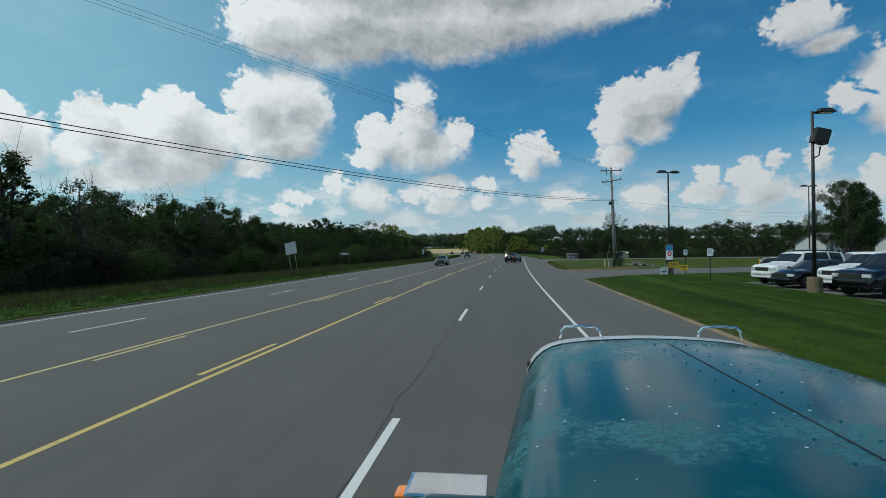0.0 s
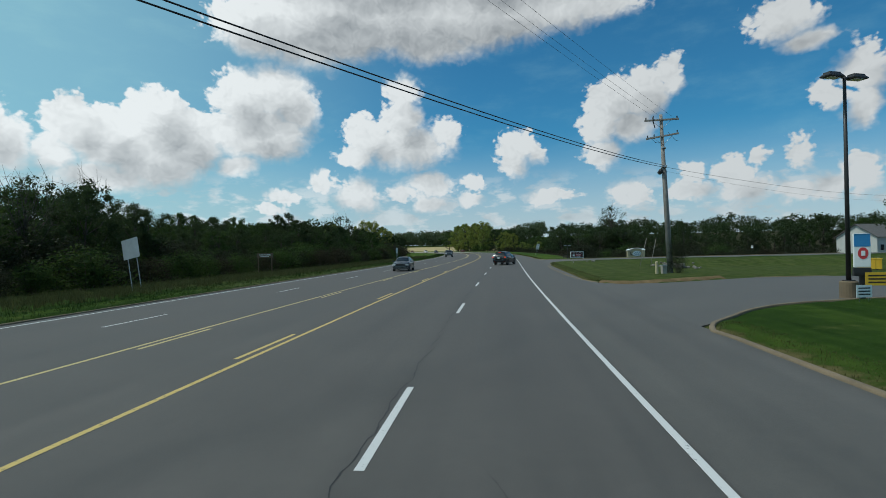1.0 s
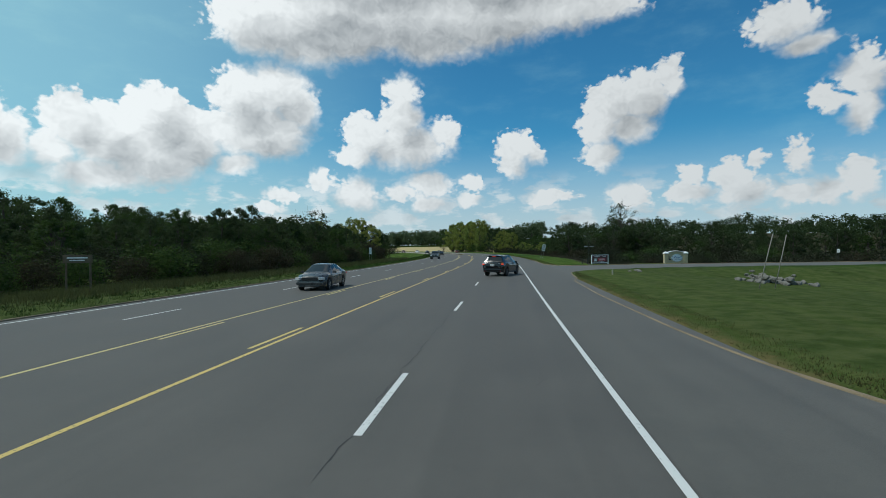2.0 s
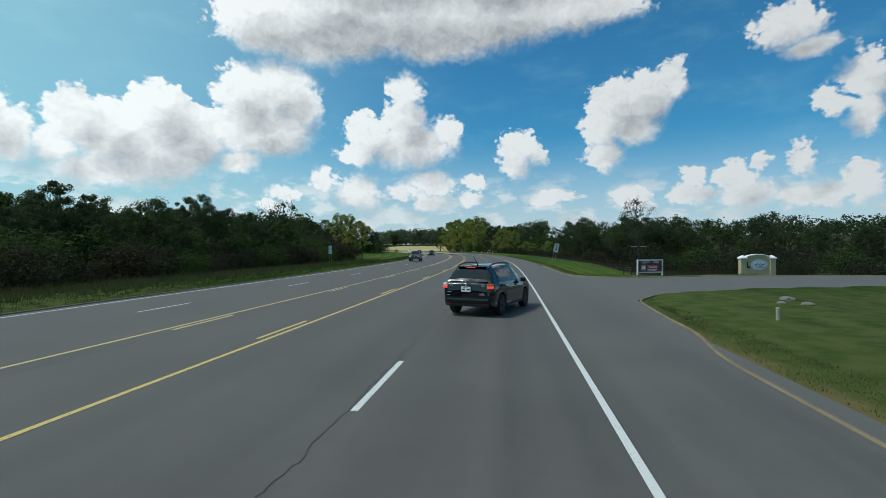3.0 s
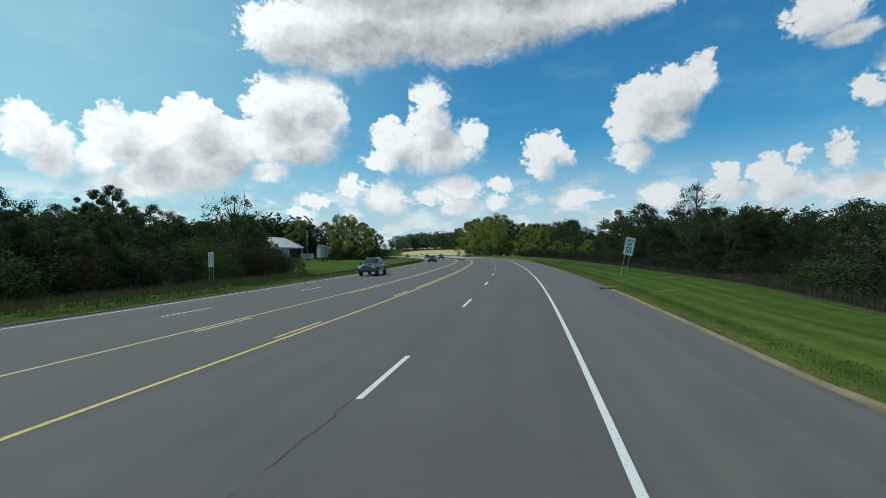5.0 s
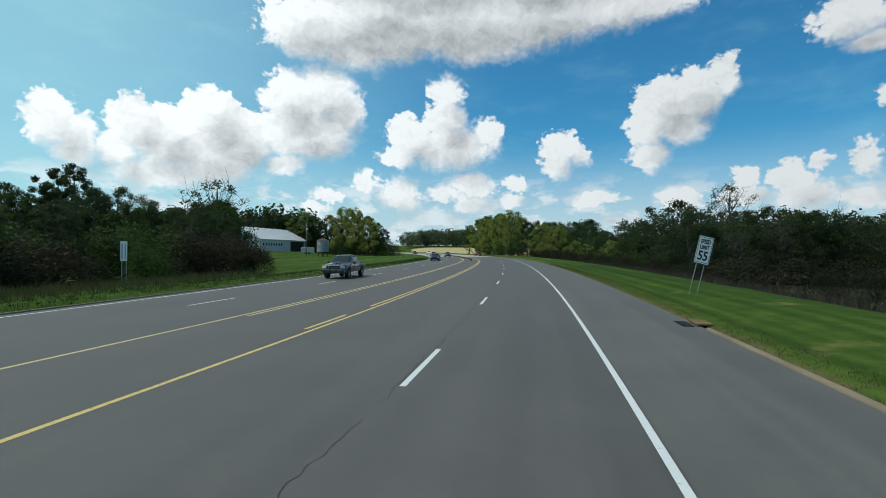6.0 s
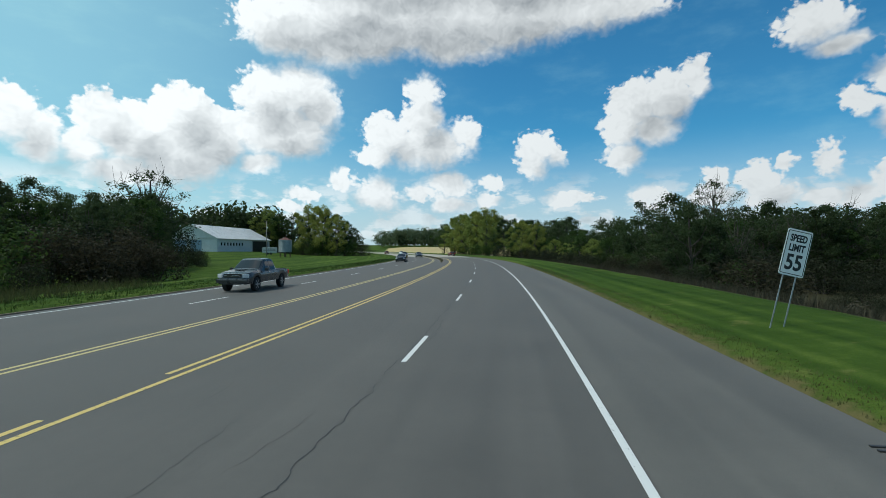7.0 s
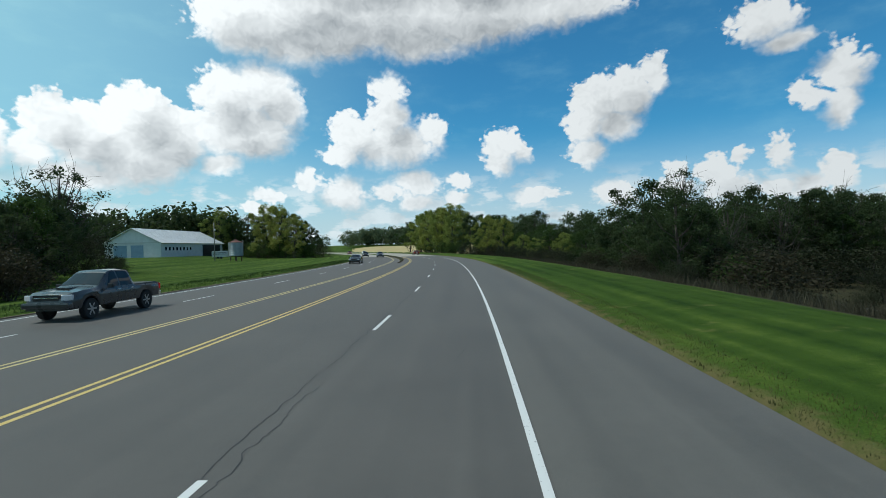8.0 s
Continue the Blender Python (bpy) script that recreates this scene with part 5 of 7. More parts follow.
        boxes("reflector", [((s * 0.62, -2.235, 0.42), (0.14, 0.02, 0.022))], M["lens_red_glow"], ob, bevel=0.004)
        # roof rails, mirrors, handles
        pipe("roof_rail", [(s * 0.56, -1.66, 1.62), (s * 0.565, -1.5, 1.672), (s * 0.57, -1.25, 1.705), (s * 0.575, -0.8, 1.725), (s * 0.575, -0.4, 1.722), (s * 0.57, 0.0, 1.70), (s * 0.57, 0.16, 1.672), (s * 0.57, 0.28, 1.615)], 0.022, M["plastic"], ob)
        boxes("wing_mirror", [((s * 1.0, 0.72, 1.08), (0.2, 0.12, 0.15))], M["car_black"], ob, bevel=0.04)
        for y in (-0.78, 0.1):
            boxes("door_handle", [((s * 0.93, y, 0.93), (0.03, 0.2, 0.03))], M["car_black"], ob, bevel=0.01)
        boxes("sill_trim", [((s * 0.885, 0.02, 0.32), (0.06, 1.9, 0.1))], M["plastic"], ob, bevel=0.02)
        boxes("headlamp", [((s * 0.66, 2.12, 0.76), (0.3, 0.2, 0.14), Matrix.Rotation(s * radians(-30), 4, "Z"))], M["lens_clear"], ob, bevel=0.03)
        for y in SUV["axles"]:
            wheel(ob, s * 0.80, y, 0.345, 0.225, "dark_steel", 5)
    pipe("aerial", [(0.05, -1.42, 1.66), (0.05, -1.46, 1.72), (-0.02, -1.66, 1.98)], [0.03, 0.012, 0.005], M["plastic"], ob)
    return ob


def pickup(place, turn, mat, label, front_dark=True):
    ob = thing("pickup_truck", label, "pickup truck", place, turn)
    sh = Shell(**PICKUP)
    sh.body("body", M[mat], ob)
    boxes("load_bed", [((0, -1.78, 1.06), (1.52, 1.56, 0.09))], M["plastic"], ob, "dark open load bed", bevel=0.01)
    sh.across("windscreen", 0.48, 1.06, 8.4, M["glass"], ob, t1=8.2)
    sh.across("rear_window", -0.92, -0.87, 8.6, M["glass"], ob)
    for c in ([(-0.74, 6.2), (-0.06, 6.2), (-0.06, 8.5), (-0.66, 8.4)], [(0.02, 6.2), (0.78, 6.2), (0.26, 8.4), (0.02, 8.5)]):
        sh.patch("side_window", c, M["glass"], ob)
    boxes("grille", [((0, 2.56, 0.86), (0.95, 0.1, 0.24))], M["plastic"], ob, "black grille with chrome bar", bevel=0.03)
    boxes("grille_bar", [((0, 2.615, 0.87), (0.9, 0.02, 0.035)), ((0, 2.61, 0.98), (1.0, 0.03, 0.025))], M["chrome"], ob, bevel=0.006)
    boxes("bumper", [((0, 2.56, 0.60), (1.72, 0.24, 0.2))], M[mat] if front_dark else M["chrome"], ob, bevel=0.06)
    boxes("air_dam", [((0, 2.5, 0.47), (1.5, 0.2, 0.1))], M["plastic"], ob, bevel=0.03)
    boxes("rear_bumper", [((0, -2.68, 0.58), (1.7, 0.16, 0.18))], M["chrome"], ob, bevel=0.03)
    boxes("bonnet_scoop", [((0, 1.62, 1.16), (0.5, 0.5, 0.06))], M[mat], ob, bevel=0.025)
    for s in (-1, 1):
        boxes("headlamp", [((s * 0.68, 2.47, 0.87), (0.34, 0.2, 0.2), Matrix.Rotation(s * radians(-20), 4, "Z"))], M["lens_clear"], ob, bevel=0.04)
        boxes("tail_lamp", [((s * 0.84, -2.6, 0.9), (0.12, 0.12, 0.26))], M["lens_red_glow"], ob, bevel=0.02)
        boxes("wing_mirror", [((s * 1.03, 0.75, 1.16), (0.2, 0.1, 0.18))], M["plastic"], ob, bevel=0.04)
        boxes("door_handle", [((s * 0.925, 0.15, 0.98), (0.03, 0.18, 0.03)), ((s * 0.925, -0.65, 0.98), (0.03, 0.18, 0.03))], M["chrome"], ob, bevel=0.01)
        lathe("fog_lamp", [(0.05, 2.66), (0.055, 2.62)], M["lens_clear"], ob, axis="y", at=(s * 0.66, 0, 0.6), sides=14)
        for y in PICKUP["axles"]:
            wheel(ob, s * 0.80, y, 0.38, 0.25, "alloy", 6)
    return ob


def plain_car(name, spec, place, turn, mat, label, category, rear=False):
    ob = thing(name, label, category, place, turn)
    sh = Shell(**spec)
    sh.body("body", M[mat], ob)
    t = spec["top"]
    yr, yf = t[0][0], t[-1][0]
    if spec is SEDAN:
        sh.across("windscreen", 0.32, 1.02, 8.4, M["glass"], ob, t1=8.2)
        sh.across("rear_window", -1.7, -1.22, 8.3, M["glass"], ob, t1=8.6)
        wins, zl, zt = ([(-1.1, 6.2), (-0.2, 6.2), (-0.2, 8.4), (-0.85, 8.3)], [(-0.12, 6.2), (0.75, 6.2), (0.15, 8.3), (-0.12, 8.4)]), 0.66, 0.82
    else:
        sh.across("windscreen", 0.5, 1.03, 8.4, M["glass"], ob, t1=8.2)
        sh.across("rear_window", -2.42, -2.31, 8.3, M["glass"], ob, t1=8.6)
        wins, zl, zt = ([(-2.15, 6.2), (-1.3, 6.2), (-1.3, 8.5), (-2.1, 8.4)], [(-1.2, 6.2), (-0.35, 6.2), (-0.35, 8.5), (-1.2, 8.5)], [(-0.25, 6.2), (0.72, 6.2), (0.3, 8.4), (-0.25, 8.5)]), 0.9, 0.98
    for c in wins:
        sh.patch("side_window", c, M["glass"], ob)
    boxes("grille", [((0, yf - 0.03, zl), (0.9, 0.08, 0.2))], M["plastic"], ob, bevel=0.02)
    boxes("bumper", [((0, yf - 0.06, zl - 0.24), (1.5, 0.2, 0.16))], M[mat], ob, bevel=0.05)
    boxes("number_plate", [((0, yr - 0.01, zl), (0.32, 0.02, 0.16))], M["sign_white"], ob, bevel=0.004)
    for s in (-1, 1):
        boxes("headlamp", [((s * 0.66, yf - 0.1, zl + 0.02), (0.32, 0.2, 0.15), Matrix.Rotation(s * radians(-24), 4, "Z"))], M["lens_clear"], ob, bevel=0.03)
        boxes("tail_lamp", [((s * 0.68, yr + 0.08, zt), (0.28, 0.16, 0.14), Matrix.Rotation(s * radians(20), 4, "Z"))], M["lens_red_glow"], ob, bevel=0.03)
        boxes("wing_mirror", [((s * (spec["half"][2][1] + 0.08), 0.75, 1.0 if spec is SEDAN else 1.2), (0.18, 0.1, 0.14))], M[mat], ob, bevel=0.03)
        for y in spec["axles"]:
            wheel(ob, s * (spec["half"][2][1] - 0.12), y, spec["radius"], 0.22, "alloy", 5)
    return ob


suv((2.93, 81.7, 0.0), -20)
pickup((-10.15, 148.2, 0), 182.5, "car_grey", "dark grey pickup truck with alloy wheels driving on the highway")
plain_car("saloon_car", SEDAN, (-8.05, 69.0, 0), 181, "car_grey", "dark grey saloon car in the oncoming lane", "car")
plain_car("saloon_car", SEDAN, (-14.9, 209, 0), 186, "car_black", "dark saloon car far off in the oncoming lane", "car")
plain_car("saloon_car", SEDAN, (-14.6, 283, 0), 15, "rust", "dark red car far ahead on the highway", "car")
for lane, s, mat in ((-9.2, 262, "car_grey"), (-12.6, 276, "car_black"), (-9.2, 330, "car_white"), (-12.6, 356, "rust")):
    x, y = map(float, on_road(lane, s))
    tn = 180 - math.degrees(float(np.interp(s, _s, _th)))
    plain_car("saloon_car", SEDAN, (x, y, 0.01), tn, mat, "small far-off car on the bend of the highway", "car")
# the car park
plain_car("sport_utility_car", BIGSUV, (18.6, 25.3, 0), 108, "car_white", "white sport utility car parked nose to the grass island", "car")
plain_car("saloon_car", SEDAN, (18.1, 22.7, 0), 106, "car_black", "black saloon car parked nose to the grass", "car")
plain_car("sport_utility_car", BIGSUV, (19.3, 20.2, 0), 106, "car_white", "white sport utility car parked nose to the grass", "car")
plain_car("sport_utility_car", BIGSUV, (18.3, 17.4, 0), 108, "car_black", "black sport utility car parked nose to the grass", "car")
pickup((18.8, 11.8, 0), 106, "car_grey", "dark grey pickup truck parked in the car park", False)
plain_car("sport_utility_car", BIGSUV, (26.6, 40.6, 0), 65, "car_black", "dark sport utility car standing on the side road", "car")
pickup((24.5, 29.5, 0), 84, "car_white", "white pickup truck parked far back in the car park", False)
plain_car("sport_utility_car", BIGSUV, (31.5, 22.5, 0), 84, "car_silver", "silver sport utility car parked far back in the car park", "car")


# ---------------------------------------------------------------- the old lorry's nose, standing in the lane where the journey begins
def lorry():
    cx, y0, y1 = 2.1, -5.95, -4.0
    ob = thing("lorry", "old teal long-nosed lorry with chrome trim and a centre-hinged bonnet", "lorry", (cx, y0, 0))
    L = y1 - y0
    zt = 1.805

    def section(t, side):
        """Half a bonnet section; t along from cowl to nose."""
        w = 0.75 - 0.20 * t
        z = zt + 0.02 - 0.02 * t - 0.03 * max(0, t - 0.85) / 0.15
        top = [(side * max(w * q, 0.002), z - 0.045 * q * q - 0.11 * q ** 10) for q in (0, 0.004, 0.12, 0.25, 0.38, 0.5, 0.62, 0.72, 0.8, 0.87, 0.93, 0.97, 1.0)]
        return top + [(side * w * 1.01, z - 0.35), (side * w * 1.01, z - 0.75)]
    for s in (-1, 1):
        P = np.array([[(x, L * t, z) for x, z in section(t, s)] for t in [0, 0.004] + list(np.linspace(0.06, 0.94, 13)) + [0.994, 1.0]])
        if s < 0:
            P = P[:, ::-1]
        hood = grid_mesh("bonnet_panel", P, P[..., :2], M["teal"], ob)
        m = hood.modifiers.new("thick", "SOLIDIFY")
        m.thickness, m.offset = 0.008, -1
        bm = bmesh.new()
        bmesh.ops.create_uvsphere(bm, u_segments=8, v_segments=5, radius=0.0045)
        rivet = part("rivet", bm, M["teal"], hood)
        for k in range(16):
            if k:
                rivet = new("rivet", rivet.data)
                rivet.parent = hood
            y = 0.1 + k * (L - 0.2) / 15
            rivet.location = (s * 0.06, y, section(y / L, s)[0][1] - 0.002)
        pipe("grab_handle", [(s * 0.31 + dx, L - 0.03, zt - 0.03 + dz) for dx, dz in ((-0.095, 0), (-0.09, 0.035), (-0.072, 0.056), (0, 0.062), (0.072, 0.056), (0.09, 0.035), (0.095, 0))], 0.0065, M["chrome"], hood, "chrome grab handle")
        # mudguard over each front wheel
        A = np.linspace(radians(10), radians(180), 16)
        Q = np.array([[(s * x, L - 0.55 + 0.72 * math.cos(a), 0.55 + 0.62 * math.sin(a)) for x in np.linspace(0.66, 1.12, 5)] for a in A])
        Q[:, -1, 2] -= 0.05
        if s < 0:
            Q = Q[:, ::-1]
        g = grid_mesh("mudguard", Q, Q[..., :2], M["teal"], ob)
        m = g.modifiers.new("thick", "SOLIDIFY")
        m.thickness = 0.008
        lamp = lathe("headlamp", [(0.10, L - 0.16), (0.125, L - 0.05), (0.13, L + 0.03), (0.115, L + 0.045)], M["chrome"], ob, "round chrome headlamp pod", axis="y", at=(s * 0.93, 0, 0.91))
        lathe("lens", [(0.11, L + 0.046), (0.06, L + 0.075)], M["lens_clear"], lamp, axis="y", at=(s * 0.93, 0, 0.91))
        boxes("turn_signal", [((s * 1.17, L + 0.02, 0.95), (0.10, 0.12, 0.10))], M["lens_amber"], ob, "orange turn signal", bevel=0.02)
        boxes("lamp_shelf", [((s * 0.96, L + 0.02, 1.01), (0.40, 0.26, 0.06))], M["chrome"], ob, "chrome lamp shelf", bevel=0.02)
        wheel(ob, s * 0.94, L - 0.55, 0.52, 0.30, "chrome", 8)
        boxes("frame_rail", [((s * 0.42, L / 2 - 0.2, 0.66), (0.08, L + 0.6, 0.24))], M["black"], ob)
    pipe("hinge", [(0, L * t, section(t, 1)[0][1] + 0.001) for t in np.linspace(0.01, 0.985, 12)], 0.0015, M["black"], ob, "dark piano hinge along the bonnet", sides=6)
    bm = bmesh.new()
    prof = [(x, z) for x, z in section(1.0, -1)][::-1] + section(1.0, 1)
    out = [bm.verts.new((x * 1.02, L + 0.01, z + 0.012)) for x, z in prof]
    inn = [bm.verts.new((x * 0.90, L + 0.03, z - 0.07 if z > zt - 0.3 else z)) for x, z in prof]
    bk = [bm.verts.new((x * 1.02, L - 0.07, z + 0.012)) for x, z in prof]
    for a, b in ((out, inn), (bk, out)):
        for i in range(len(prof) - 1):
            bm.faces.new((a[i], a[i + 1], b[i + 1], b[i]))
    bmesh.ops.recalc_face_normals(bm, faces=bm.faces)
    part("radiator_shell", bm, M["trim"], ob, "polished radiator surround", smooth=True)
    boxes("radiator", [((0, L - 0.02, zt - 0.45), (1.12, 0.06, 0.62))], M["black"], ob)
    boxes("grille_bar", [((-0.5 + k * 0.1, L + 0.02, zt - 0.44), (0.025, 0.02, 0.6)) for k in range(11)], M["chrome"], ob, bevel=0.004)
    boxes("bumper", [((0, L + 0.24, 0.62), (2.3, 0.12, 0.32))], M["chrome"], ob, "heavy chrome front bumper", bevel=0.04)
    boxes("bumper_bracket", [((-0.42, L + 0.1, 0.64), (0.08, 0.24, 0.14)), ((0.42, L + 0.1, 0.64), (0.08, 0.24, 0.14))], M["black"], ob)
    boxes("cowl", [((0, -0.03, zt - 0.32), (1.36, 0.05, 0.62))], M["teal"], ob)
    boxes("axle", [((0, L - 0.55, 0.5), (1.6, 0.12, 0.14))], M["black"], ob)
    return ob


lorry()

# ---------------------------------------------------------------- poles, wires and lamps
def gz(x, y):
    return float(ground_z(x, y))


def words(name, text, size, place, turn, mat, parent, depth=0.003, squeeze=1.0, bold=0.0):
    """Raised lettering facing -y, centred on its place."""
    cu = bpy.data.curves.new(name, "FONT")
    cu.body, cu.size, cu.extrude, cu.align_x, cu.align_y = text, size, depth, "CENTER", "CENTER"
    cu.offset = bold
    tmp = bpy.data.objects.new(name, cu)
    scene.collection.objects.link(tmp)
    bpy.context.view_layer.update()
    me = bpy.data.meshes.new_from_object(tmp.evaluated_get(bpy.context.evaluated_depsgraph_get()))
    bpy.data.objects.remove(tmp)
    bpy.data.curves.remove(cu)
    me.name = name
    me.materials.clear()
    me.materials.append(mat)
    ob = new(name, me)
    ob.parent = parent
    ob.matrix_basis = pose(*place, 90, 0, turn) @ Matrix.Diagonal((squeeze, 1, 1, 1))
    return ob


def cable(name, a, b, sag, r, label="", n=28, parent=None):
    a, b = np.array(a, float), np.array(b, float)
    pts = [a + (b - a) * t + np.array([0, 0, -4 * sag * t * (1 - t)]) for t in np.linspace(0, 1, n)]
    ob = pipe(name, pts, r, M["wire"], parent, sides=5)
    return tagged(ob, label, "cable")


def utility_pole(place, h, label, arms=True, turn=0.0):
    ob = thing("utility_pole", label, "utility pole", place, turn)
    pipe("post", [(0, 0, -0.3), (0, 0, h * 0.5), (0.0, 0, h)], [0.19, 0.16, 0.115], M["wood_pole"], ob, sides=14)
    if arms:
        for z, w, tilt in ((h - 0.45, 2.4, 2), (h - 1.7, 2.3, -6)):
            arm = boxes("crossarm", [((0, -0.16, z), (w, 0.10, 0.12), Matrix.Rotation(radians(tilt), 4, "Y"))], M["wood_pole"], ob, bevel=0.01)
            for x in (-w / 2 + 0.12, -w / 4, w / 2 - 0.12):
                zz = z - math.tan(radians(tilt)) * x
                lathe("insulator", [(0.02, zz + 0.05), (0.05, zz + 0.10), (0.035, zz + 0.16), (0.055, zz + 0.2), (0.02, zz + 0.26)], M["dark_steel"], arm, at=(x, -0.16, 0), sides=10)
            for s in (-1, 1):
                pipe("brace", [(s * 0.7, -0.18, z - 0.03), (0, -0.14, z - 0.65)], 0.014, M["steel"], arm, sides=5)
        pipe("insulator_string", [(-0.55, -0.2, h - 0.1), (-0.62, -0.28, h - 0.5), (-0.5, -0.24, h - 1.05)], 0.035, M["dark_steel"], ob, sides=8)
        pipe("jumper_wire", [(-0.9, -0.3, h - 1.75), (-0.55, -0.35, h - 2.2), (0.1, -0.2, h - 2.25)], 0.014, M["wire"], ob, sides=5)
        pipe("jumper_wire", [(0.4, -0.1, h - 1.4), (0.9, 0.05, h - 2.0), (1.1, 0.1, h - 2.1)], 0.014, M["wire"], ob, sides=5)
        lathe("splice_case", [(0.05, -0.36), (0.17, -0.30), (0.17, 0.22), (0.05, 0.28)], M["black"], ob, "black cable splice case", axis="y", at=(-0.26, 0.0, 7.55), sides=14)
        boxes("clamp", [((0, -0.02, 7.9), (0.36, 0.42, 0.16)), ((0.05, -0.05, 9.3), (0.3, 0.36, 0.08))], M["steel"], ob)
        pipe("conduit", [(0.2, 0.05, -0.1), (0.18, 0.03, 4.2), (0.15, 0.02, 7.7)], 0.03, M["steel"], ob, sides=7)
        pipe("ground_wire", [(-0.17, -0.08, 0), (-0.14, -0.08, 7.4)], 0.008, M["wire"], ob, sides=5)
    return ob


POLE = (14.3, 54.4)
ob = utility_pole((*POLE, gz(*POLE)), 11.9, "tall weathered wooden utility pole leaning a little away from the highway", turn=-8)
ob.matrix_basis = ob.matrix_basis @ pose(0, 0, 0, -5.0, -1.0, 0)
LEFT_POLE = (-17.8, 1.2)
utility_pole((*LEFT_POLE, gz(*LEFT_POLE)), 11.6, "weathered wooden utility pole on the far verge", turn=33)
FAR_POLE = (63.8, 97.9)
utility_pole((*FAR_POLE, gz(*FAR_POLE)), 11.8, "far wooden utility pole beside the estate road", turn=-40)
for dz, dx in ((8.05, -0.1), (7.88, 0.0)):
    cable("telephone_cable", (POLE[0] + dx, POLE[1] + 0.5, dz), (LEFT_POLE[0], LEFT_POLE[1], dz - 1.15), 0.86, 0.018, "thick black telephone cable strung across the highway")
for i, (dx, dy) in enumerate(((-1.0, -0.6), (-0.1, 0.0), (1.0, 0.5))):
    cable("power_line", (POLE[0] + dx, POLE[1] + 1.0 + dy, 11.8), (LEFT_POLE[0] + dx * 0.7, LEFT_POLE[1] + dy, 11.5), 0.5, 0.006, "thin power line strung across the highway")
cable("power_line", (POLE[0] + 0.1, POLE[1] + 0.6, 7.9), (FAR_POLE[0], FAR_POLE[1], 8.6), 0.6, 0.012, "thin cable running back to a far pole")
cable("power_line", (POLE[0] + 0.1, POLE[1] + 0.6, 7.6), (FAR_POLE[0], FAR_POLE[1], 8.0), 0.8, 0.006, "thin cable running back to a far pole")


def lamp_post(x, y, h, heads, label, turn=0.0, extra=False):
    ob = thing("lamp_post", label, "street lamp", (x, y, max(gz(x, y), -0.02)), turn)
    lathe("footing", [(0.30, -0.2), (0.30, 0.62), (0.27, 0.66)], M["kerb"], ob, "round concrete footing", sides=20)
    pipe("pole", [(0, 0, 0.6), (0, 0, h * 0.55), (0, 0, h)], [0.085, 0.07, 0.055], M["dark_steel"], ob, sides=12)
    boxes("base_plate", [((0, 0, 0.68), (0.3, 0.3, 0.04))], M["dark_steel"], ob)
    for a in heads:
        d = Vector((math.cos(radians(a)), math.sin(radians(a)), 0))
        pipe("arm", [(0, 0, h - 0.08), tuple(d * 0.28 + Vector((0, 0, h - 0.02)))], 0.035, M["dark_steel"], ob)
        bm = bmesh.new()
        vs = box(bm, (0, 0, 0), (0.78, 0.40, 0.2), None, 0.05)
        for v in bm.verts:
            if v.co.z > 0:
                v.co.x *= 0.72
                v.co.y *= 0.7
        bmesh.ops.transform(bm, matrix=Matrix.Translation(d * 0.6 + Vector((0, 0, h + 0.02))) @ Matrix.Rotation(radians(a), 4, "Z"), verts=bm.verts)
        head = part("lamp_head", bm, M["dark_steel"], ob, "dark shoebox lamp head")
        boxes("diffuser", [(tuple(d * 0.6 + Vector((0, 0, h - 0.085))), (0.5, 0.26, 0.02), Matrix.Rotation(radians(a), 4, "Z"))], M["lens_clear"], head, bevel=0.004)
    if extra:
        pipe("bracket", [(0, 0, h - 2.1), (0.22, -0.05, h - 2.0), (0.28, -0.06, h - 1.6)], 0.03, M["dark_steel"], ob)
        boxes("floodlight", [((0.28, -0.06, h - 1.15), (0.62, 0.42, 0.66), Matrix.Rotation(radians(15), 4, "Y"))], M["dark_steel"], ob, "boxy dark floodlight", bevel=0.06)
    return ob


lamp_post(15.0, 37.0, 8.5, (0, 180), "dark bronze twin-headed car park lamp post", 20)
lamp_post(15.1, 17.6, 8.05, (10,), "dark bronze lamp post on a concrete footing with a floodlight", 0, True)
lamp_post(37.7, 58.3, 9.4, (0, 180), "far dark twin-headed car park lamp post", 10)
lamp_post(58, 66, 9.0, (0,), "far dark single-headed car park lamp post")


# ---------------------------------------------------------------- signs
def sign_posts(ob, xs, h, mat, r=0.03, names="post"):
    for x in xs:
        boxes(names, [((x, 0.02, h / 2 - 0.15), (2 * r, 1.4 * r, h + 0.3))], M[mat], ob, bevel=0.006)


def plate(w, h, z, mat, parent, name="panel", y=-0.02, t=0.012, label="", radius=0.05):
    """A sheet with rounded corners, facing -y."""
    bm = bmesh.new()
    pts = []
    for cx, cz, a0 in ((w / 2 - radius, h / 2 - radius, 0), (-w / 2 + radius, h / 2 - radius, 90), (-w / 2 + radius, -h / 2 + radius, 180), (w / 2 - radius, -h / 2 + radius, 270)):
        for k in range(5):
            a = radians(a0 + 22.5 * k)
            pts.append((cx + radius * math.cos(a), cz + radius * math.sin(a)))
    f = bm.faces.new([bm.verts.new((x, y, z + q)) for x, q in pts])
    ext = bmesh.ops.extrude_face_region(bm, geom=[f])
    bmesh.ops.translate(bm, vec=(0, t, 0), verts=[v for v in ext["geom"] if isinstance(v, bmesh.types.BMVert)])
    bmesh.ops.recalc_face_normals(bm, faces=bm.faces)
    return part(name, bm, M[mat], parent, label)


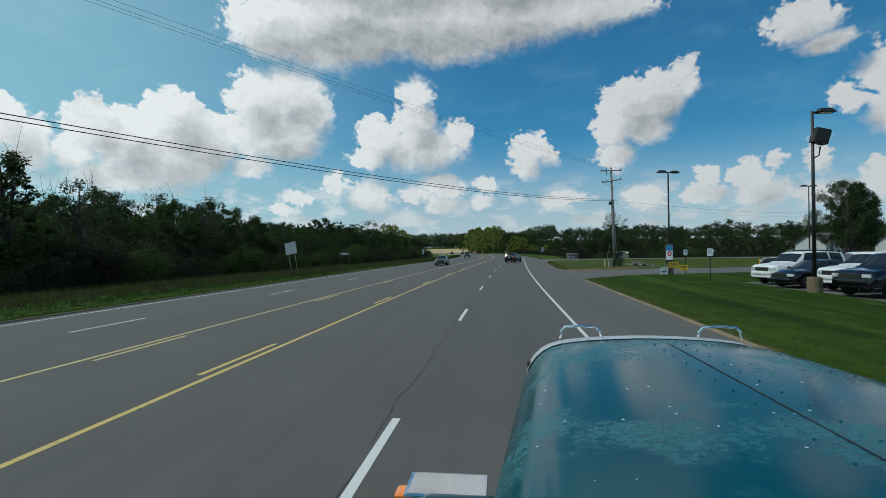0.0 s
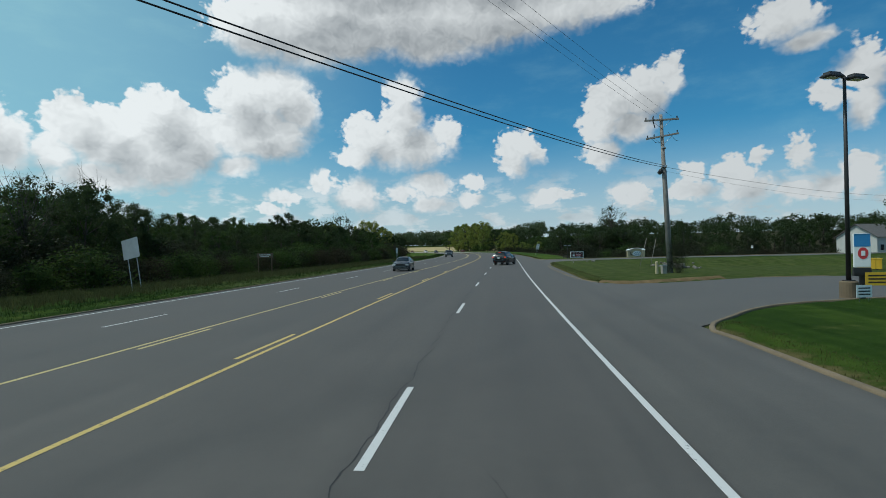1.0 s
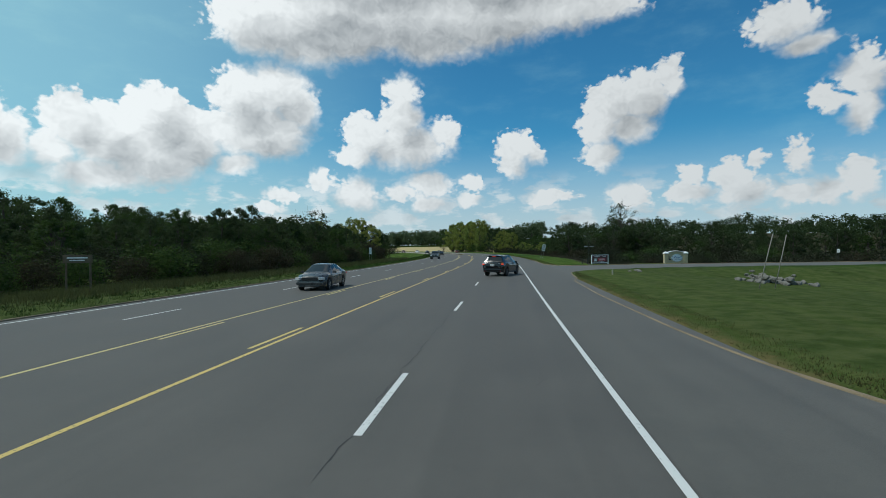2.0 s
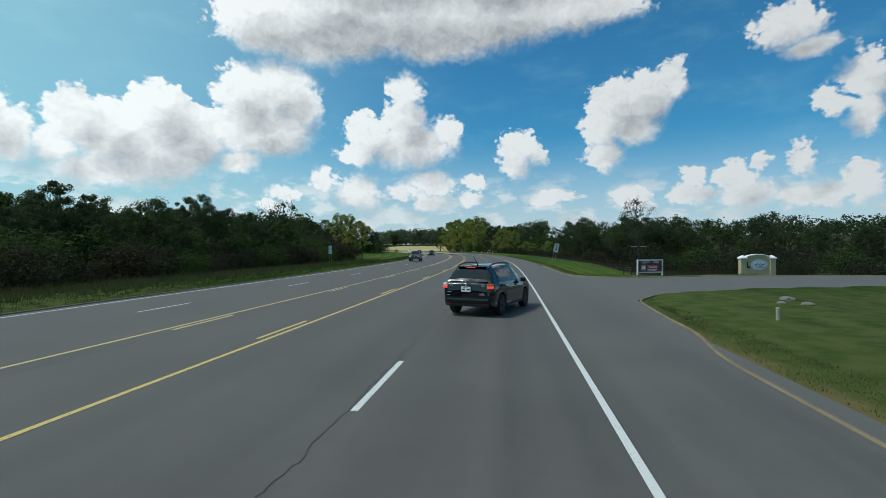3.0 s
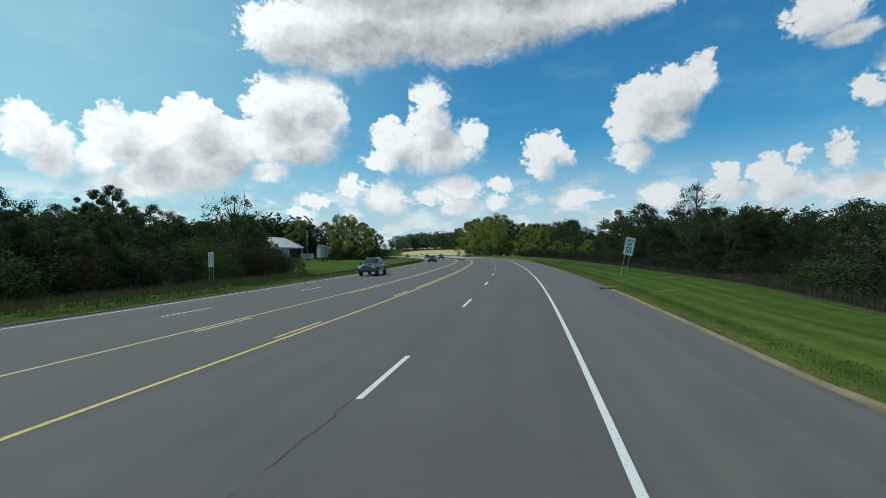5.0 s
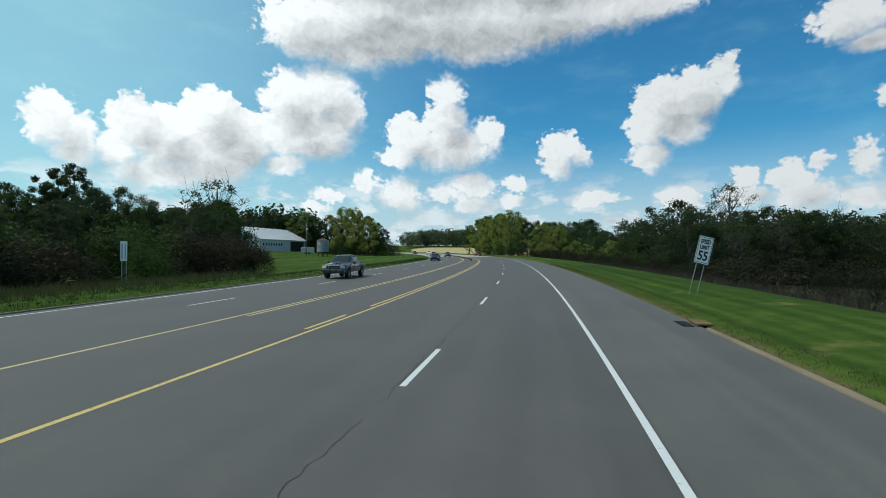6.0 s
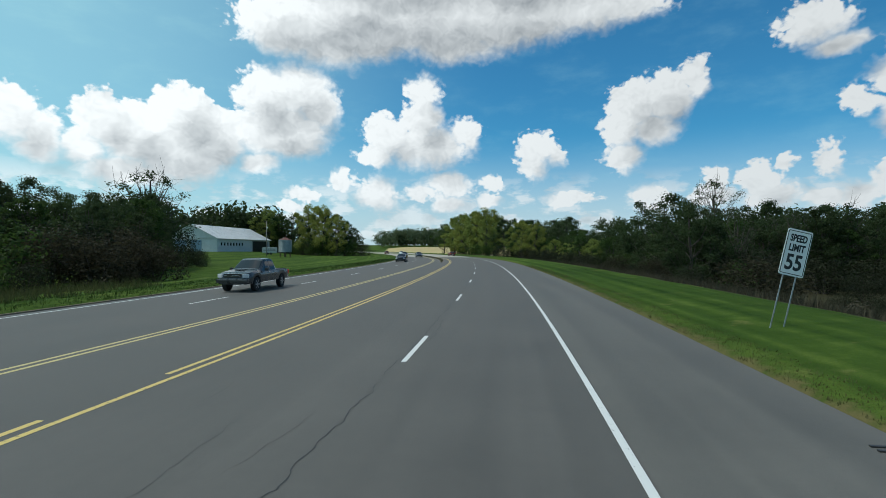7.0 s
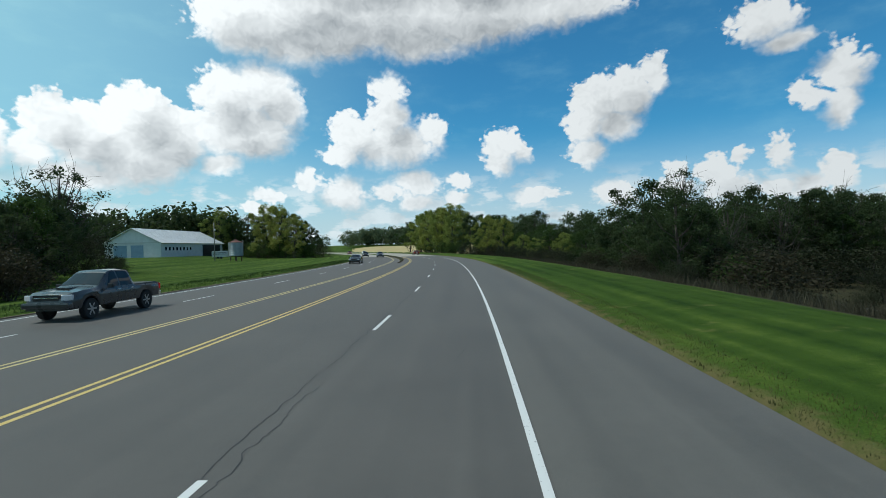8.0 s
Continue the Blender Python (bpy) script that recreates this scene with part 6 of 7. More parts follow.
def speed_sign():
    x, y = 11.5, 135.4
    ob = thing("speed_limit_sign", "white speed limit sign on two thin steel posts in the grass", "road sign", (x, y, gz(x, y)), 5)
    ob.matrix_basis = ob.matrix_basis @ pose(0, 0, 0, 0, 13, 0)
    top = 2.88 - gz(x, y)
    sign_posts(ob, (-0.17, 0.17), top - 0.05, "steel", 0.016)
    p = plate(0.65, 1.24, top - 0.62, "sign_white", ob, label="white sign face with black border and letters")
    z = top - 0.62
    boxes("border", [((0, -0.023, z + 0.57), (0.58, 0.004, 0.018)), ((0, -0.023, z - 0.57), (0.58, 0.004, 0.018)), ((0.296, -0.023, z), (0.018, 0.004, 1.12)), ((-0.296, -0.023, z), (0.018, 0.004, 1.12))], M["black"], p, bevel=0)
    words("lettering", "SPEED", 0.26, (0, -0.023, z + 0.38), 0, M["black"], p, squeeze=0.62, bold=0.009)
    words("lettering", "LIMIT", 0.26, (0, -0.023, z + 0.12), 0, M["black"], p, squeeze=0.68, bold=0.009)
    words("lettering", "55", 0.58, (0, -0.023, z - 0.28), 0, M["black"], p, squeeze=0.78, bold=0.014)


speed_sign()


def blank_sign(x, y, w, h, top, turn, label, posts, mat="sign_white", bars=True, lean=0.0):
    ob = thing("road_sign", label, "road sign", (x, y, gz(x, y)), turn)
    if lean:
        ob.matrix_basis = ob.matrix_basis @ pose(0, 0, 0, 0, lean, 0)
    t = top - gz(x, y)
    sign_posts(ob, posts, t - 0.04, "steel", 0.028)
    p = plate(w, h, t - h / 2, mat, ob, label="pale sign panel")
    if bars:
        boxes("writing_bar", [((0, -0.022, t - h * (0.25 + 0.2 * k)), (w * 0.6, 0.004, h * 0.05)) for k in range(3)], M["sign_back"], p, bevel=0)
    return ob


blank_sign(-22.0, 47.2, 1.55, 1.32, 3.4, -16, "large pale blank sign on two leaning steel posts", (-0.42, 0.42), "sign_back", False, -10)
ob = blank_sign(-22.6, 140.2, 0.48, 1.33, 2.66, 8, "tall narrow white sign on two steel posts in the verge", (-0.16, 0.16), "sign_white", False)
zs = 1.97 - gz(-22.6, 140.2)
boxes("slot", [((-0.11, -0.023, zs), (0.09, 0.004, 1.0)), ((0.11, -0.023, zs), (0.09, 0.004, 1.0))], M["sign_back"], ob, "grey slot-like stripe", bevel=0)
ob = thing("wooden_sign", "low weathered wooden sign board on two posts by the wood", "sign", (-22.9, 67.8, gz(-22.9, 67.8)), 10)
sign_posts(ob, (-0.7, 0.7), 2.4, "wood", 0.05)
boxes("board", [((0, -0.03, 2.2), (1.7, 0.05, 0.5))], M["wood"], ob)
boxes("writing_bar", [((0, -0.06, 2.27), (1.2, 0.006, 0.08)), ((0, -0.06, 2.12), (0.9, 0.006, 0.06))], M["sign_white"], ob, bevel=0)


def estate_board():
    a, b = Vector((15.2, 107.1)), Vector((17.5, 108.0))
    c = (a + b) / 2
    w = (b - a).length
    ob = thing("estate_sign", "maroon estate notice board in a white frame on two posts", "sign", (c.x, c.y, gz(c.x, c.y)), math.degrees(math.atan2(b.y - a.y, b.x - a.x)))
    ob.matrix_basis = ob.matrix_basis @ Matrix.Diagonal((1, 1, 0.94, 1))
    for s in (-1, 1):
        boxes("post", [((s * w / 2, 0, 0.72), (0.11, 0.11, 1.66))], M["sign_white"], ob, bevel=0.012)
    fr = boxes("frame", [((0, 0, 1.50), (w - 0.1, 0.09, 0.09)), ((0, 0, 0.40), (w - 0.1, 0.09, 0.09))], M["sign_white"], ob, "white painted frame")
    panel = boxes("panel", [((0, 0.0, 0.95), (w - 0.12, 0.04, 1.02))], M["maroon"], ob, "maroon and grey printed panel")
    words("lettering", "LIBERTY", 0.25, (-0.42, -0.023, 1.29), 0, M["sign_white"], panel, squeeze=0.95)
    words("lettering", "PARK", 0.25, (0.62, -0.023, 1.29), 0, M["sign_white"], panel, squeeze=0.95)
    boxes("picture", [((-0.66, -0.022, 0.82), (0.5, 0.006, 0.5))], M["concrete"], panel, "small grey picture of a house", bevel=0)
    boxes("house_shape", [((-0.66, -0.027, 0.78), (0.34, 0.004, 0.2)), ((-0.66, -0.027, 0.93), (0.2, 0.004, 0.1))], M["sign_white"], panel, bevel=0)
    boxes("red_band", [((0.27, -0.022, 0.88), (1.1, 0.006, 0.32))], M["banner_red"], panel, bevel=0)
    boxes("writing_bar", [((0.27, -0.027, 0.95), (0.9, 0.004, 0.05)), ((0.27, -0.027, 0.83), (0.8, 0.004, 0.05)), ((0.22, -0.024, 0.64), (1.0, 0.004, 0.05)), ((0.22, -0.024, 0.53), (0.8, 0.004, 0.04))], M["sign_white"], panel, bevel=0)


estate_board()
ob = thing("sign_light", "thin black post with a pair of sign lights on a crossbar", "lamp", (13.95, 102.3, gz(13.95, 102.3) - 0.12), 10)
pipe("post", [(0, 0, -0.2), (0, 0, 2.3)], 0.028, M["black"], ob)
lathe("foot", [(0.10, 0.0), (0.09, 0.1), (0.04, 0.14)], M["black"], ob, sides=14)
for s in (-1, 1):
    boxes("light_bar", [((s * 0.36, 0, 2.31), (0.44, 0.1, 0.07))], M["steel"], ob, "grey strip light", bevel=0.015)
boxes("crossbar", [((0, 0, 2.28), (1.1, 0.03, 0.03))], M["black"], ob)
ob = thing("small_sign", "small dark wooden slatted sign on two posts", "sign", (14.15, 106.2, gz(14.15, 106.2)), 10)
for s in (-1, 1):
    boxes("post", [((s * 0.34, 0, 0.34), (0.08, 0.08, 0.85))], M["dark_steel"], ob)
for k in range(3):
    boxes("slat", [((0, -0.03, 0.42 + k * 0.15), (0.62, 0.03, 0.11))], M["wood"], ob)


def stone_sign():
    x, y = 28.4, 114.4
    ob = thing("entrance_monument", "cream stucco entrance wall with two capped pillars and an oval emblem", "sign wall", (x, y, gz(x, y)), 4)
    ob.matrix_basis = ob.matrix_basis @ Matrix.Diagonal((1.08, 1.08, 1.08, 1))
    W = 3.0
    bm = bmesh.new()
    pts = [(-W / 2 + 0.25, -0.2), (W / 2 - 0.25, -0.2)] + [((W / 2 - 0.25) * math.cos(a), 1.62 + 0.48 * math.sin(a)) for a in np.linspace(0, math.pi, 19)]
    f = bm.faces.new([bm.verts.new((px, -0.14, pz)) for px, pz in pts])
    ext = bmesh.ops.extrude_face_region(bm, geom=[f])
    bmesh.ops.translate(bm, vec=(0, 0.28, 0), verts=[v for v in ext["geom"] if isinstance(v, bmesh.types.BMVert)])
    bmesh.ops.recalc_face_normals(bm, faces=bm.faces)
    part("wall", bm, M["stucco"], ob)
    arch = [((W / 2 - 0.22) * math.cos(a) * 1.0, -0.02, 1.66 + 0.48 * math.sin(a)) for a in np.linspace(0.02, math.pi - 0.02, 19)]
    v, f = sweep(arch, [(-0.2, -0.03), (-0.2, 0.05), (0.2, 0.05), (0.2, -0.03)])
    v2 = np.array([[(px, py + d, pz + h) for d, h in ((-0.2, -0.02), (-0.2, 0.06), (0.2, 0.06), (0.2, -0.02))] for px, py, pz in arch])
    i = np.arange(len(arch) * 4).reshape(-1, 4)
    j = np.concatenate([i, i[:, :1]], 1)
    F = np.stack([j[:-1, :-1], j[:-1, 1:], j[1:, 1:], j[1:, :-1]], -1).reshape(-1, 4)
    raw("coping", v2.reshape(-1, 3), F, M["sign_white"], ob, "white arched coping")
    for s in (-1, 1):
        pil = boxes("pillar", [((s * (W / 2 - 0.22), 0, 0.8), (0.48, 0.48, 2.0))], M["stucco"], ob, bevel=0.02)
        bm = bmesh.new()
        box(bm, (s * (W / 2 - 0.22), 0, 1.84), (0.62, 0.62, 0.1), None, 0.02)
        bmesh.ops.create_cone(bm, cap_ends=True, segments=4, radius1=0.42, radius2=0.05, depth=0.22, matrix=Matrix.Translation((s * (W / 2 - 0.22), 0, 1.99)) @ Matrix.Rotation(radians(45), 4, "Z"))
        part("cap", bm, M["sign_white"], pil, "white pyramid cap")
    rim = lathe("emblem", [(0.02, -0.17), (0.70, -0.17), (0.74, -0.14)], M["sign_white"], ob, "oval emblem with blue script", axis="y", at=(0, 0, 0), sides=36)
    rim.matrix_basis = Matrix.Translation((0.12, 0, 1.22)) @ Matrix.Diagonal((1.0, 1, 0.66, 1))
    pipe("script_stroke", [(-0.42, -0.2, -0.05), (-0.2, -0.2, 0.3), (-0.05, -0.2, 0.1), (0.1, -0.2, 0.25), (0.25, -0.2, 0.05), (0.5, -0.2, 0.28)], 0.05, M["emblem_blue"], rim, "blue painted script-like stroke")
    pipe("script_stroke", [(-0.3, -0.2, -0.28), (0.1, -0.2, -0.2), (0.45, -0.2, -0.3)], 0.045, M["emblem_blue"], rim, "blue painted script-like stroke")
    pipe("rim_line", [(0.66 * math.cos(a), -0.175, 0.66 * math.sin(a)) for a in np.linspace(0, 2 * math.pi, 33)], 0.015, M["emblem_blue"], rim, caps=False)
    boxes("side_figure", [((-0.92, -0.16, 1.28), (0.10, 0.03, 0.5)), ((-0.82, -0.16, 1.02), (0.26, 0.03, 0.16))], M["black"], ob, bevel=0.01)
    for px, w, h in ((-0.5, 0.5, 0.34), (0.1, 0.4, 0.36), (0.75, 0.55, 0.32)):
        boxes("planter_stone", [((px, -0.3, h / 2 - 0.02), (w, 0.3, h))], M["stone"], ob, bevel=0.06)


stone_sign()


def banner_sign():
    x, y = 14.6, 35.7
    ob = thing("banner_sign", "blue and white banner sign with a red disc", "sign", (x, y, gz(x, y)), -14)
    pan = boxes("panel", [((0, 0, 1.72), (0.50, 0.10, 1.22))], M["sign_white"], ob, bevel=0.03)
    boxes("blue_field", [((0, -0.054, 2.08), (0.48, 0.006, 0.44))], M["banner_blue"], pan, "blue upper field", bevel=0)
    boxes("top_band", [((0, -0.054, 2.29), (0.48, 0.008, 0.06))], M["emblem_blue"], pan, bevel=0)
    d = lathe("red_disc", [(0.02, -0.058), (0.19, -0.058), (0.19, -0.05)], M["banner_red"], pan, axis="y", at=(0, 0, 0), sides=28)
    d.matrix_basis = Matrix.Translation((0.02, 0, 1.62)) @ Matrix.Diagonal((0.8, 1, 1.1, 1))
    boxes("disc_mark", [((0.02, -0.064, 1.62), (0.12, 0.004, 0.18))], M["sign_white"], pan, bevel=0)
    boxes("base", [((0, 0.02, 0.95), (0.52, 0.16, 0.3)), ((0, 0.02, 0.4), (0.16, 0.12, 1.0))], M["black"], ob, bevel=0.02)
    # cheap wire-stake notices round its foot
    for px, py, w, h, z, mat, tn in ((14.75, 35.2, 0.72, 0.46, 0.72, "sign_yellow", -10), (13.9, 34.6, 0.55, 0.42, 0.36, "sign_white", 8), (12.9, 31.5, 0.55, 0.42, 0.36, "sign_white", -4), (15.4, 34.9, 0.6, 0.44, 0.5, "sign_yellow", -16)):
        n = thing("yard_sign", "small %s notice board on a wire stake in the grass" % ("yellow" if "yellow" in mat else "white"), "yard sign", (px, py, gz(px, py)), tn)
        pn = boxes("panel", [((0, 0, z), (w, 0.015, h))], M[mat], n, bevel=0.003)
        boxes("writing_bar", [((0, -0.01, z + h * q), (w * 0.75, 0.004, h * 0.1)) for q in (0.25, 0.0, -0.25)], M["black"], pn, bevel=0)
        for s in (-1, 1):
            pipe("stake", [(s * w * 0.3, 0.012, -0.15), (s * w * 0.3, 0.012, z)], 0.006, M["steel"], n, sides=5)


banner_sign()
for x, y, h, tn in ((13.8, 25.6, 1.95, -10), (15.9, 35.9, 1.9, 5), (46.5, 108.6, 2.3, -20)):
    ob = thing("parking_sign", "small white parking sign on a thin dark post in the grass", "sign", (x, y, gz(x, y)), tn)
    boxes("post", [((0, 0.015, h / 2 - 0.1), (0.05, 0.04, h + 0.2))], M["dark_steel"], ob, bevel=0.005)
    p = plate(0.32, 0.46, h - 0.2, "sign_white", ob)
    boxes("writing_bar", [((0, -0.023, h - 0.12), (0.2, 0.004, 0.05)), ((0, -0.023, h - 0.24), (0.2, 0.004, 0.04))], M["sign_back"], p, bevel=0)
ob = thing("yellow_container", "yellow steel waste container at the edge of the car park", "container", (38.6, 70.0, gz(38.6, 70.0)), -30)
ob.matrix_basis = ob.matrix_basis @ Matrix.Diagonal((0.72, 0.72, 0.82, 1))
boxes("bin", [((0, 0, 0.72), (2.6, 1.5, 1.25))], M["sign_yellow"], ob, bevel=0.04)
for k in range(5):
    boxes("rib", [((-1.1 + 0.55 * k, -0.78, 0.7), (0.08, 0.06, 1.2))], M["sign_yellow"], ob, bevel=0.01)
boxes("lip", [((0, 0, 1.36), (2.7, 1.6, 0.08))], M["sign_yellow"], ob, bevel=0.02)
boxes("skid", [((-0.8, 0, 0.05), (0.16, 1.5, 0.16)), ((0.8, 0, 0.05), (0.16, 1.5, 0.16))], M["black"], ob)

# ---------------------------------------------------------------- round the pole's foot
ob = thing("marker_post", "short pale round-topped marker post in the grass", "post", (12.9, 52.9, gz(12.9, 52.9)))
lathe("body", [(0.10, -0.1), (0.10, 0.78), (0.075, 0.86), (0.02, 0.88)], M["stucco"], ob, sides=16)
ob = thing("utility_box", "low grey-green telephone cabinet beside the pole", "cabinet", (13.55, 53.4, gz(13.55, 53.4)), 10)
boxes("cabinet_body", [((0, 0, 0.28), (0.34, 0.28, 0.62))], M["concrete"], ob, bevel=0.03)
boxes("cap", [((0, 0, 0.6), (0.38, 0.32, 0.05))], M["sign_back"], ob, bevel=0.015)
plant("thicket", 14.75, 54.2, 2.4, group="hedge shrubs", wide=0.42)
rr = random.Random(9)
for k in range(80):
    x, y = 23.5 + rr.gauss(0, 1.1), 81.0 + rr.gauss(0, 1.5)
    rs = rr.uniform(0.14, 0.36)
    bm = bmesh.new()
    bmesh.ops.create_icosphere(bm, subdivisions=1, radius=rs)
    for v in bm.verts:
        v.co *= rr.uniform(0.75, 1.2)
        v.co.z *= 0.7
    st = part("stone", bm, M["vest"])
    st.location = (x, y, gz(x, y) + rs * 0.35 + (0.28 if k % 3 == 0 and abs(x - 23.5) < 1.0 else 0))
    tagged(st, "rough broken grey stone in a heap on the grass", "stone", "stone heap")
for x, y, t in ((15.6, 66.6, 14), (16.9, 67.6, 12)):
    ob = pipe("stake", [(0, 0, -0.2), (0, 0, 2.9)], 0.022, M["wood_pole"], sides=6)
    ob.matrix_basis = pose(x, y, gz(x, y), 0, t, 0)
    tagged(ob, "thin pale leaning wooden stake in the grass", "stake", "stakes")
for x, y, rs in ((14.7, 84.6, 0.3), (14.3, 82.6, 0.22), (13.6, 83.0, 0.16)):
    bm = bmesh.new()
    bmesh.ops.create_icosphere(bm, subdivisions=2, radius=rs)
    for v in bm.verts:
        v.co *= rr.uniform(0.85, 1.12)
        v.co.z *= 0.45
    st = part("stone", bm, M["vest"])
    st.location = (x, y, gz(x, y) + rs * 0.1)
    tagged(st, "pale flat stone lying in the grass", "stone", "stones in the grass")
ob = thing("marker_post", "short pale utility marker post in the grass", "post", (11.2, 78.7, gz(11.2, 78.7)))
lathe("body", [(0.055, -0.1), (0.055, 0.30), (0.06, 0.31), (0.06, 0.35), (0.02, 0.37)], M["concrete"], ob, sides=14)
for k in range(34):
    u_, s_ = rr.gauss(19.5, 1.4), rr.uniform(145, 160)
    x, y = map(float, on_road(u_, s_))
    rs = rr.uniform(0.1, 0.32)
    bm = bmesh.new()
    bmesh.ops.create_icosphere(bm, subdivisions=1, radius=rs)
    for v in bm.verts:
        v.co *= rr.uniform(0.7, 1.25)
        v.co.z *= 0.6
    st = part("stone", bm, M["vest"])
    st.location = (x, y, gz(x, y) + rs * 0.25)
    tagged(st, "broken pale rubble among the weeds of the hollow", "stone", "rubble in the hollow")
x, y = on_road(6.62, 127)
ob = thing("drain_inlet", "dark storm drain inlet in the kerb", "drain", (float(x), float(y), 0), -1)
boxes("lid", [((0.28, 0, 0.06), (0.44, 0.95, 0.06))], M["soil"], ob, "soil-stained concrete lid", bevel=0.02)
boxes("grate", [((-0.18, -0.5 + k * 0.14, 0.012), (0.34, 0.05, 0.02)) for k in range(8)], M["dark_steel"], ob, bevel=0.004)


# ---------------------------------------------------------------- barn, silo, houses
def barn():
    x, y = -99.5, 273.0
    z0 = 1.5
    ob = thing("barn", "long pale barn with a low metal gable roof and blue doors", "barn", (x, y, z0), 3.0)
    W, L, H, R = 17.4, 40.0, 4.3, 8.7
    for yy in (0.0, L):
        bm = bmesh.new()
        f = bm.faces.new([bm.verts.new(p) for p in ((-W / 2, yy, -1), (W / 2, yy, -1), (W / 2, yy, H), (0, yy, R), (-W / 2, yy, H))])
        e = bmesh.ops.extrude_face_region(bm, geom=[f])
        bmesh.ops.translate(bm, vec=(0, 0.2 if yy == 0 else -0.2, 0), verts=[v for v in e["geom"] if isinstance(v, bmesh.types.BMVert)])
        bmesh.ops.recalc_face_normals(bm, faces=bm.faces)
        part("gable_wall", bm, M["barn_wall"], ob)
    for s in (-1, 1):
        boxes("side_wall", [((s * (W / 2 - 0.1), L / 2, H / 2 - 0.5), (0.2, L - 0.4, H + 1))], M["barn_wall"], ob, bevel=0)
        slope = math.atan2(R - H, W / 2)
        run = math.hypot(W / 2, R - H) + 0.7
        roof = boxes("roof", [((s * (W / 4 + 0.25), L / 2, (R + H) / 2 + 0.02), (run, L + 1.4, 0.10), Matrix.Rotation(s * slope, 4, "Y"))], M["barn_roof"], ob, "pale corrugated metal roof", bevel=0)
        boxes("roof_rib", [((s * (W / 4 + 0.25), -0.5 + k * 0.92, (R + H) / 2 + 0.09), (run, 0.07, 0.05), Matrix.Rotation(s * slope, 4, "Y")) for k in range(45)], M["barn_roof"], roof, bevel=0)
    for k in range(8):
        win = boxes("window", [((W / 2 + 0.02, 2.6 + k * 2.05, 2.4), (0.06, 0.88, 1.0))], M["glass"], ob, "small dark window", bevel=0.01)
        boxes("window_frame", [((W / 2 + 0.03, 2.6 + k * 2.05, 2.96), (0.1, 1.1, 0.09)), ((W / 2 + 0.03, 2.6 + k * 2.05, 1.84), (0.12, 1.1, 0.09))], M["siding"], win, bevel=0)
    # no hole in the wall: a black sheet gives the open bay's shade
    boxes("shed_opening", [((W / 2 + 0.015, 31.5, 1.7), (0.05, 13.0, 4.0))], M["black"], ob, "black panel for the shade inside an open bay", bevel=0)
    boxes("barn_door", [((1.4, -0.06, 1.7), (3.8, 0.12, 3.8))], M["blue_door"], ob, "faded blue sliding door", bevel=0.01)
    boxes("barn_door", [((-3.8, -0.06, 1.7), (4.0, 0.12, 3.8))], M["blue_door"], ob, "faded blue sliding door", bevel=0.01)
    boxes("fascia", [((0, -0.1, H + 0.05), (W, 0.16, 0.22))], M["siding"], ob, bevel=0)


barn()
sx, sy = -65.7, 270.0
ob = thing("silo", "round galvanised feed bin on dark legs with a rusty roof", "silo", (sx, sy, gz(sx, sy)))
zb = 1.25 - gz(sx, sy)
lathe("bin", [(0.0, zb - 0.02), (2.0, zb), (2.0, zb + 3.9)], M["silo"], ob, sides=32)
for k in range(6):
    lathe("ring", [(2.002, zb + 0.3 + 0.62 * k), (2.04, zb + 0.34 + 0.62 * k), (2.002, zb + 0.38 + 0.62 * k)], M["silo"], ob, sides=32)
lathe("roof", [(2.15, zb + 3.86), (0.5, zb + 4.5), (0.42, zb + 4.75), (0.05, zb + 4.85)], M["rust"], ob, "rusty red cone roof", sides=32)
for k in range(4):
    a = radians(30 + 90 * k)
    boxes("leg", [((1.5 * math.cos(a), 1.5 * math.sin(a), zb / 2 - 0.2), (0.26, 0.26, zb + 0.36))], M["wood"], ob, "dark timber leg")
px, py = -68.3, 263.0
ob = thing("yard_pole", "slim pole with a lamp beside the silo", "pole", (px, py, gz(px, py)))
pipe("post", [(0, 0, -0.3), (0, 0, 10.6)], [0.14, 0.10], M["wood_pole"], ob)
boxes("lamp", [((0.25, -0.1, 8.6), (0.3, 0.3, 0.45))], M["sign_white"], ob, bevel=0.06)
px, py = -76.4, 281
ob = thing("stock_trailer", "white livestock trailer parked beside the barn", "trailer", (px, py, gz(px, py)), 20)
boxes("body", [((0, 0, 1.5), (4.6, 2.1, 1.9))], M["siding"], ob, bevel=0.15)
# black strips on the solid side paint the shade between slats
boxes("slat_opening", [((0, -1.06, 1.9), (4.0, 0.03, 0.14)), ((0, -1.06, 1.5), (4.0, 0.03, 0.14))], M["black"], ob, bevel=0)
for dx in (-0.5, 0.5):
    lathe("wheel", [(0.36, -1.1), (0.36, -0.85)], M["rubber"], ob, axis="y", at=(dx, 0, 0.36))


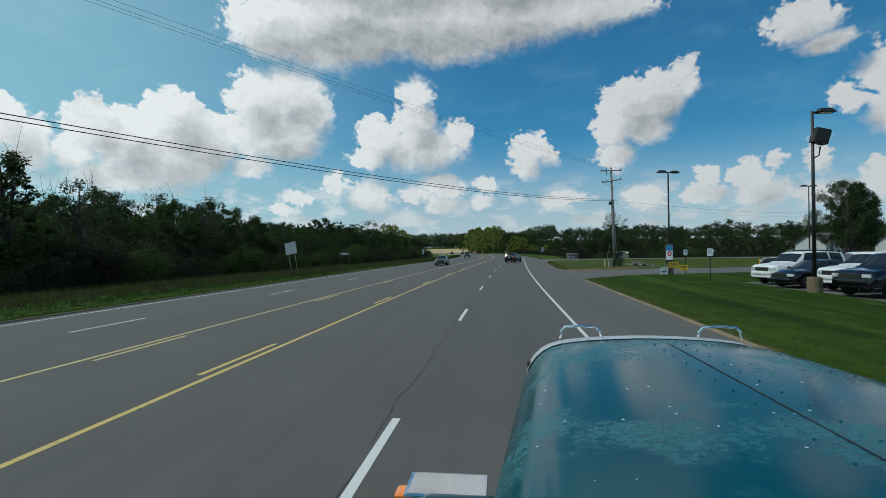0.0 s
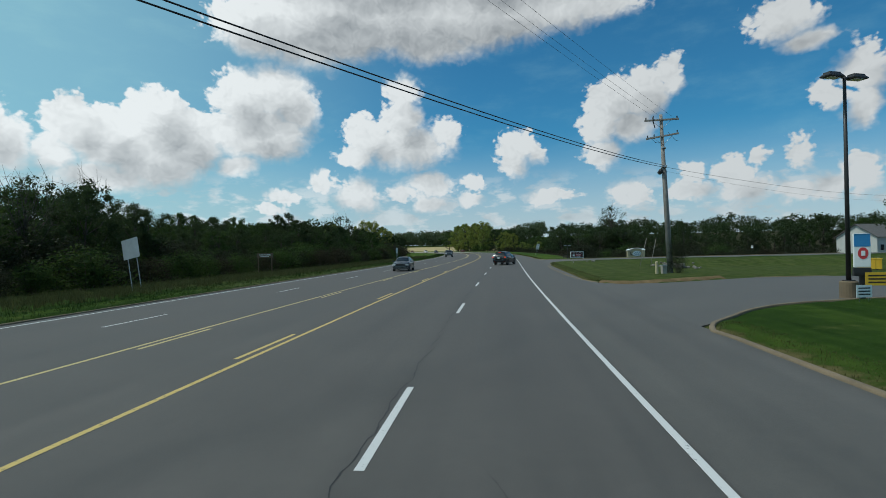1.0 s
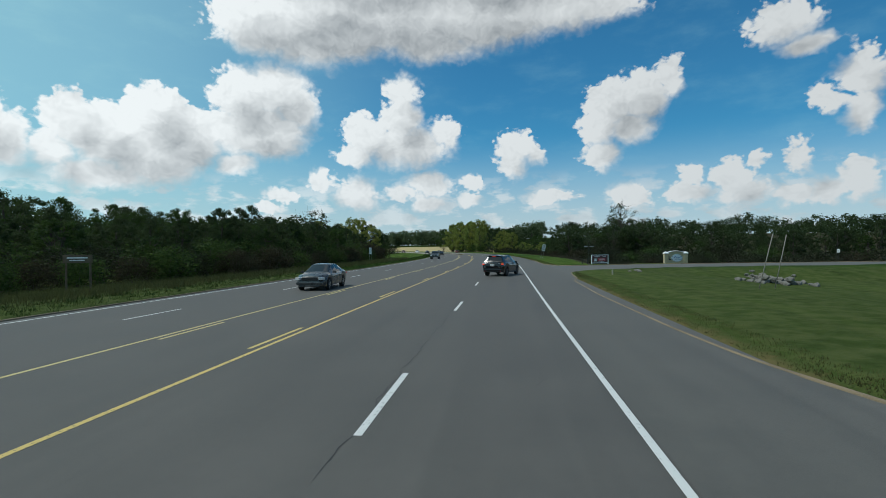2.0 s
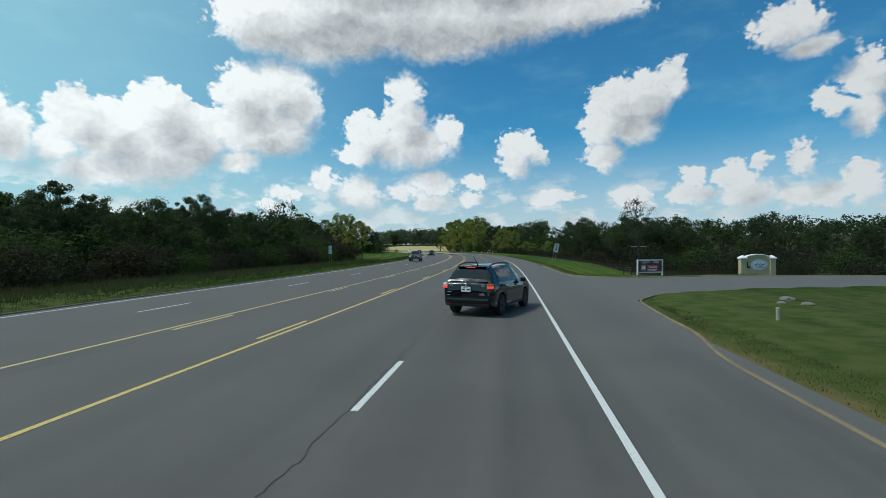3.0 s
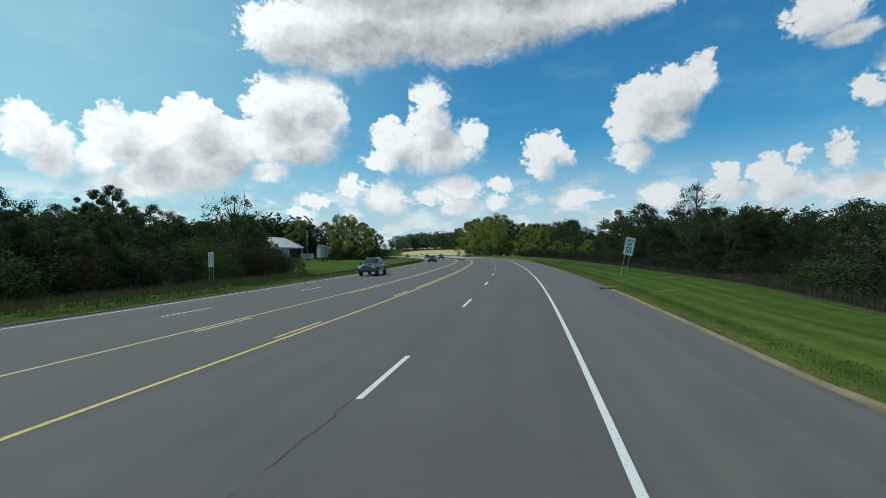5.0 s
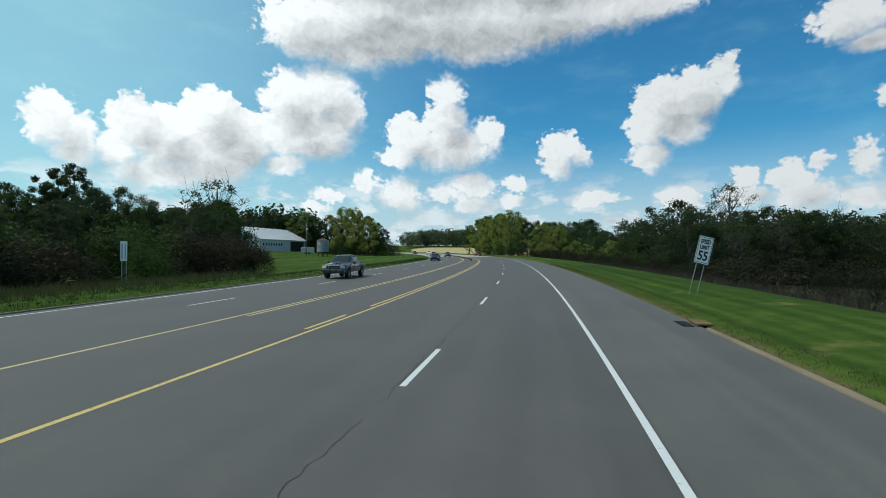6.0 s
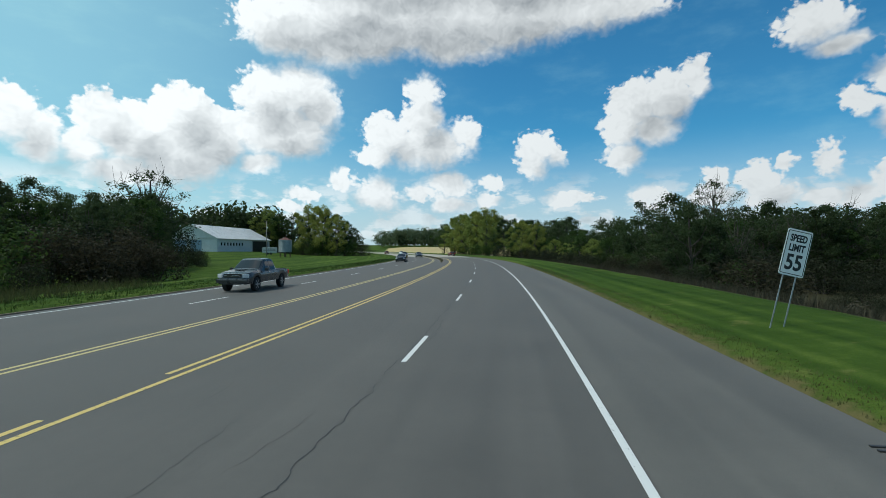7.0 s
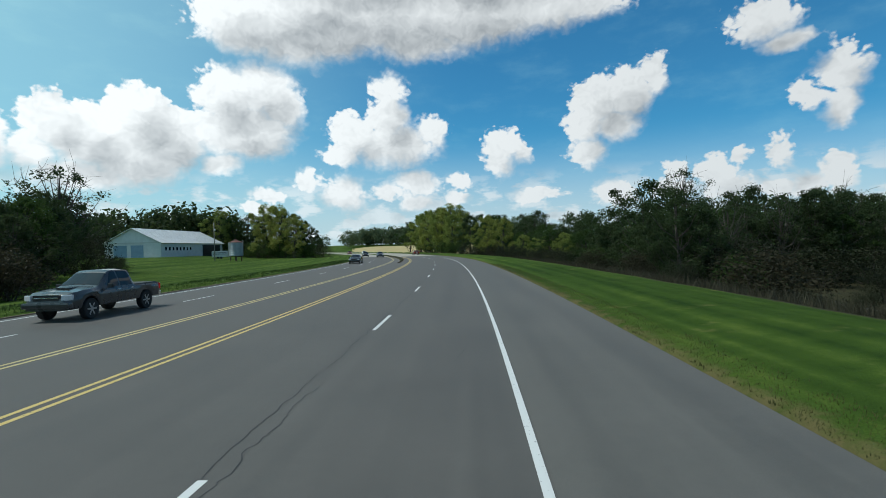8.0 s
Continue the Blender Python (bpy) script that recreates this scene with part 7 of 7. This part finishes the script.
def house(x, y, turn, w, d, h, label):
    z = gz(x, y)
    ob = thing("house", label, "house", (x, y, z), turn)
    boxes("wall", [((0, 0, h / 2 - 0.2), (w, d, h + 0.4))], M["siding"], ob, bevel=0)
    bm = bmesh.new()
    r = h + d * 0.33
    for s in (-1, 1):
        f = bm.faces.new([bm.verts.new(p) for p in ((s * (w / 2 - 0.01), -d / 2, h - 0.01), (s * (w / 2 - 0.01), d / 2, h - 0.01), (s * (w / 2 - 0.01), 0, r))])
    part("gable", bm, M["siding"], ob)
    for s in (-1, 1):
        sl = math.atan2(r - h, d / 2)
        boxes("roof", [((0, s * (d / 4 + 0.12), (h + r) / 2 + 0.03), (w + 0.8, math.hypot(d / 2, r - h) + 0.5, 0.12), Matrix.Rotation(-s * sl, 4, "X"))], M["shingle"], ob, "grey shingle roof", bevel=0)
    for k in range(int(w // 3)):
        wn = boxes("window", [((-w / 2 + 1.5 + k * 2.8, -d / 2 - 0.01, h * 0.55), (1.0, 0.06, 1.2))], M["glass"], ob, bevel=0.01)
        boxes("window_frame", [((-w / 2 + 1.5 + k * 2.8, -d / 2 - 0.03, h * 0.55 + 0.64), (1.2, 0.06, 0.1)), ((-w / 2 + 1.5 + k * 2.8, -d / 2 - 0.03, h * 0.55 - 0.64), (1.2, 0.08, 0.1))], M["sign_white"], wn, bevel=0)
    return ob


house(83, 134, 24, 8, 8, 5.0, "white-sided single-storey house with a grey roof beyond the car park")
house(95, 122, 20, 10, 8, 5.0, "white-sided two-storey house behind the trees")


# ---------------------------------------------------------------- the divided road on the far bend
def median():
    s = np.arange(206, 520, 3.0)
    u = np.linspace(-1, 1, 7)
    half = np.clip((s - 204) / 60, 0.12, 1.0) * 1.15
    U, S = np.meshgrid(u, s)
    U = -5.55 + U * half[:, None]
    X, Y = on_road(U, S)
    Z = 0.14 * (1 - np.abs(np.linspace(-1, 1, 7))[None, :] ** 6) + 0 * X
    ob = grid_mesh("median", np.stack([X, Y, Z], -1), np.stack([U * 0 + 30, S], -1), M["grass"])
    tagged(ob, "narrow grassy median on the far bend", "median", kind="structure")
    for sgn in (-1, 1):
        kerb(np.stack([*on_road(-5.55 + sgn * half, s), np.full_like(s, -0.02)], 1), "pale kerb of the far median")
    for u0, u1, s0 in ((-14.9, -6.8, 268), (-4.3, 5.4, 262)):
        ob = ribbon("road_surface", u0, u1, s0, 700, 0.012, M["concrete"])
        tagged(ob, "pale concrete carriageway on the far bend", "road", kind="structure")


median()


# ---------------------------------------------------------------- rough grass along the verges
def tufts(name, label, spots, h, mat, seed, blades=7):
    """Many grass blades joined in one mesh."""
    rng = np.random.default_rng(seed)
    P = np.asarray(spots, float)
    P = np.repeat(P, blades, 0)
    n = len(P)
    P = P + np.concatenate([rng.normal(size=(n, 2)) * 0.10, np.zeros((n, 1))], 1)
    P[:, 2] = ground_z(P[:, 0], P[:, 1]) - 0.02
    a = rng.random(n) * 2 * math.pi
    hh = h * (0.5 + rng.random(n))
    w = 0.004 + 0.009 * rng.random(n) * (1 + 2 * h)
    side = np.stack([np.cos(a), np.sin(a), 0 * a], 1) * w[:, None]
    lean = np.stack([rng.normal(size=n), rng.normal(size=n), 0 * a], 1) * 0.3 * hh[:, None]
    up = np.stack([0 * a, 0 * a, hh], 1)
    V = np.stack([P - side, P + side, P + up + lean], 1).reshape(-1, 3)
    ob = raw(name, V, np.arange(3 * n).reshape(-1, 3), M[mat])
    return tagged(ob, label, "grass", kind="stuff")


rg = np.random.default_rng(31)


def verge_spots(n, u0, u1, s0, s1):
    u, s = rg.uniform(u0, u1, n), rg.uniform(s0, s1, n)
    x, y = on_road(u, s)
    d = np.minimum(poly_dist(x, y, ENTRY_1), poly_dist(x, y, ENTRY_2))
    k = (d > 0.25) | (u < 0)
    return np.stack([x[k], y[k], 0 * x[k]], 1)


tufts("grass_tufts", "ragged grass along the kerb", verge_spots(9000, 6.98, 7.9, -4, 190), 0.05, "dry_grass", 2, 9)
tufts("grass_tufts", "tall rough meadow grass below the wood", verge_spots(9000, -29, -17.5, 0, 150), 0.45, "meadow", 3)
tufts("grass_tufts", "green grass along the far kerb", verge_spots(7000, -18.5, -15.2, 0, 230), 0.13, "blade", 4)
tufts("grass_tufts", "dry brown weeds and brush below the bank", verge_spots(11000, 14.2, 26, 108, 240), 0.5, "bare", 5)
